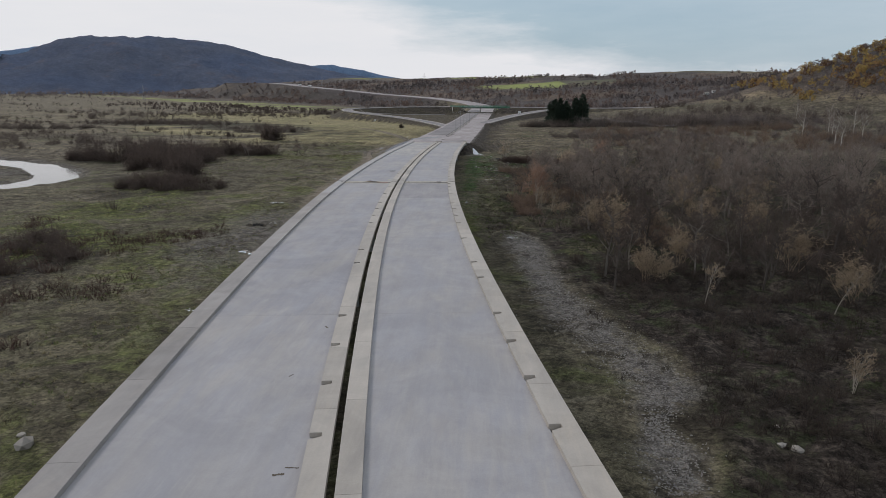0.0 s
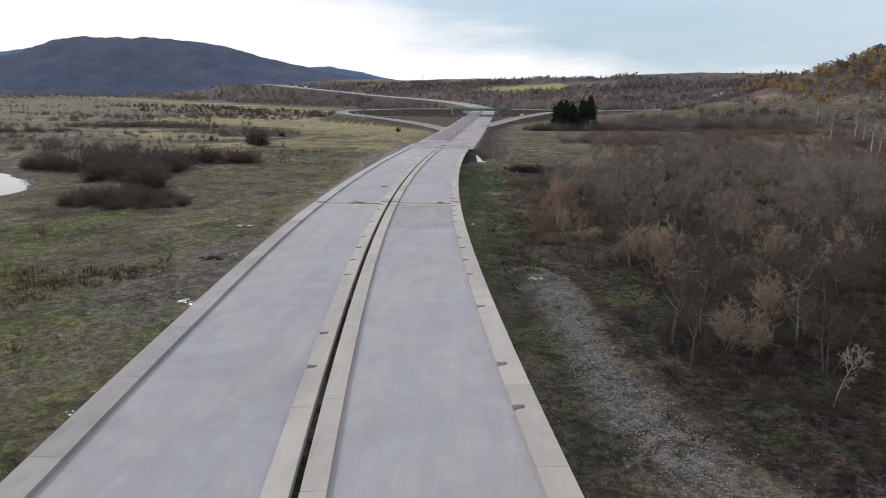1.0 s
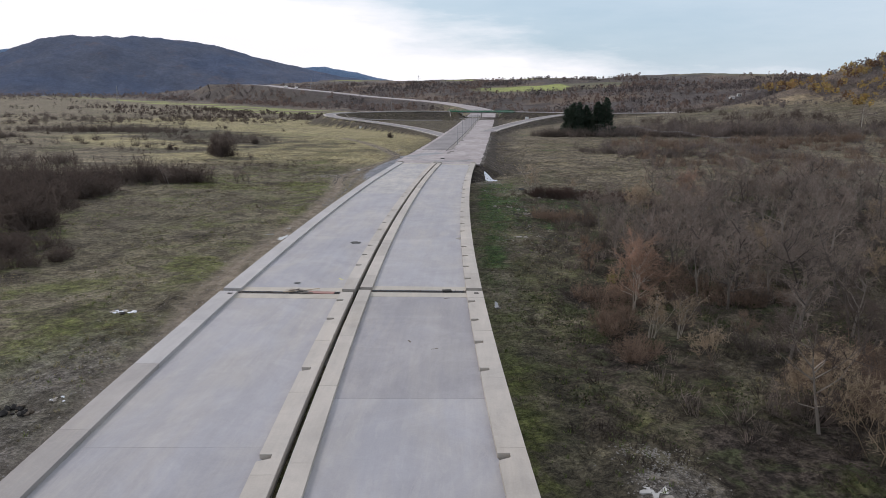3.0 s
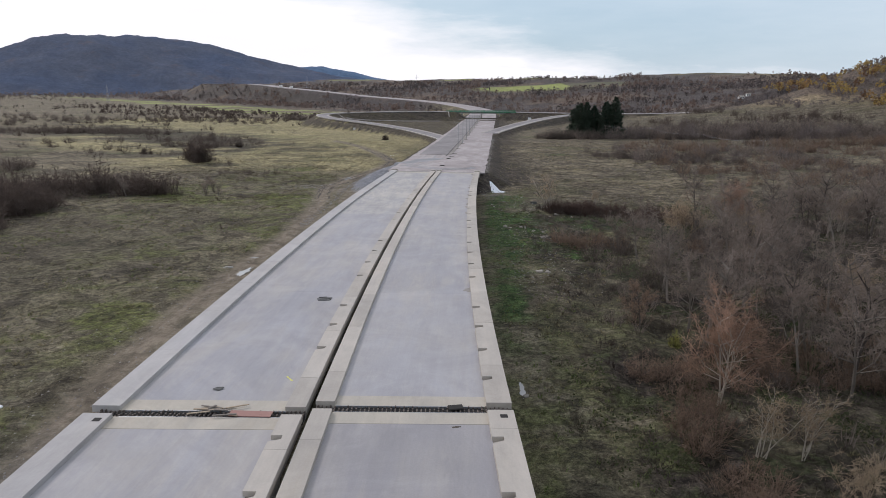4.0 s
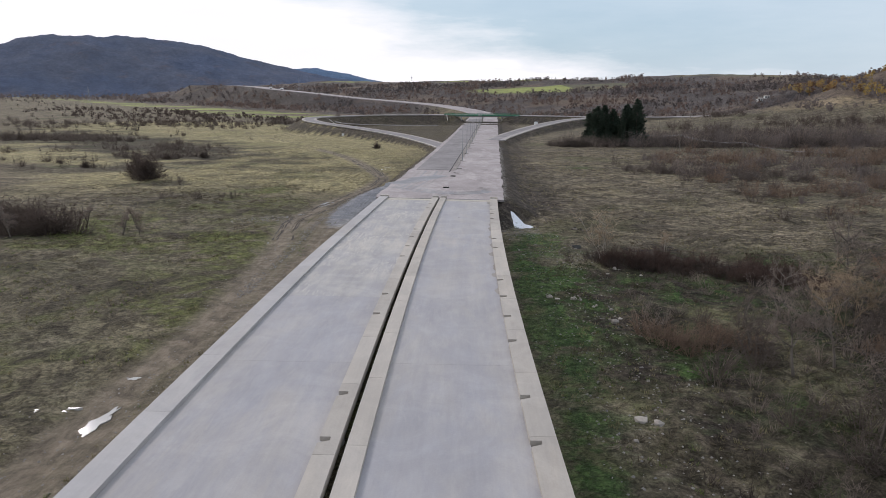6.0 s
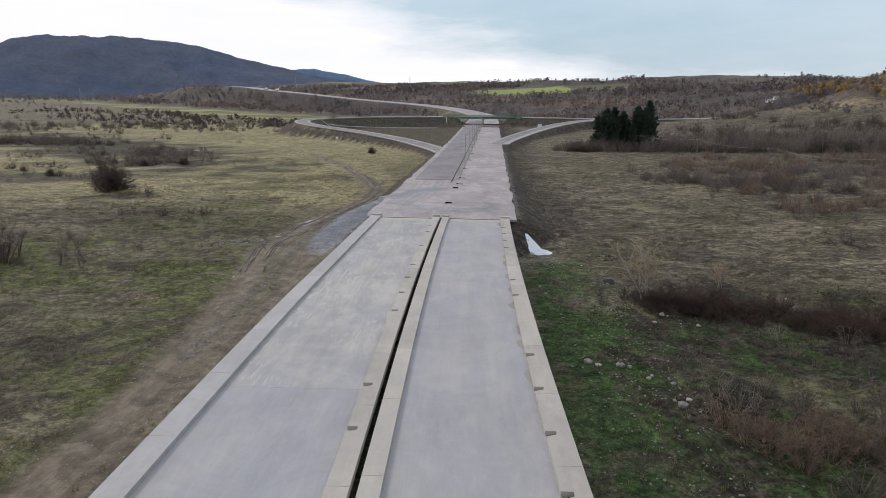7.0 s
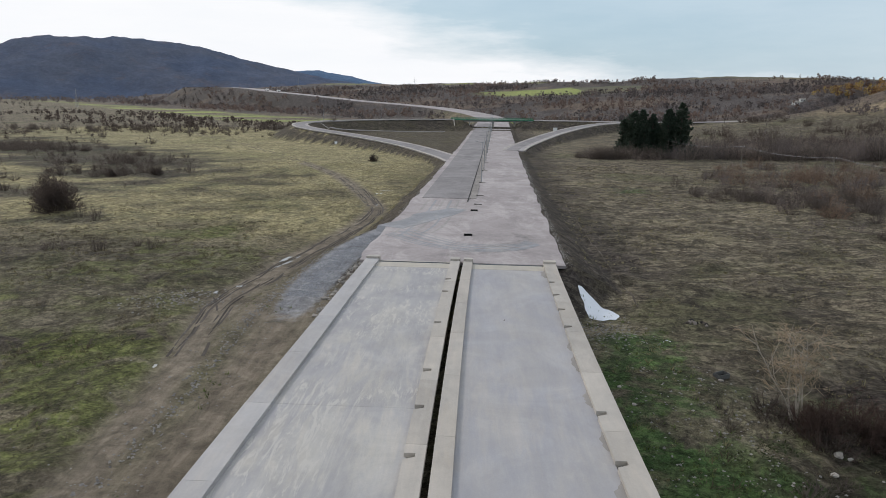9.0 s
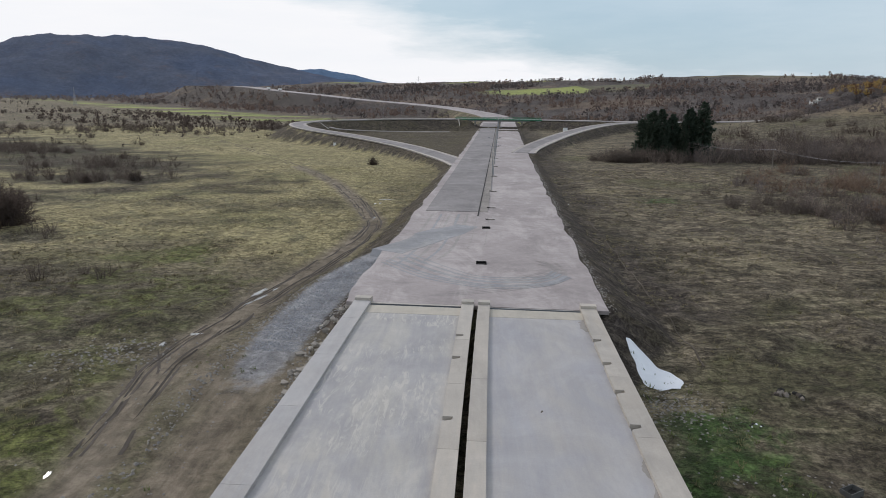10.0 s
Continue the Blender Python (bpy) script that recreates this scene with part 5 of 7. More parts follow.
# the wood beside the bridge
def tree_kinds():
    grey = [bare_tree(1, 9.5, limbs=12, subs=7, twigs=8), bare_tree(2, 8.5, limbs=13, subs=7, twigs=8), bare_tree(3, 10.5, limbs=12, subs=7, twigs=8, spread=0.5),
            bare_tree(4, 7.0, stems=3, limbs=5, subs=6, twigs=8), bare_tree(5, 8.0, limbs=13, subs=7, twigs=8, spread=0.62)]
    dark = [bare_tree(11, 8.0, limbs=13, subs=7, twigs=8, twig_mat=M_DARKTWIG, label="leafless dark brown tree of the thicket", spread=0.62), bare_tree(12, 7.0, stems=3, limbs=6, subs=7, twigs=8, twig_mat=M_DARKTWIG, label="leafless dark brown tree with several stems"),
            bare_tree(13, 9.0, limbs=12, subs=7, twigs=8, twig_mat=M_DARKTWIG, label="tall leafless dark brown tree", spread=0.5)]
    rust = [bare_tree(21, 8.0, limbs=12, subs=8, twigs=10, twig_mat=M_REDTWIG, bark=M_PALEBARK, label="leafless tree with rust-coloured fine twigs and pale limbs", lean=0.0, stems=3, spread=0.62, r0=0.082),
            bare_tree(22, 6.5, limbs=14, subs=8, twigs=9, twig_mat=M_RUSTBRUSH, bark=M_BARK, label="leafless young tree with rust-coloured twigs")]
    straw = [bare_tree(23, 6.5, limbs=6, subs=5, twigs=8, twig_mat=M_STRAWTWIG, bark=M_STRAWTWIG, label="pale willow shrub with straw-coloured shoots", stems=10, r0=0.035, spread=0.5),
             bare_tree(24, 5.0, limbs=5, subs=5, twigs=8, twig_mat=M_STRAWTWIG, bark=M_STRAWTWIG, label="small pale willow shrub with many thin stems", stems=10, r0=0.03, spread=0.5)]
    pale = [bare_tree(25, 8.5, limbs=11, subs=5, twigs=6, twig_mat=M_STRAWTWIG, bark=M_PALEBARK, label="slender pale-barked leafless tree", spread=0.26, r0=0.062),
            bare_tree(26, 6.5, limbs=9, subs=5, twigs=4, twig_mat=M_STRAWTWIG, bark=M_PALEBARK, label="sparse pale-barked leafless tree with several stems", stems=5, spread=0.42, r0=0.052)]
    birch = [bare_tree(27, 9.0, lean=0.02, limbs=18, subs=6, twigs=6, twig_mat=M_TWIG, bark=M_BIRCH, label="tall white-barked birch without leaves", spread=0.42)]
    return {"dark": dark, "grey": grey, "rust": rust, "straw": straw, "pale": pale, "birch": birch}


KINDS = tree_kinds()
planted = set()


def plant(ob, x, y, size):
    turn = rnd.uniform(0, 6.28)
    if ob.name in planted:
        return copy_at(ob, x, y, turn, size)
    planted.add(ob.name)
    return put(ob, x, y, turn, size)


wood_spots = []
for kind, k, x, y, size in (("pale", 0, 26.5, 76, 1.05), ("pale", 0, 40.2, 74, 1.0), ("straw", 0, 22.3, 115.1, 1.3), ("straw", 0, 22.9, 88.1, 0.95), ("straw", 1, 24.6, 87.0, 0.9), ("straw", 1, 20.6, 123.8, 1.0), ("straw", 0, 23.9, 125.9, 0.85), ("rust", 1, 10.6, 163.7, 1.05),
                            ("pale", 1, 12.7, 139.0, 0.95), ("pale", 1, 15.4, 138.6, 0.9), ("grey", 2, 33.8, 124.7, 1.05), ("grey", 0, 34.6, 143.3, 1.0), ("rust", 0, 13.0, 146.9, 1.2), ("grey", 3, 16.0, 199.4, 1.0),
                            ("grey", 2, 17.0, 178.5, 0.9), ("grey", 1, 24.6, 187.3, 1.0), ("grey", 0, 28.3, 182.2, 1.0), ("grey", 4, 21.4, 207, 0.95), ("grey", 1, 21.6, 182.7, 0.8), ("grey", 2, 22.8, 159.6, 1.0),
                            ("grey", 0, 22.2, 154.0, 0.95), ("grey", 4, 31.1, 194, 1.0), ("grey", 1, 26.6, 163.2, 1.05), ("grey", 3, 24.3, 157.2, 1.15), ("rust", 1, 15.8, 155.5, 0.8), ("pale", 1, 9.2, 235.4, 1.45),
                            ("pale", 1, 19.1, 238.8, 0.6), ("rust", 1, 21.5, 137.0, 0.75), ("straw", 1, 16.5, 134.0, 0.8), ("pale", 1, 31.6, 53.5, 0.7), ("straw", 1, 33.5, 48.5, 0.7), ("pale", 0, 45.0, 118.0, 0.9)):
    plant(KINDS[kind][k], x, y, size)
    wood_spots.append((x, y))
for x, y, size in ((162, 351, 1.9), (153, 301, 1.9), (172, 342, 1.7), (193, 388, 1.8), (189, 355, 2.0), (205, 455, 1.6), (180, 330, 1.8), (150, 290, 1.5)):
    plant(KINDS["birch"][0], x, y, size)
tries = 0
while len(wood_spots) < 270 and tries < 12000:
    tries += 1
    x, y = rnd.uniform(14, 82), rnd.uniform(30, 240)
    edge = 24 - 9 * float(ss((y - 100) / 90)) + 6 * float(fbm(np.array(x / 15), np.array(y / 15), 2))
    if axis_off(x, y) < edge + 11.5 + (12 if y < 80 else 0) or y > 214 + (x - 16) * 0.25 + 8 * float(fbm(np.array(x / 20 + 9), np.array(y / 20), 2)):
        continue
    if y < 75 and rnd.random() < 0.55:
        continue
    if all((x - a) ** 2 + (y - b_) ** 2 > 3.7 ** 2 for a, b_ in wood_spots):
        wood_spots.append((x, y))
        u = rnd.random()
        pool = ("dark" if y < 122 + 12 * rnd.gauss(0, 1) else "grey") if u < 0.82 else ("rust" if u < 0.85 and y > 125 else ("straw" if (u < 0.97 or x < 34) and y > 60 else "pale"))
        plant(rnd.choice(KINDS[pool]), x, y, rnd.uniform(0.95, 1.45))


def tree_arrays(seed):
    """A whole small leafless tree as one pair of lists."""
    rng = random.Random(seed)
    V, F = [], []
    h = 1.0
    spike(V, F, Vector((0, 0, -0.03)), Vector((rng.uniform(-.06, .06), rng.uniform(-.06, .06), h * 0.8)), 0.016)
    for k in range(13):
        z = rng.uniform(0.25, 0.8) * h
        az = rng.uniform(0, 6.283)
        out = Vector((math.cos(az), math.sin(az), rng.uniform(0.4, 1.4))).normalized()
        p = Vector((0, 0, z))
        e = p + out * h * rng.uniform(0.22, 0.42)
        blade(V, F, p, e, 0.006)
        for j in range(13):
            a = p.lerp(e, rng.uniform(0.2, 1))
            blade(V, F, a, a + rand_dir(rng, out, 0.6) * h * rng.uniform(0.1, 0.24), 0.0036)
    return V, F


small_trees = [tree_arrays(200 + k) for k in range(6)]
spots = []
while len(spots) < 660:
    x, y = rnd.uniform(60, 210), rnd.uniform(20, 262)
    n_ = float(fbm(np.array(x / 25), np.array(y / 25), 3))
    if (x < 82 and rnd.random() < 0.8) or rnd.random() > 0.8 + n_ or y > 225 + n_ * 20:
        continue
    spots.append((x, y, rnd.uniform(0, 6.28), rnd.uniform(6.0, 10.5), rnd.randrange(6)))
merged("bare_wood", small_trees, [q for q in spots if q[1] >= 130], M_TWIG, "dense grey leafless wood stretching away from the bridge", "wood")
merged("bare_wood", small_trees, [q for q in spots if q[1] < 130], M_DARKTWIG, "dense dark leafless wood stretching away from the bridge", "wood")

def leafy_clump(seed, n=26):
    """A low mound of winter-green bramble leaves."""
    rng = random.Random(seed)
    V, F = [], []
    for _ in range(n):
        a, r = rng.uniform(0, 6.283), math.sqrt(rng.random())
        p = Vector((math.cos(a) * r, math.sin(a) * r, 0.62 * (1 - r * r) * rng.uniform(0.55, 1.1) + 0.03))
        u = rand_dir(rng, Vector((math.cos(a), math.sin(a), 0.2)).normalized(), 0.6) * rng.uniform(0.06, 0.14)
        w = rand_dir(rng, u.orthogonal().normalized(), 0.5) * rng.uniform(0.05, 0.11)
        k = len(V)
        V += [p - u, p + w, p + u, p - w]
        F += [(k, k + 1, k + 2, k + 3)]
    return V, F


def tussock_arrays(seed, n=17):
    """A rounded tussock of bent dead grass and low stalks."""
    rng = random.Random(seed)
    V, F = [], []
    for _ in range(n):
        a, r = rng.uniform(0, 6.283), rng.uniform(0.0, 0.5)
        p = Vector((math.cos(a) * r, math.sin(a) * r, -0.05))
        q = p + Vector((math.cos(a) * rng.uniform(0.1, 0.6), math.sin(a) * rng.uniform(0.1, 0.6), rng.uniform(0.12, 0.42)))
        blade(V, F, p, q, rng.uniform(0.022, 0.05))
    return V, F


leafy = [leafy_clump(700 + k) for k in range(5)]
tussock = [tussock_arrays(720 + k) for k in range(6)]


def brush_spots(n, x0, x1, y0, y1, keep, lo, hi, kinds, seed):
    """Places for low plants, gathered where keep's noise allows."""
    R = np.random.RandomState(seed)
    x, y = x0 + R.rand(n) * (x1 - x0), y0 + R.rand(n) * (y1 - y0)
    ok = keep(x, y, x - axis_x(y))
    return [(a, b_, R.rand() * 6.28, lo + R.rand() * (hi - lo), R.randint(kinds)) for a, b_ in zip(x[ok], y[ok])]


# undergrowth of the wood, brambles and old river bank scrub
thicket = [shrub_arrays(50 + k, 2.4, 2.2, 10, 6, 0.026) for k in range(5)]
bramble = [shrub_arrays(70 + k, 1.1, 2.6, 12, 7, 0.026) for k in range(5)]
spots = []
for _ in range(1500):
    x, y = rnd.uniform(8, 110), rnd.uniform(20, 245)
    o = axis_off(x, y)
    n_ = float(fbm(np.array(x / 14), np.array(y / 14), 3))
    if o < 27 - 6 * float(ss((y - 120) / 60)) + 8 * n_ or y > 222 + (x - 16) * 0.2 + 10 * n_ or rnd.random() < (x - 40) / 110 or n_ < -0.35:
        continue
    if y < 112 and o < 36 and rnd.random() < 0.85:
        continue
    spots.append((x, y, rnd.uniform(0, 6.28), rnd.uniform(0.5, 1.15), rnd.randrange(5)))
merged("thicket", thicket, [q for q in spots if q[1] < 118], M_BRAMBLE, "tangled dark leafless undergrowth of the wood", "undergrowth")
merged("thicket", thicket, [q for q in spots if q[1] >= 118], M_TWIG, "tangled grey leafless undergrowth of the wood", "undergrowth")
wood_bush = [dome_bush(340 + k, 3.0, 4.6, 36, 5, 0.038) for k in range(4)]
spots = []
while len(spots) < 330:
    x, y = rnd.uniform(10, 84), rnd.uniform(20, 232)
    o = axis_off(x, y)
    n_ = float(fbm(np.array(x / 12 + 31), np.array(y / 12), 3))
    if o < 29 - 5 * float(ss((y - 120) / 60)) + 6 * n_ or y > 220 + (x - 16) * 0.2 + 8 * n_ or n_ < -0.15 or (y < 112 and o < 34):
        continue
    spots.append((x, y, rnd.uniform(0, 6.28), rnd.uniform(0.6, 1.35), rnd.randrange(4)))
merged("thicket", wood_bush, [q for q in spots if q[1] < 118], M_BRAMBLE, "dark leafless bushes under the trees of the wood", "undergrowth")
merged("thicket", wood_bush, [q for q in spots if q[1] >= 118], M_SCRUBTWIG, "brown leafless bushes under the trees of the wood", "undergrowth")
merged("thicket", wood_bush, brush_spots(900, 5, 34, 104, 205, lambda x, y, o: (o > 24) & (fbm(x / 9 + 51, y / 9, 3) > 0.30), 0.55, 1.05, 4, 46), M_RUSTBRUSH, "rust-brown leafless brush at the wood's edge", "undergrowth")
spots = []
for _ in range(1400):
    x, y = rnd.uniform(-2, 60), rnd.uniform(20, 238)
    o = axis_off(x, y)
    n_ = float(fbm(np.array(x / 9 + 4), np.array(y / 9), 3))
    if o < 19 + 5 * n_ or n_ < (-0.4 if y < 80 else 0.0) or (4 < x < 20 and 36 < y < 110 and n_ < 0.55):
        continue
    spots.append((x, y, rnd.uniform(0, 6.28), rnd.uniform(0.45, 1.0), rnd.randrange(5)))
merged("brambles", bramble, [q for q in spots if q[1] < 118], M_BRAMBLE, "low dark bramble thickets", "undergrowth")
merged("brambles", bramble, [q for q in spots if q[1] >= 118], M_SCRUBTWIG, "low brown bramble thickets", "undergrowth")
spots = []
for _ in range(1000):
    x, y = rnd.uniform(2, 50), rnd.uniform(22, 178)
    if axis_off(x, y) > (27 if y < 112 else 19) + 4 * float(fbm(np.array(x / 9 + 4), np.array(y / 9), 3)) + (0.06 * (y - 60) if y < 112 else 0) and not (112 > y > 78 and axis_off(x, y) < 31):
        spots.append((x, y, rnd.uniform(0, 6.28), rnd.uniform(0.5, 1.1), rnd.randrange(5)))
merged("brambles", bramble, spots, M_BRAMBLE, "low dark brush beside the bare gravel patch", "undergrowth")
spots = []
for _ in range(900):                                   # the bramble bank at the wood's end
    x, y = rnd.uniform(7.5, 34), rnd.uniform(206, 240)
    if abs(y - (234.5 - (x - 8) * 0.42)) < 2.8:
        spots.append((x, y, rnd.uniform(0, 6.28), rnd.uniform(0.9, 1.7), rnd.randrange(5)))
merged("brambles", bramble, spots, M_BRAMBLE, "dense dark red-brown bramble bank at the wood's end", "undergrowth")
spots = []
for _ in range(80):
    x = rnd.uniform(9, 33)
    spots.append((x, 234.5 - (x - 8) * 0.42 + rnd.gauss(0, 1.6) * (0.6 + (x - 9) / 20), rnd.uniform(0, 6.28), rnd.uniform(0.6, 1.05), rnd.randrange(4)))
merged("brambles", wood_bush, spots, M_REDBRAMBLE, "tall red-brown bramble bushes along the bank", "undergrowth")


merged("brambles", leafy, brush_spots(5200, -4, 62, 45, 238, lambda x, y, o: (o > 17.5) & (fbm(x / 8 + 3, y / 8 + 11, 3) > 0.45) & ~((y < 112) & (o < 30) & (x < 20)), 0.5, 1.3, 5, 41), M_LEAFY, "low mounds of dark winter-green bramble leaves", "undergrowth")
weeds = brush_spots(7000, -4, 70, 20, 240, lambda x, y, o: (o > 16.5) & (fbm(x / 6 + 13, y / 6, 3) > -0.1) & ~((x > 3) & (x < 20) & (y > 36) & (y < 112)), 0.5, 1.3, 6, 42)
merged("brambles", tussock, [q for q in weeds if q[1] < 100], M_BRAMBLE, "dark dead weeds and tussocks beside the gravel patch", "undergrowth")
merged("brambles", tussock, [q for q in weeds if q[1] >= 100], M_DEADGRASS, "brown dead weeds and tussocks under the wood", "undergrowth")
merged("meadow_tussocks", tussock, brush_spots(15000, -130, -24, 30, 330, lambda x, y, o: (o < -18) & (fbm(x / 9 + 2, y / 5, 3) > 0.34) & (near_line(x, y, TRACK)[0] > 4) & (near_line(x, y, ACCESS)[0] > 6) & (np.hypot(x + 136, y - 190) > 30), 0.3, 0.85, 6, 43), M_DEADGRASS, "dark brown tussocks of dead weeds in the meadow", "grass")
merged("meadow_tussocks", tussock, brush_spots(5200, -112, -44, 222, 308, lambda x, y, o: (fbm(x / 6 + 31, y / 4, 3) > 0.05) & (near_line(x, y, TRACK)[0] > 3.5), 0.35, 1.0, 6, 49), M_DEADGRASS, "brown tussocks over the uneven meadow", "grass")
merged("meadow_tussocks", tussock, brush_spots(8000, -4, 90, 236, 430, lambda x, y, o: (o > 26) & (fbm(x / 12 + 5, y / 5, 3) > 0.24), 0.4, 1.0, 6, 44), M_DEADGRASS, "dark brown tussocks of dead weeds in the rough field", "grass")
merged("brambles", bramble, brush_spots(1150, -100, -44, 40, 122, lambda x, y, o: (np.hypot((x + 72) / 26, (y - 84) / 34) + 0.5 * fbm(x / 10, y / 10, 3) < 0.95), 0.6, 1.5, 5, 45), M_REDBRAMBLE, "dense red-brown brush over the meadow's low ground", "undergrowth")


yellow_bush = tagged(mesh_object("bush", *dome_bush(390, 1.7, 1.9, 60, 6, 0.03), M_YELLOWBUSH), "small yellow-green bush at the wood's edge", "shrub")
put(yellow_bush, 12.6, 158.6, 0.0, 1.0)


merged("brambles", wood_bush, brush_spots(470, 14, 62, 30, 112, lambda x, y, o: (x > np.interp(y, PATCH_Y, PATCH_X) + np.interp(y, PATCH_Y, PATCH_HALF) + 2.5) & (fbm(x / 10 + 17, y / 10, 3) > 0.0 + 0.3 * (y < 60)), 0.35, 0.85, 4, 52), M_BRAMBLE, "dense dark brush at the near end of the wood", "undergrowth")


# scrub on the far side of the bridge
spots = []
for bx, by, ra, rb in SCRUB_BLOBS:
    for _ in range(int(ra * rb * 0.20) + 8):
        t, r_ = rnd.uniform(0, 6.283), math.sqrt(rnd.random())
        x, y = bx + ra * r_ * math.cos(t), by + rb * r_ * math.sin(t)
        if float(fbm(np.array(x / 9), np.array(y / 7), 3)) > 0.12:
            spots.append((x, y, rnd.uniform(0, 6.28), rnd.uniform(0.4, 1.35), rnd.randrange(5)))
for _ in range(260):
    x, y = rnd.uniform(-260, -48), rnd.uniform(60, 520)
    if float(fbm(np.array(x / 20 + 8), np.array(y / 10), 3)) > 0.25 and math.hypot(x + 136, y - 190) > 32:
        spots.append((x, y, rnd.uniform(0, 6.28), rnd.uniform(0.25, 0.7), rnd.randrange(5)))
merged("bank_scrub", thicket, spots, M_SCRUBTWIG, "dark leafless scrub along the old river bank", "undergrowth")
big_bush = [dome_bush(320 + k, 3.2, 4.8, 38, 4, 0.046) for k in range(4)]
near_bush = [dome_bush(330 + k, 3.2, 4.8, 50, 5, 0.040) for k in range(4)]
spots = []
near_spots = []
for bx, by, ra, rb, n_b in ((-122, 234, 24, 12, 60), (-104, 224, 15, 11, 48), (-98, 252, 12, 7, 18), (-78, 166, 14, 10, 60), (-84, 187, 5, 4, 12), (-98, 206, 12, 6, 22), (-230, 474, 60, 16, 84), (-266, 400, 40, 12, 50), (-196, 462, 28, 8, 20), (-88, 247, 12, 3, 8), (-118, 384, 22, 8, 16), (-135, 412, 26, 8, 14), (-160, 292, 28, 12, 26), (-70, 92, 12, 16, 22), (-210, 300, 50, 25, 30)):
    for _ in range(n_b):
        t, r_ = rnd.uniform(0, 6.283), math.sqrt(rnd.random())
        x, y = bx + ra * r_ * math.cos(t), by + rb * r_ * math.sin(t)
        (near_spots if by < 256 else spots).append((x, y, rnd.uniform(0, 6.28), rnd.uniform(0.9, 1.6) * (1.2 - 0.5 * r_) * (1.0 if by < 180 else (1.75 if by < 270 else 1.2)), rnd.randrange(4)))
merged("bank_scrub", near_bush, near_spots, M_DARKSCRUB, "dense dark red-brown bushes along the old river bank", "undergrowth")
for _ in range(150):                                   # the bushy hedge across the valley floor
    u = rnd.random()
    spots.append((-340 + 230 * u + rnd.gauss(0, 8), 570 + 75 * u + rnd.gauss(0, 22), rnd.uniform(0, 6.28), rnd.uniform(0.9, 2.0), rnd.randrange(4)))
merged("bank_scrub", big_bush, spots, M_SCRUBTWIG, "large rounded leafless bushes along the old river bank", "undergrowth")
BUSHES = [tagged(mesh_object("bush", *dome_bush(300 + k, 3.6, 5.0, 170, 9, 0.03), M_DARKSCRUB), "round leafless bush standing alone in the meadow", "shrub") for k in range(2)]
for i, (x, y, s_) in enumerate(((-96, 316, 2.2), (-101, 323, 2.1), (-49, 425, 0.9), (-106, 333, 1.5), (-118, 378, 0.8), (-105, 379, 0.9), (-130, 346, 0.8), (-141, 240, 1.1), (-101, 219, 1.0))):
    ob = BUSHES[i % 2]
    if i < 2:
        put(ob, x, y, i, s_)
    else:
        copy_at(ob, x, y, i * 1.1, s_)
for x, y, s_ in ((-86, 246, 0.85), (-76, 250.5, 0.7), (-67.3, 251.4, 0.7), (-69.5, 251, 0.55), (-64, 245, 0.5), (-67.3, 246, 0.6), (-84, 243, 0.7)):
    plant(KINDS["grey"][3], x, y, s_)


# pines
def pine(seed, height, full=0.0):
    rng = random.Random(seed)
    tv, tf, cv, cf = [], [], [], []
    tube(tv, tf, (0, 0, -0.4), (0, 0, height * 0.95), height * 0.016, 0.03, 7)
    z = height * 0.12
    while z < height * 0.985:
        t = z / height
        cone, dome = (1 - t) ** 0.78, min(1.0, 1.25 * math.sqrt(max(0.0, 1 - t))) * (0.72 + 0.28 * math.sin(9 * t + seed))
        reach = height * (0.34 * (1 - full) * cone + 0.30 * full * dome) * (0.6 + 0.55 * rng.random()) + 0.25
        for k in range(10):
            az = rng.uniform(0, 6.283)
            out = Vector((math.cos(az), math.sin(az), rng.uniform(-0.15, 0.25)))
            p = Vector((0, 0, z + rng.uniform(-.3, .3)))
            e = p + out * reach * rng.uniform(0.7, 1.1)
            spike(tv, tf, p, e, 0.05)
            for j in range(13):
                a = p.lerp(e, rng.uniform(0.25, 1.0))
                size = rng.uniform(0.45, 0.95) * (0.6 + 0.5 * (1 - t))
                u = rand_dir(rng, out.normalized(), 0.6) * size
                w = rand_dir(rng, Vector((0, 0, 1)).cross(out).normalized(), 0.5) * size * 0.55
                n0 = len(cv)
                cv.extend([a - u * 0.4 - w, a + u + w * 0.1, a - u * 0.2 + w, a + Vector((0, 0, -size * 0.35))])
                cf.extend([(n0, n0 + 1, n0 + 2), (n0, n0 + 3, n0 + 1)])
        z += height * 0.030
    tree = tagged(new("pine_tree"), "dark green pine standing among brown scrub", "tree", "clump of pines")
    mesh_object("trunk", tv, tf, M_BARK, tree)
    mesh_object("crown", cv, cf, M_NEEDLE, tree)
    return tree


P1, P2, P3 = pine(31, 17.0, 0.15), pine(32, 14.0, 1.0), pine(33, 15.5, 0.85)
first = {P1.name: True, P2.name: True, P3.name: True}
for i, (x, y, s) in enumerate(((64, 465, 1.12), (50, 463, 1.28), (54.0, 466, 1.2), (68.6, 463, 1.26), (53.4, 459, 1.0), (66.2, 468, 1.1), (71.0, 468, 1.05), (47.5, 468, 1.05), (66.5, 473, 1.1), (61.0, 460, 0.8), (57.6, 464, 1.08), (59.8, 468, 1.0))):
    p_ = (P1, P2, P3)[(0, 1, 2, 0, 1, 2, 1, 1, 2, 1, 2, 1)[i]]
    if first[p_.name]:
        first[p_.name] = False
        put(p_, x, y, 0.4 * i, s)
    else:
        copy_at(p_, x, y, 1.3 * i, s)

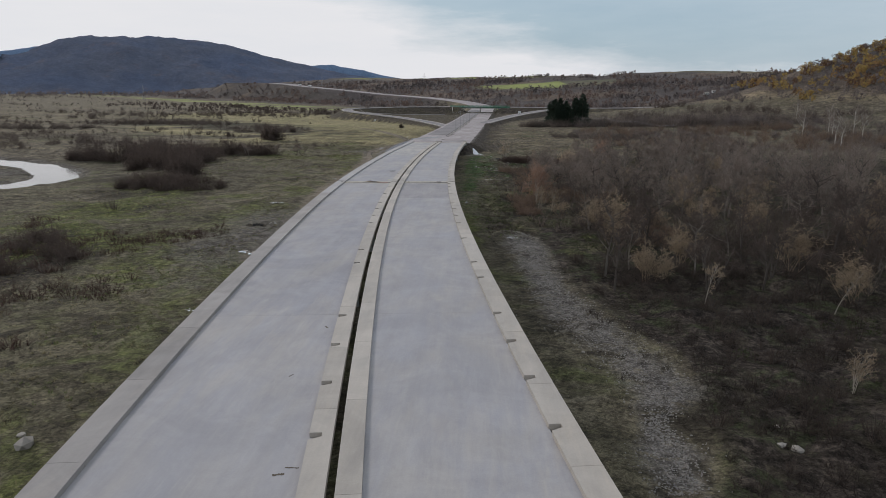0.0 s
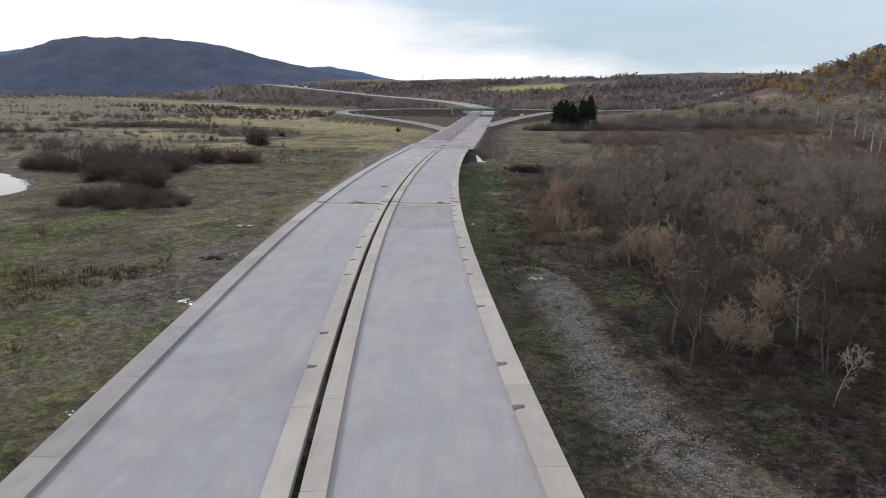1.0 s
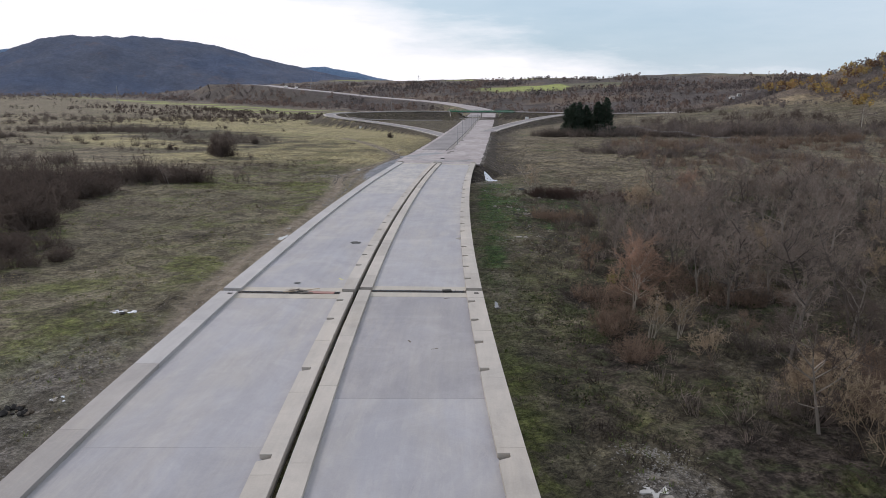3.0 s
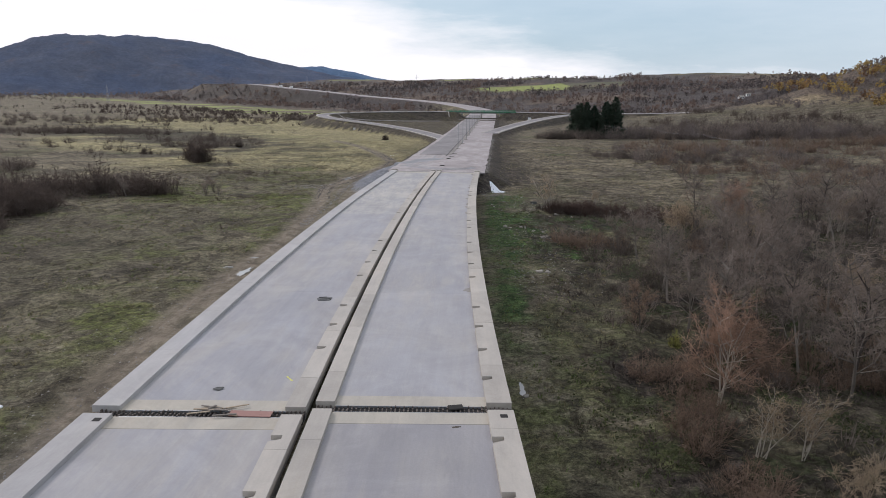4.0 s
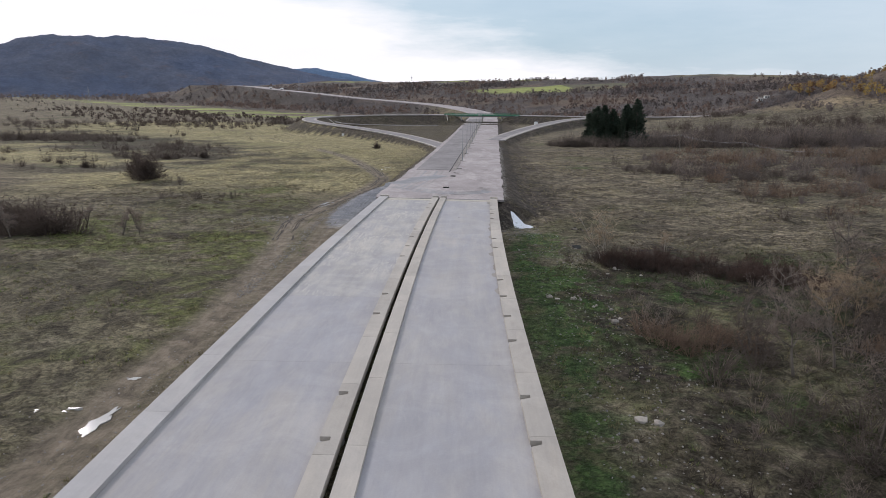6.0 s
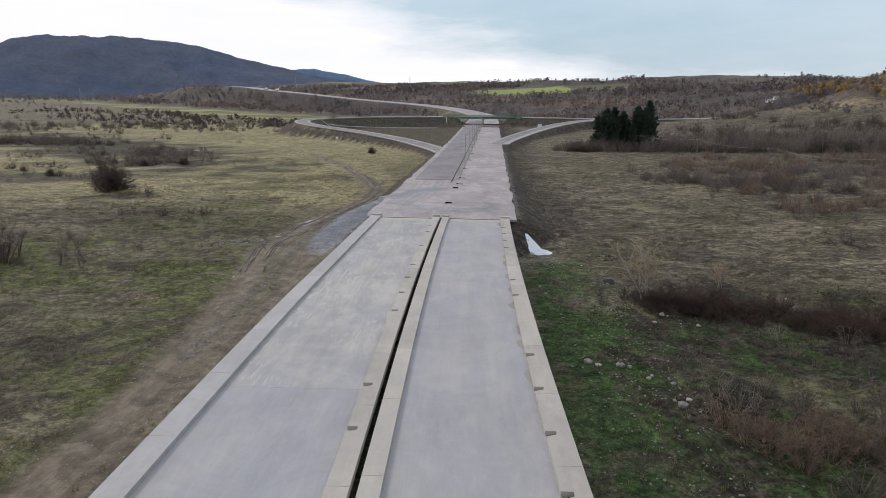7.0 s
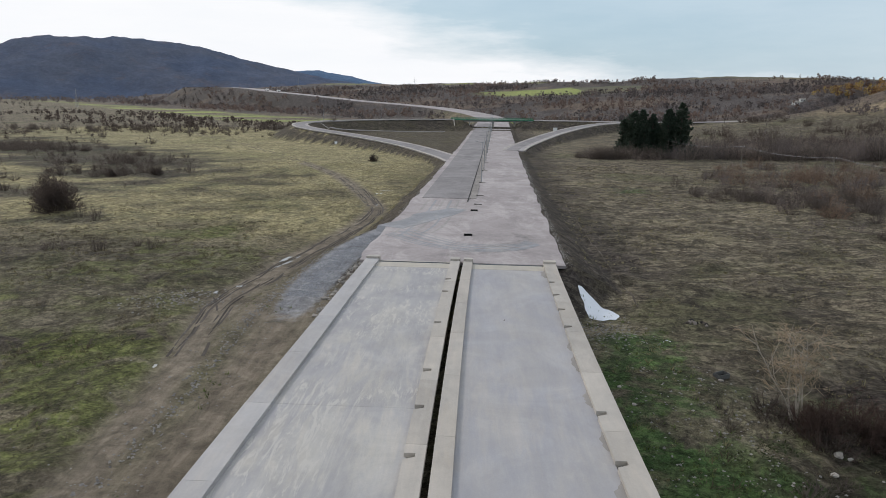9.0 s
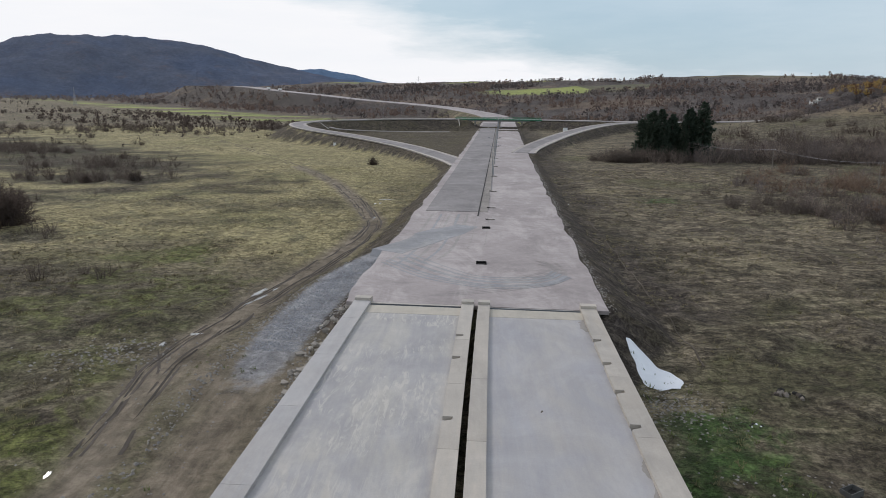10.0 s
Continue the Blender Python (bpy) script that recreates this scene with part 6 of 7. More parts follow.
# brown bushes in front of the pines
tall_bush = [dome_bush(380 + k, 3.0, 4.4, 36, 4, 0.030) for k in range(4)]
spots = []
for _ in range(46):
    x = rnd.uniform(25, 60)
    spots.append((x, 449 + rnd.uniform(0, 9) + (4 if x < 32 else 0), rnd.uniform(0, 6.28), rnd.uniform(1.7, 2.5) * (0.6 if x < 30 else 1), rnd.randrange(4)))
merged("hedge", tall_bush, spots, M_SCRUBTWIG, "brown leafless bushes in front of the pines", "hedge")
spots = []
for _ in range(300):
    x = rnd.uniform(62, 215)
    y = 446 + rnd.uniform(0, 34) - (x - 70) * 0.16
    spots.append((x, y, rnd.uniform(0, 6.28), rnd.uniform(1.7, 3.0) * (0.75 if y < 440 else 1) * (1 + 0.4 * float(fbm(np.array(x / 14), np.array(y / 14), 2))), rnd.randrange(4)))
for k, (mat, what) in enumerate(((M_TWIG, "grey-brown"), (M_HILLWOOD, "grey"), (M_SCRUBTWIG, "dark brown"))):
    merged("bare_wood", tall_bush, spots[k::3], mat, what + " leafless trees and bushes behind the power line", "wood")

# hedges and thickets round the pines and along the power line
spots = []
for _ in range(600):
    x, y = rnd.uniform(24, 200), rnd.uniform(425, 520)
    n_ = float(fbm(np.array(x / 18), np.array(y / 18), 3))
    if x < 84 and not (446 + 8 * n_ < y < 470 and x > 30):
        continue
    if x >= 84 and y < 446 + 8 * n_ - (x - 84) * 0.12:
        continue
    spots.append((x, y, rnd.uniform(0, 6.28), rnd.uniform(1.2, 2.4), rnd.randrange(4)))
merged("hedge", thicket, spots, M_TWIG, "brown leafless hedge and thicket behind the field", "hedge")
spots = []
for _ in range(820):
    x, y = rnd.uniform(30, 250), rnd.uniform(248, 425)
    n_ = float(fbm(np.array(x / 22 + 2), np.array(y / 22), 3))
    if n_ > 0.25 - (x - 40) / 200 and x > 34 + (y - 255) * 0.16:
        spots.append((x, y, rnd.uniform(0, 6.28), rnd.uniform(1.1, 2.6), rnd.randrange(5)))
for _ in range(120):
    spots.append((rnd.uniform(48, 120), rnd.uniform(285, 395), rnd.uniform(0, 6.28), rnd.uniform(1.2, 2.3), rnd.randrange(5)))
spots_thick = []
for _ in range(70):
    x = rnd.uniform(38, 84)
    spots_thick.append((x, 352 - (x - 38) * 0.9 + rnd.gauss(0, 7) + (14 if x > 60 else 0), rnd.uniform(0, 6.28), rnd.uniform(0.7, 1.35), rnd.randrange(4)))
merged("field_scrub", wood_bush, spots_thick, M_SCRUBTWIG, "dark leafless bushes spreading into the field", "undergrowth")
merged("field_scrub", wood_bush, brush_spots(520, 55, 190, 268, 420, lambda x, y, o: fbm(x / 16 + 8, y / 9, 3) > 0.32 - (x - 55) / 400, 0.9, 2.1, 4, 47), M_RUSTBRUSH, "rust-brown leafless bushes standing over the rough field", "undergrowth")
far_bush = [dome_bush(360 + k, 1.9, 2.8, 26, 4, 0.036) for k in range(5)]
for k, (mat, what) in enumerate(((M_TWIG, "grey-brown"), (M_SCRUBTWIG, "dark"), (M_HILLWOOD, "brown"))):
    merged("field_scrub", far_bush, spots[k::3], mat, what + " scrub spreading over the rough field", "undergrowth")


merged("valley_scrub", far_bush, brush_spots(1500, -460, -120, 330, 660, lambda x, y, o: (fbm(x / 60 + 4, y / 14 + 2, 3) > 0.22) & (near_line(x, y, LOOP)[0] > 14), 1.0, 2.3, 5, 48), M_DARKSCRUB, "dark leafless bushes in rows over the far meadow", "undergrowth")


# far woods on the hills: each tree a small uneven clump of leaf-sized faces
def clump(seed, n=24, lo=0.10, hi=0.19):
    """A far tree of unit height: a loose crown of small faces on a short stem, with an uneven outline."""
    rng = random.Random(seed)
    V, F = [], []
    wide, lift = rng.uniform(0.30, 0.46), rng.uniform(0.50, 0.60)
    bumps = [(rng.uniform(0, 6.283), rng.uniform(-0.4, 0.8)) for _ in range(3)]
    for k in range(n):
        a, c = rng.uniform(0, 6.283), rng.uniform(-0.9, 1.0)
        s = math.sqrt(1 - c * c)
        grow = rng.uniform(0.6, 1.0) * (0.85 + 0.2 * max(math.cos(a - b0) + z0 * c for b0, z0 in bumps))
        p = Vector((math.cos(a) * s * wide * grow, math.sin(a) * s * wide * grow, lift + c * 0.42 * grow))
        u = rand_dir(rng, Vector((0, 0, 1)), 0.8) * rng.uniform(lo, hi)
        w = rand_dir(rng, u.orthogonal().normalized(), 0.4) * rng.uniform(lo, hi) * 0.7
        i = len(V)
        V += [p - u, p + w, p + u * 0.9, p - w * 0.8]
        F += [(i, i + 1, i + 2, i + 3)]
    return V, F


clumps = [clump(k) for k in range(6)]
far_clumps = [clump(20 + k, 11, 0.16, 0.28) for k in range(6)]


def hill_spots(n, x0, x1, y0, y1, keep, lo, hi):
    out = []
    xs_ = np.random.RandomState(int(n + x1)).rand(n, 2)
    for a, b_ in xs_:
        x, y = x0 + a * (x1 - x0), y0 + b_ * (y1 - y0)
        if keep(x, y):
            out.append((x, y, rnd.uniform(0, 6.28), rnd.uniform(lo, hi), rnd.randrange(5)))
    return out


def crest_noise(x, y, s, o=0.0):
    return float(fbm(np.array(x / s + o), np.array(y / s), 3))


def road_clear(x, y, line, r):
    return min((p.x - x) ** 2 + (p.y - y) ** 2 for p in line) > r * r


autumn = hill_spots(3900, 190, 560, 430, 820, lambda x, y: float(ground_z(x, y)) > 20 + 7 * crest_noise(x, y, 40) and crest_noise(x, y, 22, 5) > -0.3 and x > 218 + 0.18 * (y - 430), 4.2, 7.8)
for k, (mat, what) in enumerate(((M_ORANGE, "orange"), (M_RUSSET, "russet brown"), (M_AMBER, "golden"), (M_AMBER, "amber yellow"))):
    merged("hill_wood", clumps, autumn[k::4], mat, "autumn wood with " + what + " leaves on the hillside", "wood")
merged("hill_wood", clumps, hill_spots(2000, 170, 560, 430, 830, lambda x, y: float(ground_z(x, y)) > 13 + 7 * crest_noise(x, y, 30) and crest_noise(x, y, 22, 5) < 0.1, 3.0, 6.5), M_HILLWOOD, "bare brown trees mixed into the autumn wood", "wood")


def bare_keep(x, y):
    d = (x - 120) * 0.724 + (y - 720) * 0.69
    return d > (-50 if x > -90 else -112) and crest_noise(x, y, 60) > -0.25 and not (math.hypot((x - 125) / 125, (y - 1235) / 100) < 1) and road_clear(x, y, MOTORWAY, 20) and d < 600 + 120 * crest_noise(x, y, 90, 4)


far_wood = hill_spots(15600, -620, 900, 690, 1700, bare_keep, 3.2, 7.5)
for mat, what, keep_tone in ((M_HILLWOOD, "brown", lambda t: -0.12 < t < 0.3), (M_DARKWOOD, "dark grey", lambda t: t >= 0.3), (M_RUSTWOOD, "rust-tinged", lambda t: t <= -0.12)):
    merged("hill_wood", far_clumps, [q for q in far_wood if keep_tone(crest_noise(q[0], q[1], 45, 9) + 0.25 * math.sin(q[2] * 7))], mat, "bare " + what + " wood on the distant hillside", "wood")
merged("valley_scrub", far_clumps, hill_spots(5000, -1000, -60, 690, 1500, lambda x, y: crest_noise(x / 3.5, y, 30) > 0.42 and not -230 < (x - 120) * 0.724 + (y - 720) * 0.69 < -65 and (x - 120) * 0.724 + (y - 720) * 0.69 < -10 and road_clear(x, y, LOOP, 14), 1.5, 3.8), M_SCRUBTWIG, "dark hedges and bushes on the valley floor", "undergrowth")
merged("valley_scrub", far_clumps, hill_spots(500, -420, -150, 230, 640, lambda x, y: crest_noise(x / 2, y, 26, 3) > 0.2, 0.8, 2.4), M_SCRUBTWIG, "dark bushes scattered over the meadow", "undergrowth")
merged("hedge", far_bush, hill_spots(800, 84, 330, 452, 690, lambda x, y: crest_noise(x, y, 30, 7) > -0.1 and not (x > 190 and y < 640 and 8 < float(ground_z(x, y)) < 17) and 0 < float(ground_z(x, y)) + 6 < 14 and road_clear(x, y, OVER, 12), 2.0, 4.0), M_DARKSCRUB, "bare dark brown trees below the hill", "wood")


merged("valley_scrub", far_clumps, hill_spots(2600, -480, -120, 600, 880, lambda x, y: -338 + 30 * crest_noise(x, y, 25, 4) < (x - 120) * 0.724 + (y - 720) * 0.69 < -226 and crest_noise(x, y, 24, 1) > 0.05 and road_clear(x, y, LOOP, 14), 1.8, 5.0), M_DARKSCRUB, "dark belt of leafless bushes along the crop's edge", "undergrowth")
foot = hill_spots(1500, -1750, -250, 1380, 1900, lambda x, y: crest_noise(x / 3, y, 70, 2) > -0.1 and 1.35 * (x + 1750) + 2.2 * (y - 1300) > 150 and road_clear(x, y, MOTORWAY, 30), 4.0, 10.0)
merged("valley_scrub", far_clumps, foot, M_HILLWOOD, "brown hedges and copses at the mountain's foot", "wood")


# grass tufts
def tuft(seed, h, n):
    rng = random.Random(seed)
    V, F = [], []
    for k in range(n):
        a = rng.uniform(0, 6.283)
        p = Vector((rng.uniform(-.22, .22), rng.uniform(-.22, .22), -0.03))
        side = Vector((-math.sin(a), math.cos(a), 0)) * 0.045
        tip = p + Vector((math.cos(a) * h * 0.6, math.sin(a) * h * 0.6, h * rng.uniform(0.5, 1)))
        i = len(V)
        V += [p - side, p + side, tip]
        F += [(i, i + 1, i + 2)]
    return V, F


tufts = [tuft(90 + k, 0.42, 7) for k in range(5)]


def tuft_spots(n, x0, x1, y0, y1, keep, seed):
    R = np.random.RandomState(seed)
    x, y = x0 + R.rand(n) * (x1 - x0), y0 + R.rand(n) * (y1 - y0)
    off = x - axis_x(y)
    n_ = fbm(x / 7, y / 7, 3)
    ok = keep(x, y, off, n_)
    return [(a, b_, R.rand() * 6.28, 0.35 + R.rand() * 0.65, R.randint(5)) for a, b_ in zip(x[ok], y[ok])]


dt_far = lambda x, y: near_line(x, y, TRACK)[0] > 2.6
merged("dry_grass", tufts, tuft_spots(34000, -95, 60, 20, 420, lambda x, y, o, n_: ((o < -15.5) | (o > 13) & (y > 122)) & (n_ > -0.15) & dt_far(x, y) & (near_line(x, y, MOTORWAY)[0] > 16) & (near_line(x, y, ACCESS)[0] > 5), 5), M_GRASS, "tufts of dry straw-coloured grass", "grass")
merged("green_grass", tufts, tuft_spots(9000, -80, 25, 25, 262, lambda x, y, o, n_: ((o < -18) & (n_ > 0.25) | (o > 13.5) & (o < 22) & (y > 110)) & dt_far(x, y), 6), M_GREENGRASS, "short green grass between the dry tufts", "grass")


# ---------------------------------------------------------------- water
def flat_sheet(name, line, half, z, mat, label, category, kind=""):
    V, F = [], []
    for i, p in enumerate(line):
        a, b_ = line[max(i - 1, 0)], line[min(i + 1, len(line) - 1)]
        t = Vector((b_.x - a.x, b_.y - a.y, 0)).normalized()
        for s in (-half, half):
            V.append(Vector((p.x + t.y * s, p.y - t.x * s, z)))
    for i in range(len(line) - 1):
        F.append((2 * i, 2 * i + 1, 2 * i + 3, 2 * i + 2))
    return tagged(mesh_object(name, V, F, mat), label, category, kind=kind)


flat_sheet("water", RIVER, 8.0, -3.55, M_WATER, "pale river bend reflecting the cloudy sky", "river", "structure")


def puddle(x, y, a, b_, turn, seed, lift=0.02):
    rng = random.Random(seed)
    V, n = [], 26
    z = sum(float(ground_z(x + dx, y + dy)) for dx in (-a, 0, a) for dy in (-b_, 0, b_)) / 9 + lift
    for i in range(n):
        t = 2 * math.pi * i / n
        r = 1 + 0.25 * math.sin(2 * t + rng.random() * 6) + 0.18 * math.sin(5 * t + seed) + rng.uniform(-.12, .12)
        u, v = a * r * math.cos(t), b_ * r * math.sin(t)
        V.append((x + u * math.cos(turn) - v * math.sin(turn), y + u * math.sin(turn) + v * math.cos(turn), z))
    V += [(p[0], p[1], z - 0.25) for p in V]
    F = [tuple(range(n))] + [(i, n + i, n + (i + 1) % n, (i + 1) % n) for i in range(n)]
    return tagged(mesh_object("puddle", V, F, M_PUDDLE), "shallow puddle in the muddy track, sky paleness in its colour", "puddle", "puddles on the track")


for i, (x, y, a, b_, turn) in enumerate(((-37.7, 184.0, 0.62, 2.1, -0.12), (-41.7, 185.4, 1.35, 0.5, 0.2), (-38.6, 191.5, 0.5, 0.25, 0.4), (-41.1, 280.6, 0.30, 1.5, -0.25), (-40.3, 278.6, 0.20, 1.2, -0.3), (-41.0, 276.4, 0.18, 0.7, -0.3), (-39.4, 282.6, 0.16, 1.0, -0.3), (-44.6, 263.2, 0.30, 0.6, 0.3), (-42.6, 266.0, 0.45, 0.3, 0.3), (-41.9, 241.8, 0.14, 0.4, 0.0), (-2.6, 148.5, 0.25, 1.5, 0.0), (6.0, 111.2, 0.9, 0.5, 0.2), (-34.9, 330.5, 0.2, 1.6, 0.0), (-35.6, 352, 1.6, 0.3, 0.1))):
    puddle(x, y, a, b_, turn, i)


# ---------------------------------------------------------------- wheel ruts
def draped_strip(name, line, off, half, lift, mat, label, category, wobble=0.15, gaps=0.0, seed=0.0):
    """A strip of disturbed ground along a line, laid on the ground; left out where the noise is low."""
    V, F = [], []
    prev = None
    for i, p in enumerate(line):
        a, b_ = line[max(i - 1, 0)], line[min(i + 1, len(line) - 1)]
        t = Vector((b_.x - a.x, b_.y - a.y, 0)).normalized()
        nn = float(fbm(np.array(p.y / 5.0 + seed), np.array(p.x / 5.0 + seed), 3))
        o, h = off + wobble * nn * 2, half * (0.75 + 0.5 * abs(nn)) * min(1.0, max(0.0, (nn - gaps + 1) * 3.5) + 0.02)
        k = len(V)
        for s in (-h, 0, h):
            x, y = p.x + t.y * (o + s), p.y - t.x * (o + s)
            V.append((x, y, float(ground_z(x, y)) + (lift if s else lift * 0.4) - (0.03 if s else 0)))
        if prev is not None and nn > gaps - 1:
            F += [(prev, prev + 1, k + 1, k), (prev + 1, prev + 2, k + 2, k + 1)]
        prev = k
    ob = mesh_object(name, V, [tuple(reversed(f)) for f in F], mat)
    return tagged(ob, label, category, kind="structure")


FINE_TRACK = smooth_line([tuple(p) for p in TRACK[::3]], 1.2)
for k, (o, h, mat) in enumerate(((-1.45, 0.17, M_MUD), (-1.05, 0.10, M_WETMUD), (-0.75, 0.13, M_MUD), (0.70, 0.14, M_MUD), (1.05, 0.12, M_WETMUD), (1.45, 0.15, M_MUD))):
    draped_strip("trim", [p for p in FINE_TRACK if 244 < p.y < 372], o, h, 0.05, mat, "dark muddy wheel rut in the grass", "wheel rut", 0.12, 0.60, 3.0 * k)
BRANCH = smooth_line([(-42.8, 256.5, 0), (-45.0, 261.5, 0), (-46.6, 267, 0), (-46.8, 274, 0), (-44.5, 282, 0)], 1.2)
for k, o in enumerate((-0.8, 0.8)):
    draped_strip("trim", BRANCH, o, 0.13, 0.04, M_MUD, "dark muddy wheel rut in the grass", "wheel rut", 0.15, 0.7, 9.0 + k)
FIELD_TRACK = smooth_line([(-36, 330, 0), (-43, 354, 0), (-53, 381, 0), (-72, 418, 0), (-94, 458, 0), (-133, 523, 0), (-202, 611, 0)], 2.5)
for k, o in enumerate((-0.9, 0.9)):
    draped_strip("trim", FIELD_TRACK, o, 0.28, 0.06, M_SOIL, "faint brown wheel track over the dry field", "wheel rut", 0.2, 0.6, 14.0 + k)


# ---------------------------------------------------------------- rocks and rubble
def rock_mesh(seed, flat=0.6):
    rng = random.Random(seed)
    bm = bmesh.new()
    bmesh.ops.create_icosphere(bm, subdivisions=1, radius=0.5)
    for v in bm.verts:
        v.co *= rng.uniform(0.65, 1.15)
        v.co.z *= flat
    me = bpy.data.meshes.new("rock")
    bm.to_mesh(me)
    bm.free()
    me.materials.append(M_ROCK)
    return me


ROCKS = [rock_mesh(400 + k, 0.45 + 0.1 * k) for k in range(4)]


def rock_at(x, y, size, k, label="pale broken rock lying in the grass", group="scattered rocks"):
    ob = tagged(new("rock", ROCKS[k % 4]), label, "rock", group)
    ob.matrix_basis = Matrix.Translation((x, y, float(ground_z(x, y)) + 0.06 * size)) @ Matrix.Rotation(k * 1.7, 4, "Z") @ Matrix.Diagonal((size, size * 0.8, size, 1))
    return ob


for k, (x, y, s_) in enumerate(((8.5, 228.4, 0.7), (9.9, 230.7, 0.9), (10.4, 230.2, 0.5), (5.2, 208.1, 1.0), (5.9, 208.9, 0.7), (4.8, 209.0, 0.5), (5.5, 211.8, 0.7), (-0.8, 216.2, 0.9), (0.0, 215.6, 0.8), (1.9, 215.4, 1.1), (2.6, 215.0, 0.7), (3.8, 213.0, 0.5),
                                (2.3, 185.6, 1.3), (3.4, 185.0, 1.0), (1.2, 182.4, 0.6), (-2.4, 147.3, 0.6), (6.6, 110.4, 0.8), (8.1, 105.1, 0.6), (12.5, 226.5, 0.6), (4.2, 213.5, 0.45), (6.3, 242.5, 0.6), (-2.6, 240.5, 0.5), (-2.2, 237.0, 0.5),
                                (-31.9, 41.6, 1.6), (-33.2, 43.0, 0.8), (13.5, 57.5, 0.6), (22.1, 44.8, 0.8), (22.9, 44.2, 1.0), (23.1, 47.9, 0.6), (10.5, 62.0, 0.5))):
    rock_at(x, y, s_, k)
rub = random.Random(77)
for k in range(70):                                     # the stone bank beside the abutment
    t = rub.random()
    x, y = -29.2 - 1.3 * t + rub.gauss(0, 0.7), 268.5 - 13.5 * t + rub.gauss(0, 0.8)
    rock_at(x, y, rub.uniform(0.35, 1.1), k, "pale quarry stone tipped beside the abutment", "stone bank at the abutment")


def scatter_stones(name, n, seed, spot, lo, hi, label, mat=None):
    """Small stones as one mesh."""
    rng = random.Random(seed)
    V, F = [], []
    for _ in range(n):
        x, y = spot(rng)
        s = rng.uniform(lo, hi)
        z = float(ground_z(x, y))
        k = len(V)
        V += [(x + s * rng.uniform(.6, 1.2), y, z), (x, y + s * rng.uniform(.6, 1.2), z), (x - s * rng.uniform(.6, 1.2), y, z), (x, y - s * rng.uniform(.6, 1.2), z), (x + rng.uniform(-.3, .3) * s, y + rng.uniform(-.3, .3) * s, z + s * rng.uniform(.5, .9))]
        F += [(k, k + 1, k + 4), (k + 1, k + 2, k + 4), (k + 2, k + 3, k + 4), (k + 3, k, k + 4)]
    return tagged(mesh_object(name, V, F, mat or M_STONES), label, "gravel", kind="stuff")


scatter_stones("gravel", 7000, 3, lambda r: (float(np.interp(yy := r.uniform(38, 117), PATCH_Y, PATCH_X)) + r.gauss(0, 0.55) * float(np.interp(yy, PATCH_Y, PATCH_HALF)), yy), 0.03, 0.12, "loose grey river stones on the bare patch")
scatter_stones("gravel", 1500, 4, lambda r: (-34 - abs(r.gauss(0, 5)), r.uniform(90, 262)), 0.04, 0.13, "loose stones along the dirt track")
scatter_stones("gravel", 900, 5, lambda r: (r.gauss(3, 4), r.uniform(175, 245)), 0.05, 0.16, "pale stones scattered in the grass")
scatter_stones("gravel", 1300, 6, lambda r: ((p := ACCESS[r.randrange(3, len(ACCESS))]).x + r.choice((-1, 1)) * (2.9 + abs(r.gauss(0, 0.7))), p.y + r.uniform(-1, 1)), 0.06, 0.2, "crushed stone along the gravel road's edges")
scatter_stones("gravel", 260, 14, lambda r: (r.gauss(-47.5, 3.0), r.gauss(260, 2.5)), 0.06, 0.2, "pale stones scattered beside the track")
scatter_stones("gravel", 5200, 15, lambda r: ((p := ACCESS[r.randrange(3, 18)]).x + r.gauss(0, 1.5), p.y + r.uniform(-1, 1)), 0.04, 0.13, "crushed blue-grey stone of the access road", M_BLUESTONE)
scatter_stones("gravel", 500, 8, lambda r: (r.gauss(-1.5, 2.2), r.gauss(254, 2.2)), 0.05, 0.14, "pale stones scattered in the grass")


# ---------------------------------------------------------------- plastic sheet and rubbish
def plastic_sheet(x, y, length, width, turn, seed, label, name="plastic_sheet", mat=None, lift=0.07):
    n, m_ = 26, 12
    V, F = [], []
    for i in range(n + 1):
        u = i / n
        w = width * float(np.interp(u, (0, 0.15, 0.4, 0.65, 0.88, 1), (0.16, 0.50, 0.95, 1.12, 1.02, 0.62))) * (1 + 0.07 * math.sin(9 * u + seed) + 0.06 * math.sin(23 * u + 2 * seed))
        for j in range(m_ + 1):
            v = (j / m_ - 0.5)
            a, b_ = (u - 0.5) * length, v * w + 0.15 * width * math.sin(math.pi * u)
            px, py = x + a * math.cos(turn) - b_ * math.sin(turn), y + a * math.sin(turn) + b_ * math.cos(turn)
            wr = 0.07 * float(fbm(np.array(px * 2.2), np.array(py * 2.2), 3))
            edge = 1 - (2 * abs(v)) ** 4
            V.append((px, py, float(ground_z(px, py)) + 0.03 + (lift + wr) * edge))
    for i in range(n):
        for j in range(m_):
            k = i * (m_ + 1) + j
            F.append((k, k + m_ + 1, k + m_ + 2, k + 1))
    ob = mesh_object(name, V, F, mat or M_SHEET, None, True)
    return tagged(ob, label, "plastic sheet")


plastic_sheet(-1.25, 260.2, 6.9, 3.0, math.atan2(-6.7, 2.1), 1.0, "crumpled white plastic sheet lying on the bank")


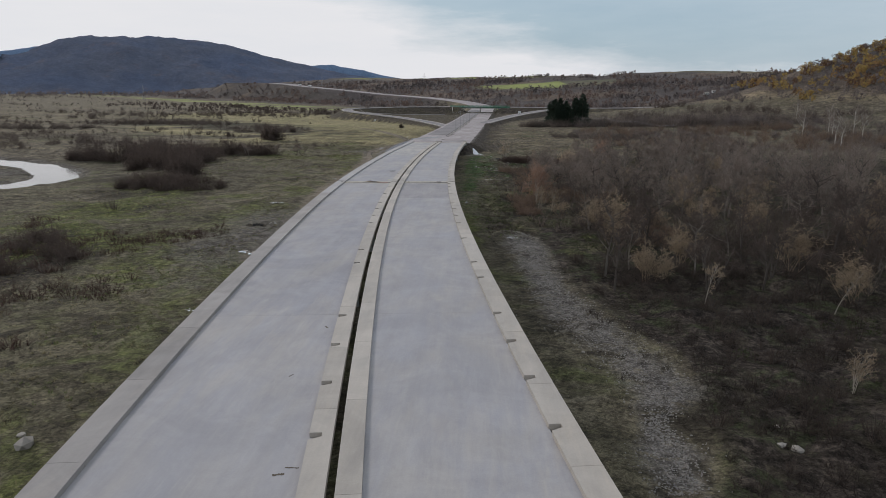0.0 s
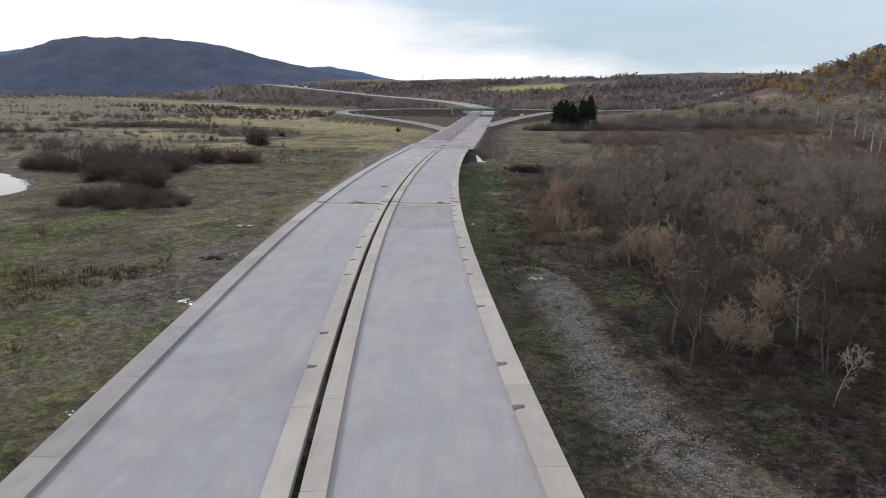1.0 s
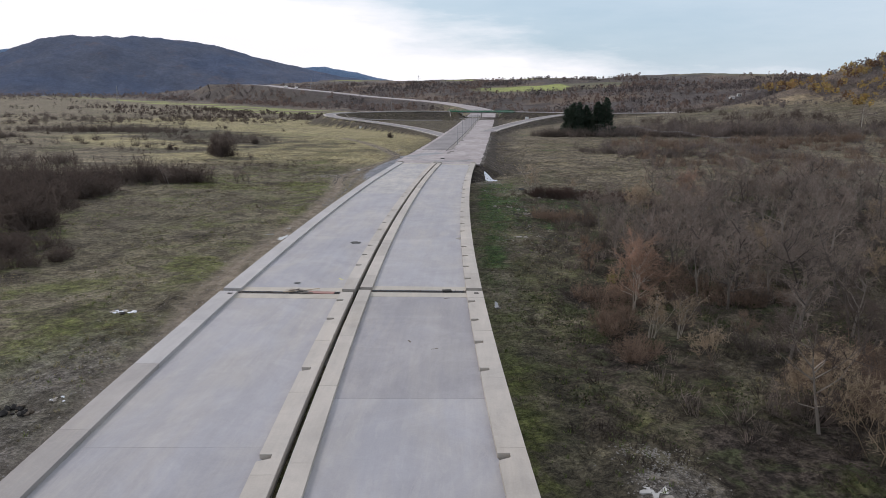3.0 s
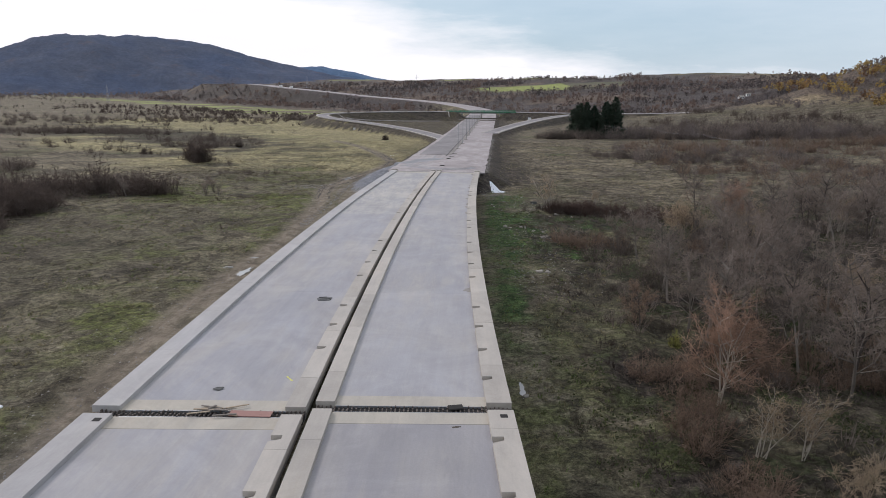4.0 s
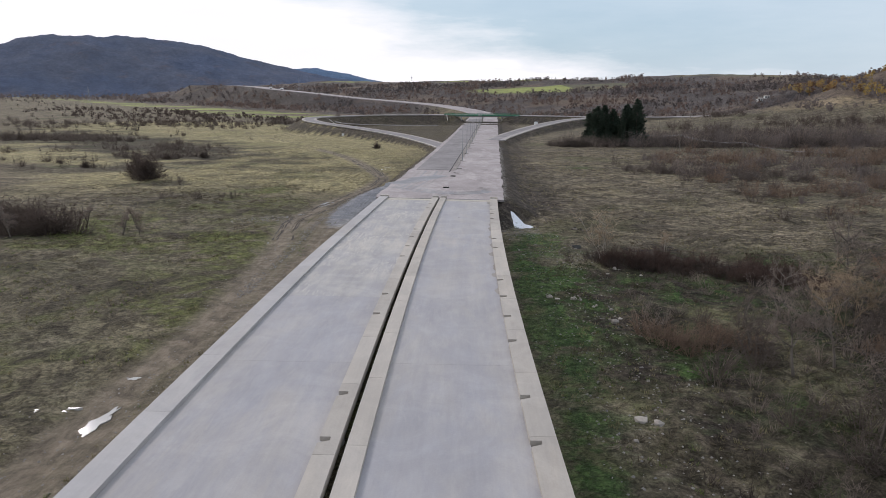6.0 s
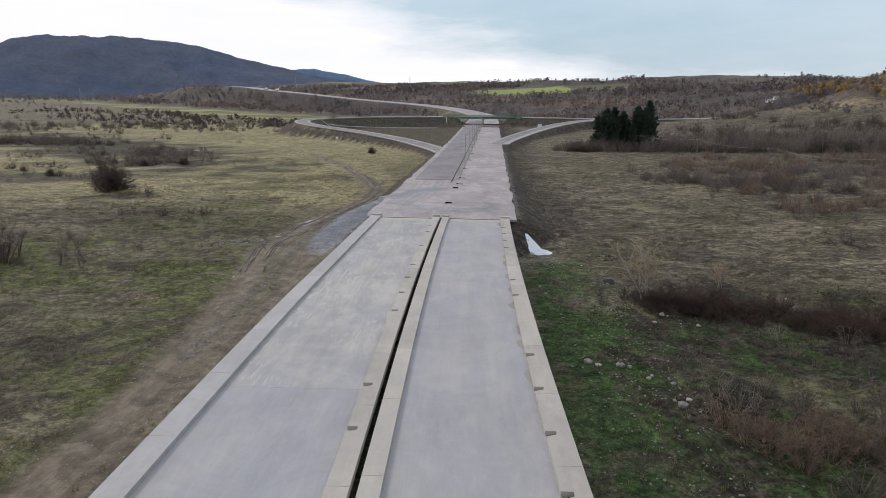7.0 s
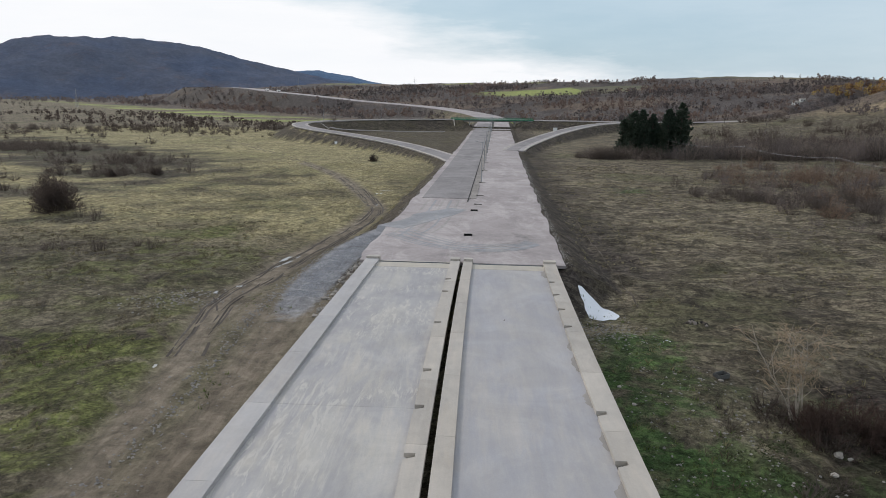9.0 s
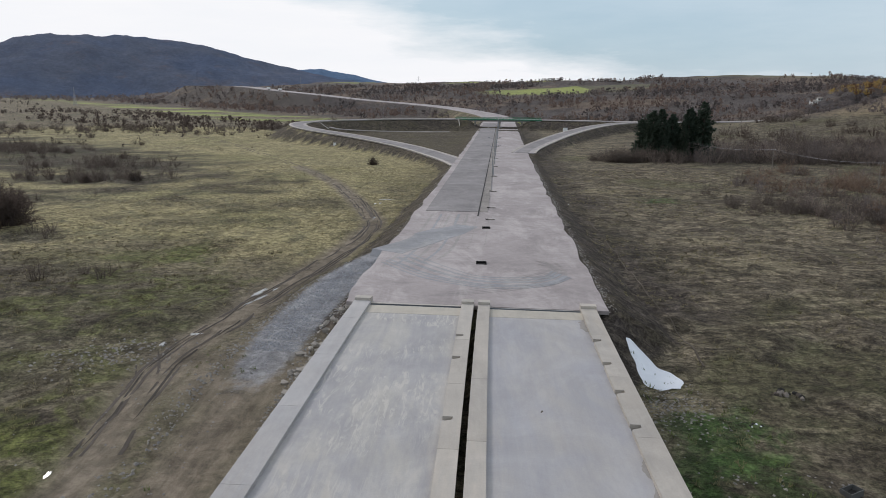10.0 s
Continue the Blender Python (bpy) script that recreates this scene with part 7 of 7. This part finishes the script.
def rubbish_heap(x, y, size, seed, mats, label, n=22, tall=0.35):
    """A low heap of torn bags and broken boards."""
    rng = random.Random(seed)
    heap = tagged(new("rubbish_heap"), label, "rubbish", "dumped rubbish")
    z0 = float(ground_z(x, y))
    heap.location = (x, y, z0)
    for k in range(n):
        r, a = size * math.sqrt(rng.random()), rng.uniform(0, 6.283)
        dx, dy = r * math.cos(a), 0.55 * r * math.sin(a)
        s = size * rng.uniform(0.10, 0.26)
        bm = bmesh.new()
        bmesh.ops.create_icosphere(bm, subdivisions=1, radius=s)
        for v in bm.verts:
            v.co *= rng.uniform(0.6, 1.2)
            v.co.z *= tall
        bmesh.ops.translate(bm, verts=bm.verts, vec=(dx, dy, float(ground_z(x + dx, y + dy)) - z0 + s * 0.15))
        part("rubbish_bag", bm, mats[k % len(mats)], heap)
    return heap


rubbish_heap(-44.2, 142.3, 1.7, 1, (M_SHEET, M_ROCK, M_DARK), "heap of white plastic bags and rubble in the grass")
rubbish_heap(-41.0, 119.5, 1.8, 2, (M_DARK, M_SOIL, M_DARK), "burnt black rubbish heap on the dirt strip", 26, 0.8)
rubbish_heap(-38.3, 121.6, 0.8, 3, (M_SHEET, M_ROCK), "small heap of white plastic rubbish", 9)
rubbish_heap(-35.8, 99.5, 1.9, 4, (M_ROCK, M_SHEET, M_ROCK), "torn white plastic sheeting beside the bridge", 16)
rubbish_heap(-32.6, 71.3, 0.7, 5, (M_SHEET, M_ROCK), "small heap of white plastic rubbish", 8)
rubbish_heap(4.3, 251.5, 0.6, 6, (M_DARK, M_SHEET), "dark scrap with a white rag in the grass", 9)
rubbish_heap(9.0, 256.6, 1.3, 7, (M_DARK, M_BARK), "dark clod of earth and roots in the field", 14, 1.1)
rubbish_heap(-36.5, 347, 1.2, 8, (M_SHEET, M_ROCK), "white plastic scraps at the field's edge", 7)
rubbish_heap(4.6, 349.2, 0.9, 9, (M_SHEET, M_ROCK), "white plastic scraps at the field's edge", 6)


# ---------------------------------------------------------------- on the bridge decks
def on_road(y, off, ob, turn=0.0, dz=0.0):
    p = on_deck(y, off, dz)
    ob.matrix_basis = Matrix.Translation(p) @ Matrix.Rotation(turn, 4, "Z")
    return ob


def plank_stack():
    ob = tagged(new("plank_stack"), "few grey boards lying on the bridge deck", "planks")
    for k, (dx, dy, t, ln) in enumerate(((0, 0, 0.05, 1.0), (0.1, 0.2, -0.04, 0.9), (-0.1, 0.4, 0.10, 1.1), (0.2, 0.6, 0.0, 0.8), (-0.2, 0.8, 0.2, 0.7))):
        part("board", box_bm((ln, 0.16, 0.05), (dx, dy, 0.03), 0.0, t), M_OLDWOOD, ob)
    return ob


on_road(151.8, -3.0, plank_stack(), 0.1)


def joint_boards():
    ob = tagged(new("plank_stack"), "broken boards and a red-brown panel bridging the open joint", "planks")
    brng = random.Random(88)
    part("panel", box_bm((2.3, 0.62, 0.04), (1.2, 0.0, 0.05), 0.0, -0.02), M_REDBOARD, ob, "red-brown formwork panel")
    for k in range(14):
        part("board", box_bm((brng.uniform(0.5, 1.3), 0.10, 0.04), (brng.uniform(-1.6, 0.3), brng.uniform(-0.35, 0.75), 0.05 + 0.012 * k), 0.0, brng.uniform(-0.5, 0.9)), (M_BOARD, M_WOODPOLE)[k % 2], ob)
    return ob


on_road(130.2, -4.3, joint_boards(), 0.02)


def flat_scrap(y, off, size, turn, seed):
    rng = random.Random(seed)
    bm = bmesh.new()
    ring = [bm.verts.new((size * rng.uniform(0.6, 1.1) * math.cos(a), size * 0.6 * rng.uniform(0.6, 1.1) * math.sin(a), 0.03 + rng.uniform(0, 0.04))) for a in np.linspace(0, 5.6, 8)]
    top = bm.faces.new(ring)
    bmesh.ops.solidify(bm, geom=[top], thickness=0.025)
    me = bpy.data.meshes.new("scrap")
    bm.to_mesh(me)
    bm.free()
    me.materials.append(M_OLDWOOD)
    return on_road(y, off, tagged(new("scrap", me), "flat grey scrap of sacking lying on the bridge deck", "scrap"), turn)


flat_scrap(133.4, -5.9, 0.38, 0.3, 5)


def folded_sheet():
    bm = box_bm((0.85, 0.55, 0.10), (0, 0, 0.05), 0.04, 0.2)
    me = bpy.data.meshes.new("folded_sheet")
    bm.to_mesh(me)
    bm.free()
    me.materials.append(M_DARK)
    return tagged(new("folded_sheet", me), "folded dark rubber sheet lying over the joint", "rubber sheet")


on_road(131.1, 8.0, folded_sheet(), 0.0, 0.02)


def open_crate(x, y, turn):
    ob = tagged(new("crate"), "weathered grey open wooden crate in the grass", "crate")
    ob.matrix_basis = Matrix.Translation((x, y, float(ground_z(x, y)) - 0.05)) @ Matrix.Rotation(turn, 4, "Z") @ Matrix.Diagonal((0.7, 0.7, 0.7, 1))
    for dx, dy, sx, sy in ((0, 0.5, 1.7, 0.06), (0, -0.5, 1.7, 0.06), (0.82, 0, 0.06, 0.94), (-0.82, 0, 0.06, 0.94)):
        part("side_panel", box_bm((sx, sy, 0.6), (dx, dy, 0.3)), M_OLDWOOD, ob)
    part("bottom", box_bm((1.6, 0.94, 0.05), (0, 0, 0.10)), M_DARK, ob)
    return ob


open_crate(6.6, 243.2, 0.5)


def streak(y, off, length, width, turn, mat, label, name, category, seed):
    rng = random.Random(seed)
    n = 10
    V = []
    for s in (-1, 1):
        for i in range(n):
            u = (i / (n - 1) - 0.5) * length
            V.append((u, s * width * 0.5 * rng.uniform(0.4, 1.1), 0.004))
    V += [(a, b_, -0.01) for a, b_, _ in V]
    F = [(i, i + 1, n + i + 1, n + i) for i in range(n - 1)]
    ob = mesh_object(name, V[:2 * n], F, mat)
    tagged(ob, label, category)
    return on_road(y, off, ob, turn, 0.002)


streak(135.0, -2.05, 0.9, 0.13, -0.9, M_YELLOW, "yellow paint mark sprayed on the concrete", "paint_mark", "paint mark", 1)
for k, (y, o, ln, w, t) in enumerate(((44.2, -2.0, 0.5, 0.14, 2.2), (35.8, -3.2, 0.35, 0.1, 1.0), (25.3, -2.3, 0.5, 0.2, 0.3), (25.8, -1.8, 0.6, 0.12, 0.0), (118.0, 5.2, 0.5, 0.15, 2.0), (116.5, 7.0, 0.5, 0.12, 0.4), (244.0, 4.6, 0.3, 0.14, 1.2), (128.9, 8.0, 0.5, 0.2, 0.2))):
    streak(y, o, ln, w, t, M_SOIL, "small dark dirt stain on the concrete", "dirt_mark", "dirt mark", 10 + k)


def mortar_patch(y, off, ln, w, seed, side=1):
    """Spilled mortar feathering out from the kerb's foot."""
    rng = random.Random(seed)
    n = 12
    V, F = [], []
    for i in range(n):
        u = i / (n - 1)
        ww = w * math.sin(math.pi * min(0.98, 0.05 + u)) ** 0.7 * rng.uniform(0.55, 1.1)
        yy = y + (u - 0.5) * ln
        for o, dz in ((off, 0.03), (off - side * ww * 0.6, 0.02), (off - side * ww, 0.004)):
            V.append(on_deck(yy, o, dz))
    for i in range(n - 1):
        for j in range(2):
            k = 3 * i + j
            F.append((k, k + 1, k + 4, k + 3))
    ob = mesh_object("mortar_patch", V, F, M_MORTAR)
    return tagged(ob, "rough spilled mortar along the kerb's foot", "mortar", "mortar spills along the kerb")


for k, (y, ln, w) in enumerate(((155.8, 1.6, 0.7), (201.0, 2.4, 0.45), (207.2, 2.2, 0.55), (210.6, 3.0, 0.35), (217.4, 2.6, 0.6), (222.8, 2.4, 0.4), (228.3, 2.6, 0.5), (234.5, 3.6, 0.4), (237.8, 2.0, 0.3), (261.2, 3.6, 0.8))):
    mortar_patch(y, 9.72 + outer_right(y), ln, w, 600 + k)


# ---------------------------------------------------------------- motorway furniture
def drain_pit(x, y, weeds=True):
    z = float(mw_z(y)) - 0.02
    ob = tagged(new("drain_pit"), "square drain pit, its shaft's darkness a flat black slab", "drain pit", "drain pits in the median")
    ob.location = (x, y, z)
    for dx, dy, sx, sy in ((0, 0.58, 1.24, 0.08), (0, -0.58, 1.24, 0.08), (0.58, 0, 0.08, 1.08), (-0.58, 0, 0.08, 1.08)):
        part("rim", box_bm((sx, sy, 0.12), (dx, dy, 0.06), 0.015), M_DARK, ob)
    # flat black slab painted for the unlit depth of the pit
    part("shaft", box_bm((1.08, 1.08, 0.06), (0, 0, 0.075)), M_SHAFTSHADE, ob)
    return ob


for x, y in ((-15.2, 283.5), (-14.2, 307.2)):
    drain_pit(x, y)
for y in (314.7, 327.8, 351, 380.3, 408.2, 436, 464, 492, 520, 548, 576, 604, 632):
    x = float(axis_x(y)) + 0.5
    z = float(mw_z(y))
    ob = tagged(new("gully"), "transverse concrete gully with weeds beside the median", "gully", "gullies along the median")
    ob.location = (x, y, z + 0.03)
    part("channel", box_bm((1.5, 0.34, 0.10), (0, 0, 0.04), 0.02), M_MEDIAN, ob)
    part("grate", box_bm((0.5, 0.42, 0.06), (-0.6, 0, 0.10), 0.01), M_DARK, ob)


def lamp_column():
    ob = tagged(new("street_lamp"), "tall thin grey lamp column standing in the median", "street lamp", "lamp columns in the median")
    V, F = [], []
    tube(V, F, (0, 0, -0.2), (0, 0, 9.6), 0.10, 0.055, 8)
    mesh_object("column", V, F, M_STEEL, ob)
    part("base_plate", box_bm((0.5, 0.5, 0.12), (0, 0, 0.06), 0.02), M_KERB, ob)
    for s in (-1, 1):
        V, F = [], []
        tube(V, F, (0, 0, 9.55), (s * 1.3, 0, 9.85), 0.035, 0.03, 6)
        arm = mesh_object("arm", V, F, M_STEEL, ob)
        part("luminaire", box_bm((0.55, 0.2, 0.10), (s * 1.5, 0, 9.88), 0.03), M_STEEL, arm)
    return ob


lamp = lamp_column()
for k, y in enumerate(np.arange(352, 650, 32.0)):
    m_ = Matrix.Translation((float(axis_x(y)) + 0.2, y, float(mw_z(y))))
    if k == 0:
        lamp.matrix_basis = m_
    else:
        copy_thing(lamp, m_)
LAMP_OVER = [(60, 667, 3.6), (95, 665, 3.6), (-75, 647, 3.5), (-110, 628, 3.2), (130, 669, 4.0)]
for x, y, z in LAMP_OVER:
    copy_thing(lamp, Matrix.Translation((x, y, z)) @ Matrix.Rotation(1.57, 4, "Z") @ Matrix.Diagonal((0.8, 0.8, 0.8, 1)))

ribbon("trim", [p for p in MW_NEAR if p.y > 322], -1.5, -0.1, M_MEDIAN, 0.12, 0.06, kind="structure", category="median", label="bare median strip of soil and weeds", wobble=0.15)
# dark line beside the median, a solid strip on the road base
ribbon("trim", [p for p in MW_NEAR if 318 < p.y < 690], -1.75, -1.55, M_DARK, 0.1, 0.09, kind="structure", category="median", label="thin dark strip along the median")
ribbon("trim", [Vector((4.1 + 0.018 * (y - 262), y, float(ground_z(4.1 + 0.018 * (y - 262), y)) + 0.06)) for y in np.arange(262, 330, 1.5)], -0.06, 0.06, M_SOIL, 0.3, 0.0, kind="structure", category="drain", label="narrow pale drainage channel at the bank's foot", wobble=0.1)
for line, o in ((LOOP, -4.2), (LOOP, 4.2), (RAMP, -4.3), (RAMP, 4.3)):
    ribbon("trim", line, o - 0.35, o + 0.35, M_KERB, 0.25, 0.16, kind="structure", category="kerb", label="pale concrete edge of the ramp")
ribbon("trim", smooth_line([(-30, 590, -0.9), (-60, 585, -0.9), (-90, 592, -0.6), (-100, 600, 0.2)], 4), -0.8, 0.8, M_CRUSHED, 0.4, 0.35, kind="structure", category="drain", label="pale lined ditch inside the loop")
for line, side, ys_ in ((LOOP, -1, (20, 34, 48)), (OVER, -1, (2, 5))):
    for i in ys_:
        if i + 1 < len(line):
            p = line[i]
            q = line[i + 1]
            t = Vector((q.x - p.x, q.y - p.y, 0)).normalized()
            r = Vector((t.y, -t.x, 0)) * -side
            a, b_ = p + r * 5.2, p + r * 12.0
            V, F = [], []
            a.z, b_.z = float(ground_z(a.x, a.y)) + 0.12, float(ground_z(b_.x, b_.y)) + 0.12
            tube(V, F, a, b_, 0.35, 0.35, 5)
            tagged(mesh_object("chute", V, F, M_KERB), "pale concrete drainage chute down the embankment", "chute", "drainage chutes on the embankments")


def site_box(x, y, size, mat, label, name, turn=0.0):
    ob = tagged(new(name), label, name.replace("_", " "))
    ob.matrix_basis = Matrix.Translation((x, y, float(ground_z(x, y)))) @ Matrix.Rotation(turn, 4, "Z")
    part("body", box_bm(size, (0, 0, size[2] / 2), 0.04), mat, ob)
    part("roof", box_bm((size[0] + 0.15, size[1] + 0.15, 0.08), (0, 0, size[2] + 0.04), 0.01), M_STEEL, ob)
    return ob


site_box(33.0, 577.0, (2.2, 1.6, 1.9), M_WHITEPAINT, "small white switch cabinet beside the ramp", "switch_cabinet")
site_box(-77.5, 503.0, (1.2, 0.5, 1.2), M_WHITEPAINT, "small white box beside the loop ramp", "switch_cabinet")


def house(x, y, w, d, h, turn):
    ob = tagged(new("house"), "small white house with a grey roof under the hill", "house")
    ob.matrix_basis = Matrix.Translation((x, y, float(ground_z(x, y)) - 0.2)) @ Matrix.Rotation(turn, 4, "Z")
    part("wall", box_bm((w, d, h), (0, 0, h / 2)), M_WHITEPAINT, ob)
    V = [(-w / 2 - .4, -d / 2 - .4, h), (w / 2 + .4, -d / 2 - .4, h), (w / 2 + .4, d / 2 + .4, h), (-w / 2 - .4, d / 2 + .4, h), (-w / 2 - .4, 0, h + d * .3), (w / 2 + .4, 0, h + d * .3)]
    mesh_object("roof", V, [(0, 1, 5, 4), (2, 3, 4, 5), (0, 4, 3), (1, 2, 5), (3, 2, 1, 0)], M_ROCK, ob)
    for k in (-1, 1):
        part("window", box_bm((1.0, 0.06, 1.1), (k * w * 0.25, -d / 2 - 0.02, h * 0.55)), M_DARK, ob)
    return ob


house(232, 722, 4.2, 3.4, 2.2, 0.2)
house(246, 742, 3.6, 3.2, 2.1, -0.1)


def truck(x, y, turn):
    ob = tagged(new("truck"), "distant white truck parked on the unfinished motorway", "truck")
    d, z = near_line(np.array([x]), np.array([y]), MOTORWAY)
    ob.matrix_basis = Matrix.Translation((x, y, float(z[0]) + 0.06)) @ Matrix.Rotation(turn, 4, "Z")
    part("box", box_bm((6.2, 2.4, 2.4), (-0.8, 0, 2.0), 0.05), M_WHITEPAINT, ob)
    part("cab", box_bm((1.9, 2.3, 2.0), (3.4, 0, 1.6), 0.2), M_WHITEPAINT, ob)
    for dx in (-2.6, -1.4, 3.2):
        for s in (-1, 1):
            V, F = [], []
            tube(V, F, (dx, s * 0.85, 0.5), (dx, s * 1.15, 0.5), 0.5, 0.5, 12)
            mesh_object("wheel", V, F, M_DARK, ob)
    return ob


truck(-318, 1206, 2.3)
truck(-296, 1188, 2.3)


# ---------------------------------------------------------------- power line and masts
def power_pole(x, y, h, turn):
    ob = tagged(new("power_pole"), "leaning grey power pole with a cross arm at the field's edge", "power pole", "power poles")
    ob.matrix_basis = Matrix.Translation((x, y, float(ground_z(x, y)))) @ Matrix.Rotation(turn, 4, "Z") @ Matrix.Rotation(0.05, 4, "Y")
    V, F = [], []
    tube(V, F, (0, 0, -0.4), (0, 0, h), 0.15, 0.10, 8)
    mesh_object("pole", V, F, M_WOODPOLE, ob)
    arm = part("cross_arm", box_bm((0.10, 1.6, 0.10), (0, 0, h - 0.35), 0.01), M_WOODPOLE, ob)
    for s in (-0.7, 0, 0.7):
        bm = bmesh.new()
        bmesh.ops.create_cone(bm, cap_ends=True, segments=8, radius1=0.06, radius2=0.04, depth=0.18, matrix=Matrix.Translation((0, s, h - 0.2)))
        part("insulator", bm, M_WHITEPAINT, arm)
    return ob


POLES = [(63.5, 461, 6.4), (74.8, 415.8, 7.4), (85.6, 379.2, 7.2), (96.5, 342.6, 7.0)]
for x, y, h in POLES:
    power_pole(x, y, h, 1.86)
for k, dx in enumerate((-0.7, 0.0, 0.7)):
    for (x0, y0, h0), (x1, y1, h1) in zip(POLES[:-1], POLES[1:]):
        V, F = [], []
        a = Vector((x0 + dx, y0, float(ground_z(x0, y0)) + h0 - 0.15))
        b_ = Vector((x1 + dx, y1, float(ground_z(x1, y1)) + h1 - 0.15))
        prev = a
        for i in range(1, 13):
            u = i / 12
            q = a.lerp(b_, u) - Vector((0, 0, 1.1 * 4 * u * (1 - u)))
            tube(V, F, prev, q, 0.015, 0.015, 3)
            prev = q
        tagged(mesh_object("wire", V, F, M_WIRE), "thin sagging power line wire", "wire", "power line wires")
for x, y, h in ((225, 640, 8), (238, 660, 8), (215, 690, 8), (120, 610, 9), (150, 640, 9)):
    power_pole(x, y, h, 0.6)


def lattice_mast(x, y, h):
    ob = tagged(new("lattice_mast"), "thin steel lattice mast far across the valley", "mast", "pylons in the valley")
    z = float(ground_z(x, y))
    ob.location = (x, y, z)
    V, F = [], []
    w = h * 0.07
    for sx, sy in ((-1, -1), (1, -1), (1, 1), (-1, 1)):
        tube(V, F, (sx * w, sy * w, -0.5), (0, 0, h), 0.16, 0.1, 4)
    for k in range(1, 7):
        f = 1 - k / 7.5
        zz = h * k / 7.5
        c = [Vector((sx * w * f, sy * w * f, zz)) for sx, sy in ((-1, -1), (1, -1), (1, 1), (-1, 1))]
        for i in range(4):
            tube(V, F, c[i], c[(i + 1) % 4], 0.08, 0.08, 3)
    mesh_object("frame", V, F, M_STEEL, ob)
    for k, wid in ((0.72, 4.0), (0.85, 3.2)):
        V, F = [], []
        tube(V, F, (-wid, 0, h * k), (wid, 0, h * k), 0.12, 0.12, 4)
        mesh_object("cross_arm", V, F, M_STEEL, ob)
    return ob


for x, y, h in ((-560, 1120, 26), (-360, 1560, 30), (-120, 1480, 24)):
    lattice_mast(x, y, h)


# ---------------------------------------------------------------- tyre marks on the road base
def tyre_mark(points, half, mat, seed, lift):
    line = smooth_line([(x, y, 0) for x, y in points], 0.8)
    V, F = [], []
    for i, p in enumerate(line):
        a, b_ = line[max(i - 1, 0)], line[min(i + 1, len(line) - 1)]
        t = Vector((b_.x - a.x, b_.y - a.y, 0)).normalized()
        h = half * (0.7 + 0.6 * abs(float(fbm(np.array(p.x * 0.9 + seed), np.array(p.y * 0.9), 2))))
        for s in (-h, h):
            V.append((p.x + t.y * s, p.y - t.x * s, float(mw_z(p.y)) - 0.02 + lift))
    for i in range(len(line) - 1):
        F.append((2 * i, 2 * i + 1, 2 * i + 3, 2 * i + 2))
    ob = mesh_object("tyre_mark", V, [tuple(reversed(f)) for f in F], mat)
    return tagged(ob, "curved tyre mark in the loose stone of the road base", "tyre mark", "tyre marks on the road base")


trk = random.Random(9)
for k in range(7):                                      # loose blue stone pushed into arcs by turning lorries
    o = k * 0.9 + trk.uniform(-.3, .3)
    tyre_mark([(-27.0 + 0.5 * o, 283.0 + 0.9 * o), (-21.5 + 0.5 * o, 276.0 + 0.8 * o), (-15.0, 272.5 + 0.8 * o), (-9.0, 273.5 + 0.7 * o), (-5.5 - 0.3 * o, 277.5 + 0.5 * o)], 0.16 + 0.05 * (k % 3), M_GRAVELROAD, 40 + k, 0.016)
for k in range(5):
    x0 = -25.5 + 1.5 * k
    tyre_mark([(x0 - 1.0, 281 + k), (x0 + 0.5, 291), (x0 + 1.6, 304), (x0 + 2.4, 320)], 0.22, (M_TYRE, M_GRAVELROAD)[k % 2], 60 + k, 0.014)
for k in range(9):                                      # turning circles in front of the bridge
    o = k * 0.75 + trk.uniform(-.25, .25)
    tyre_mark([(-20 + 0.9 * o + trk.uniform(-1, 1), 269.0 + 0.7 * o), (-14.5 + 0.4 * o, 270.8 + 1.0 * o), (-9, 274 + 0.9 * o), (-5.8 - 0.2 * o, 279 + 0.6 * o), (-6.5 - 0.5 * o, 285 + trk.uniform(-2, 2))], 0.045, M_TYRE, k * 1.3, 0.012)
for k in range(6):                                      # lanes straight up the carriageway
    x0 = -24 + k * 1.9 + trk.uniform(-.3, .3)
    tyre_mark([(x0 - 3, 283 + 2 * k), (x0 - 0.5, 292), (x0 + 0.4, 305), (x0 + 1.0, 319)], 0.05, M_TYRE, 20 + k, 0.012)
scatter_stones("gravel", 2200, 12, lambda r: ((yy := r.uniform(266, 420)) * 0 + float(axis_x(yy)) + r.choice((-1, 1)) * (12.3 + abs(r.gauss(0, 0.45))), yy), 0.04, 0.14, "crushed stone along the motorway's ragged edges")
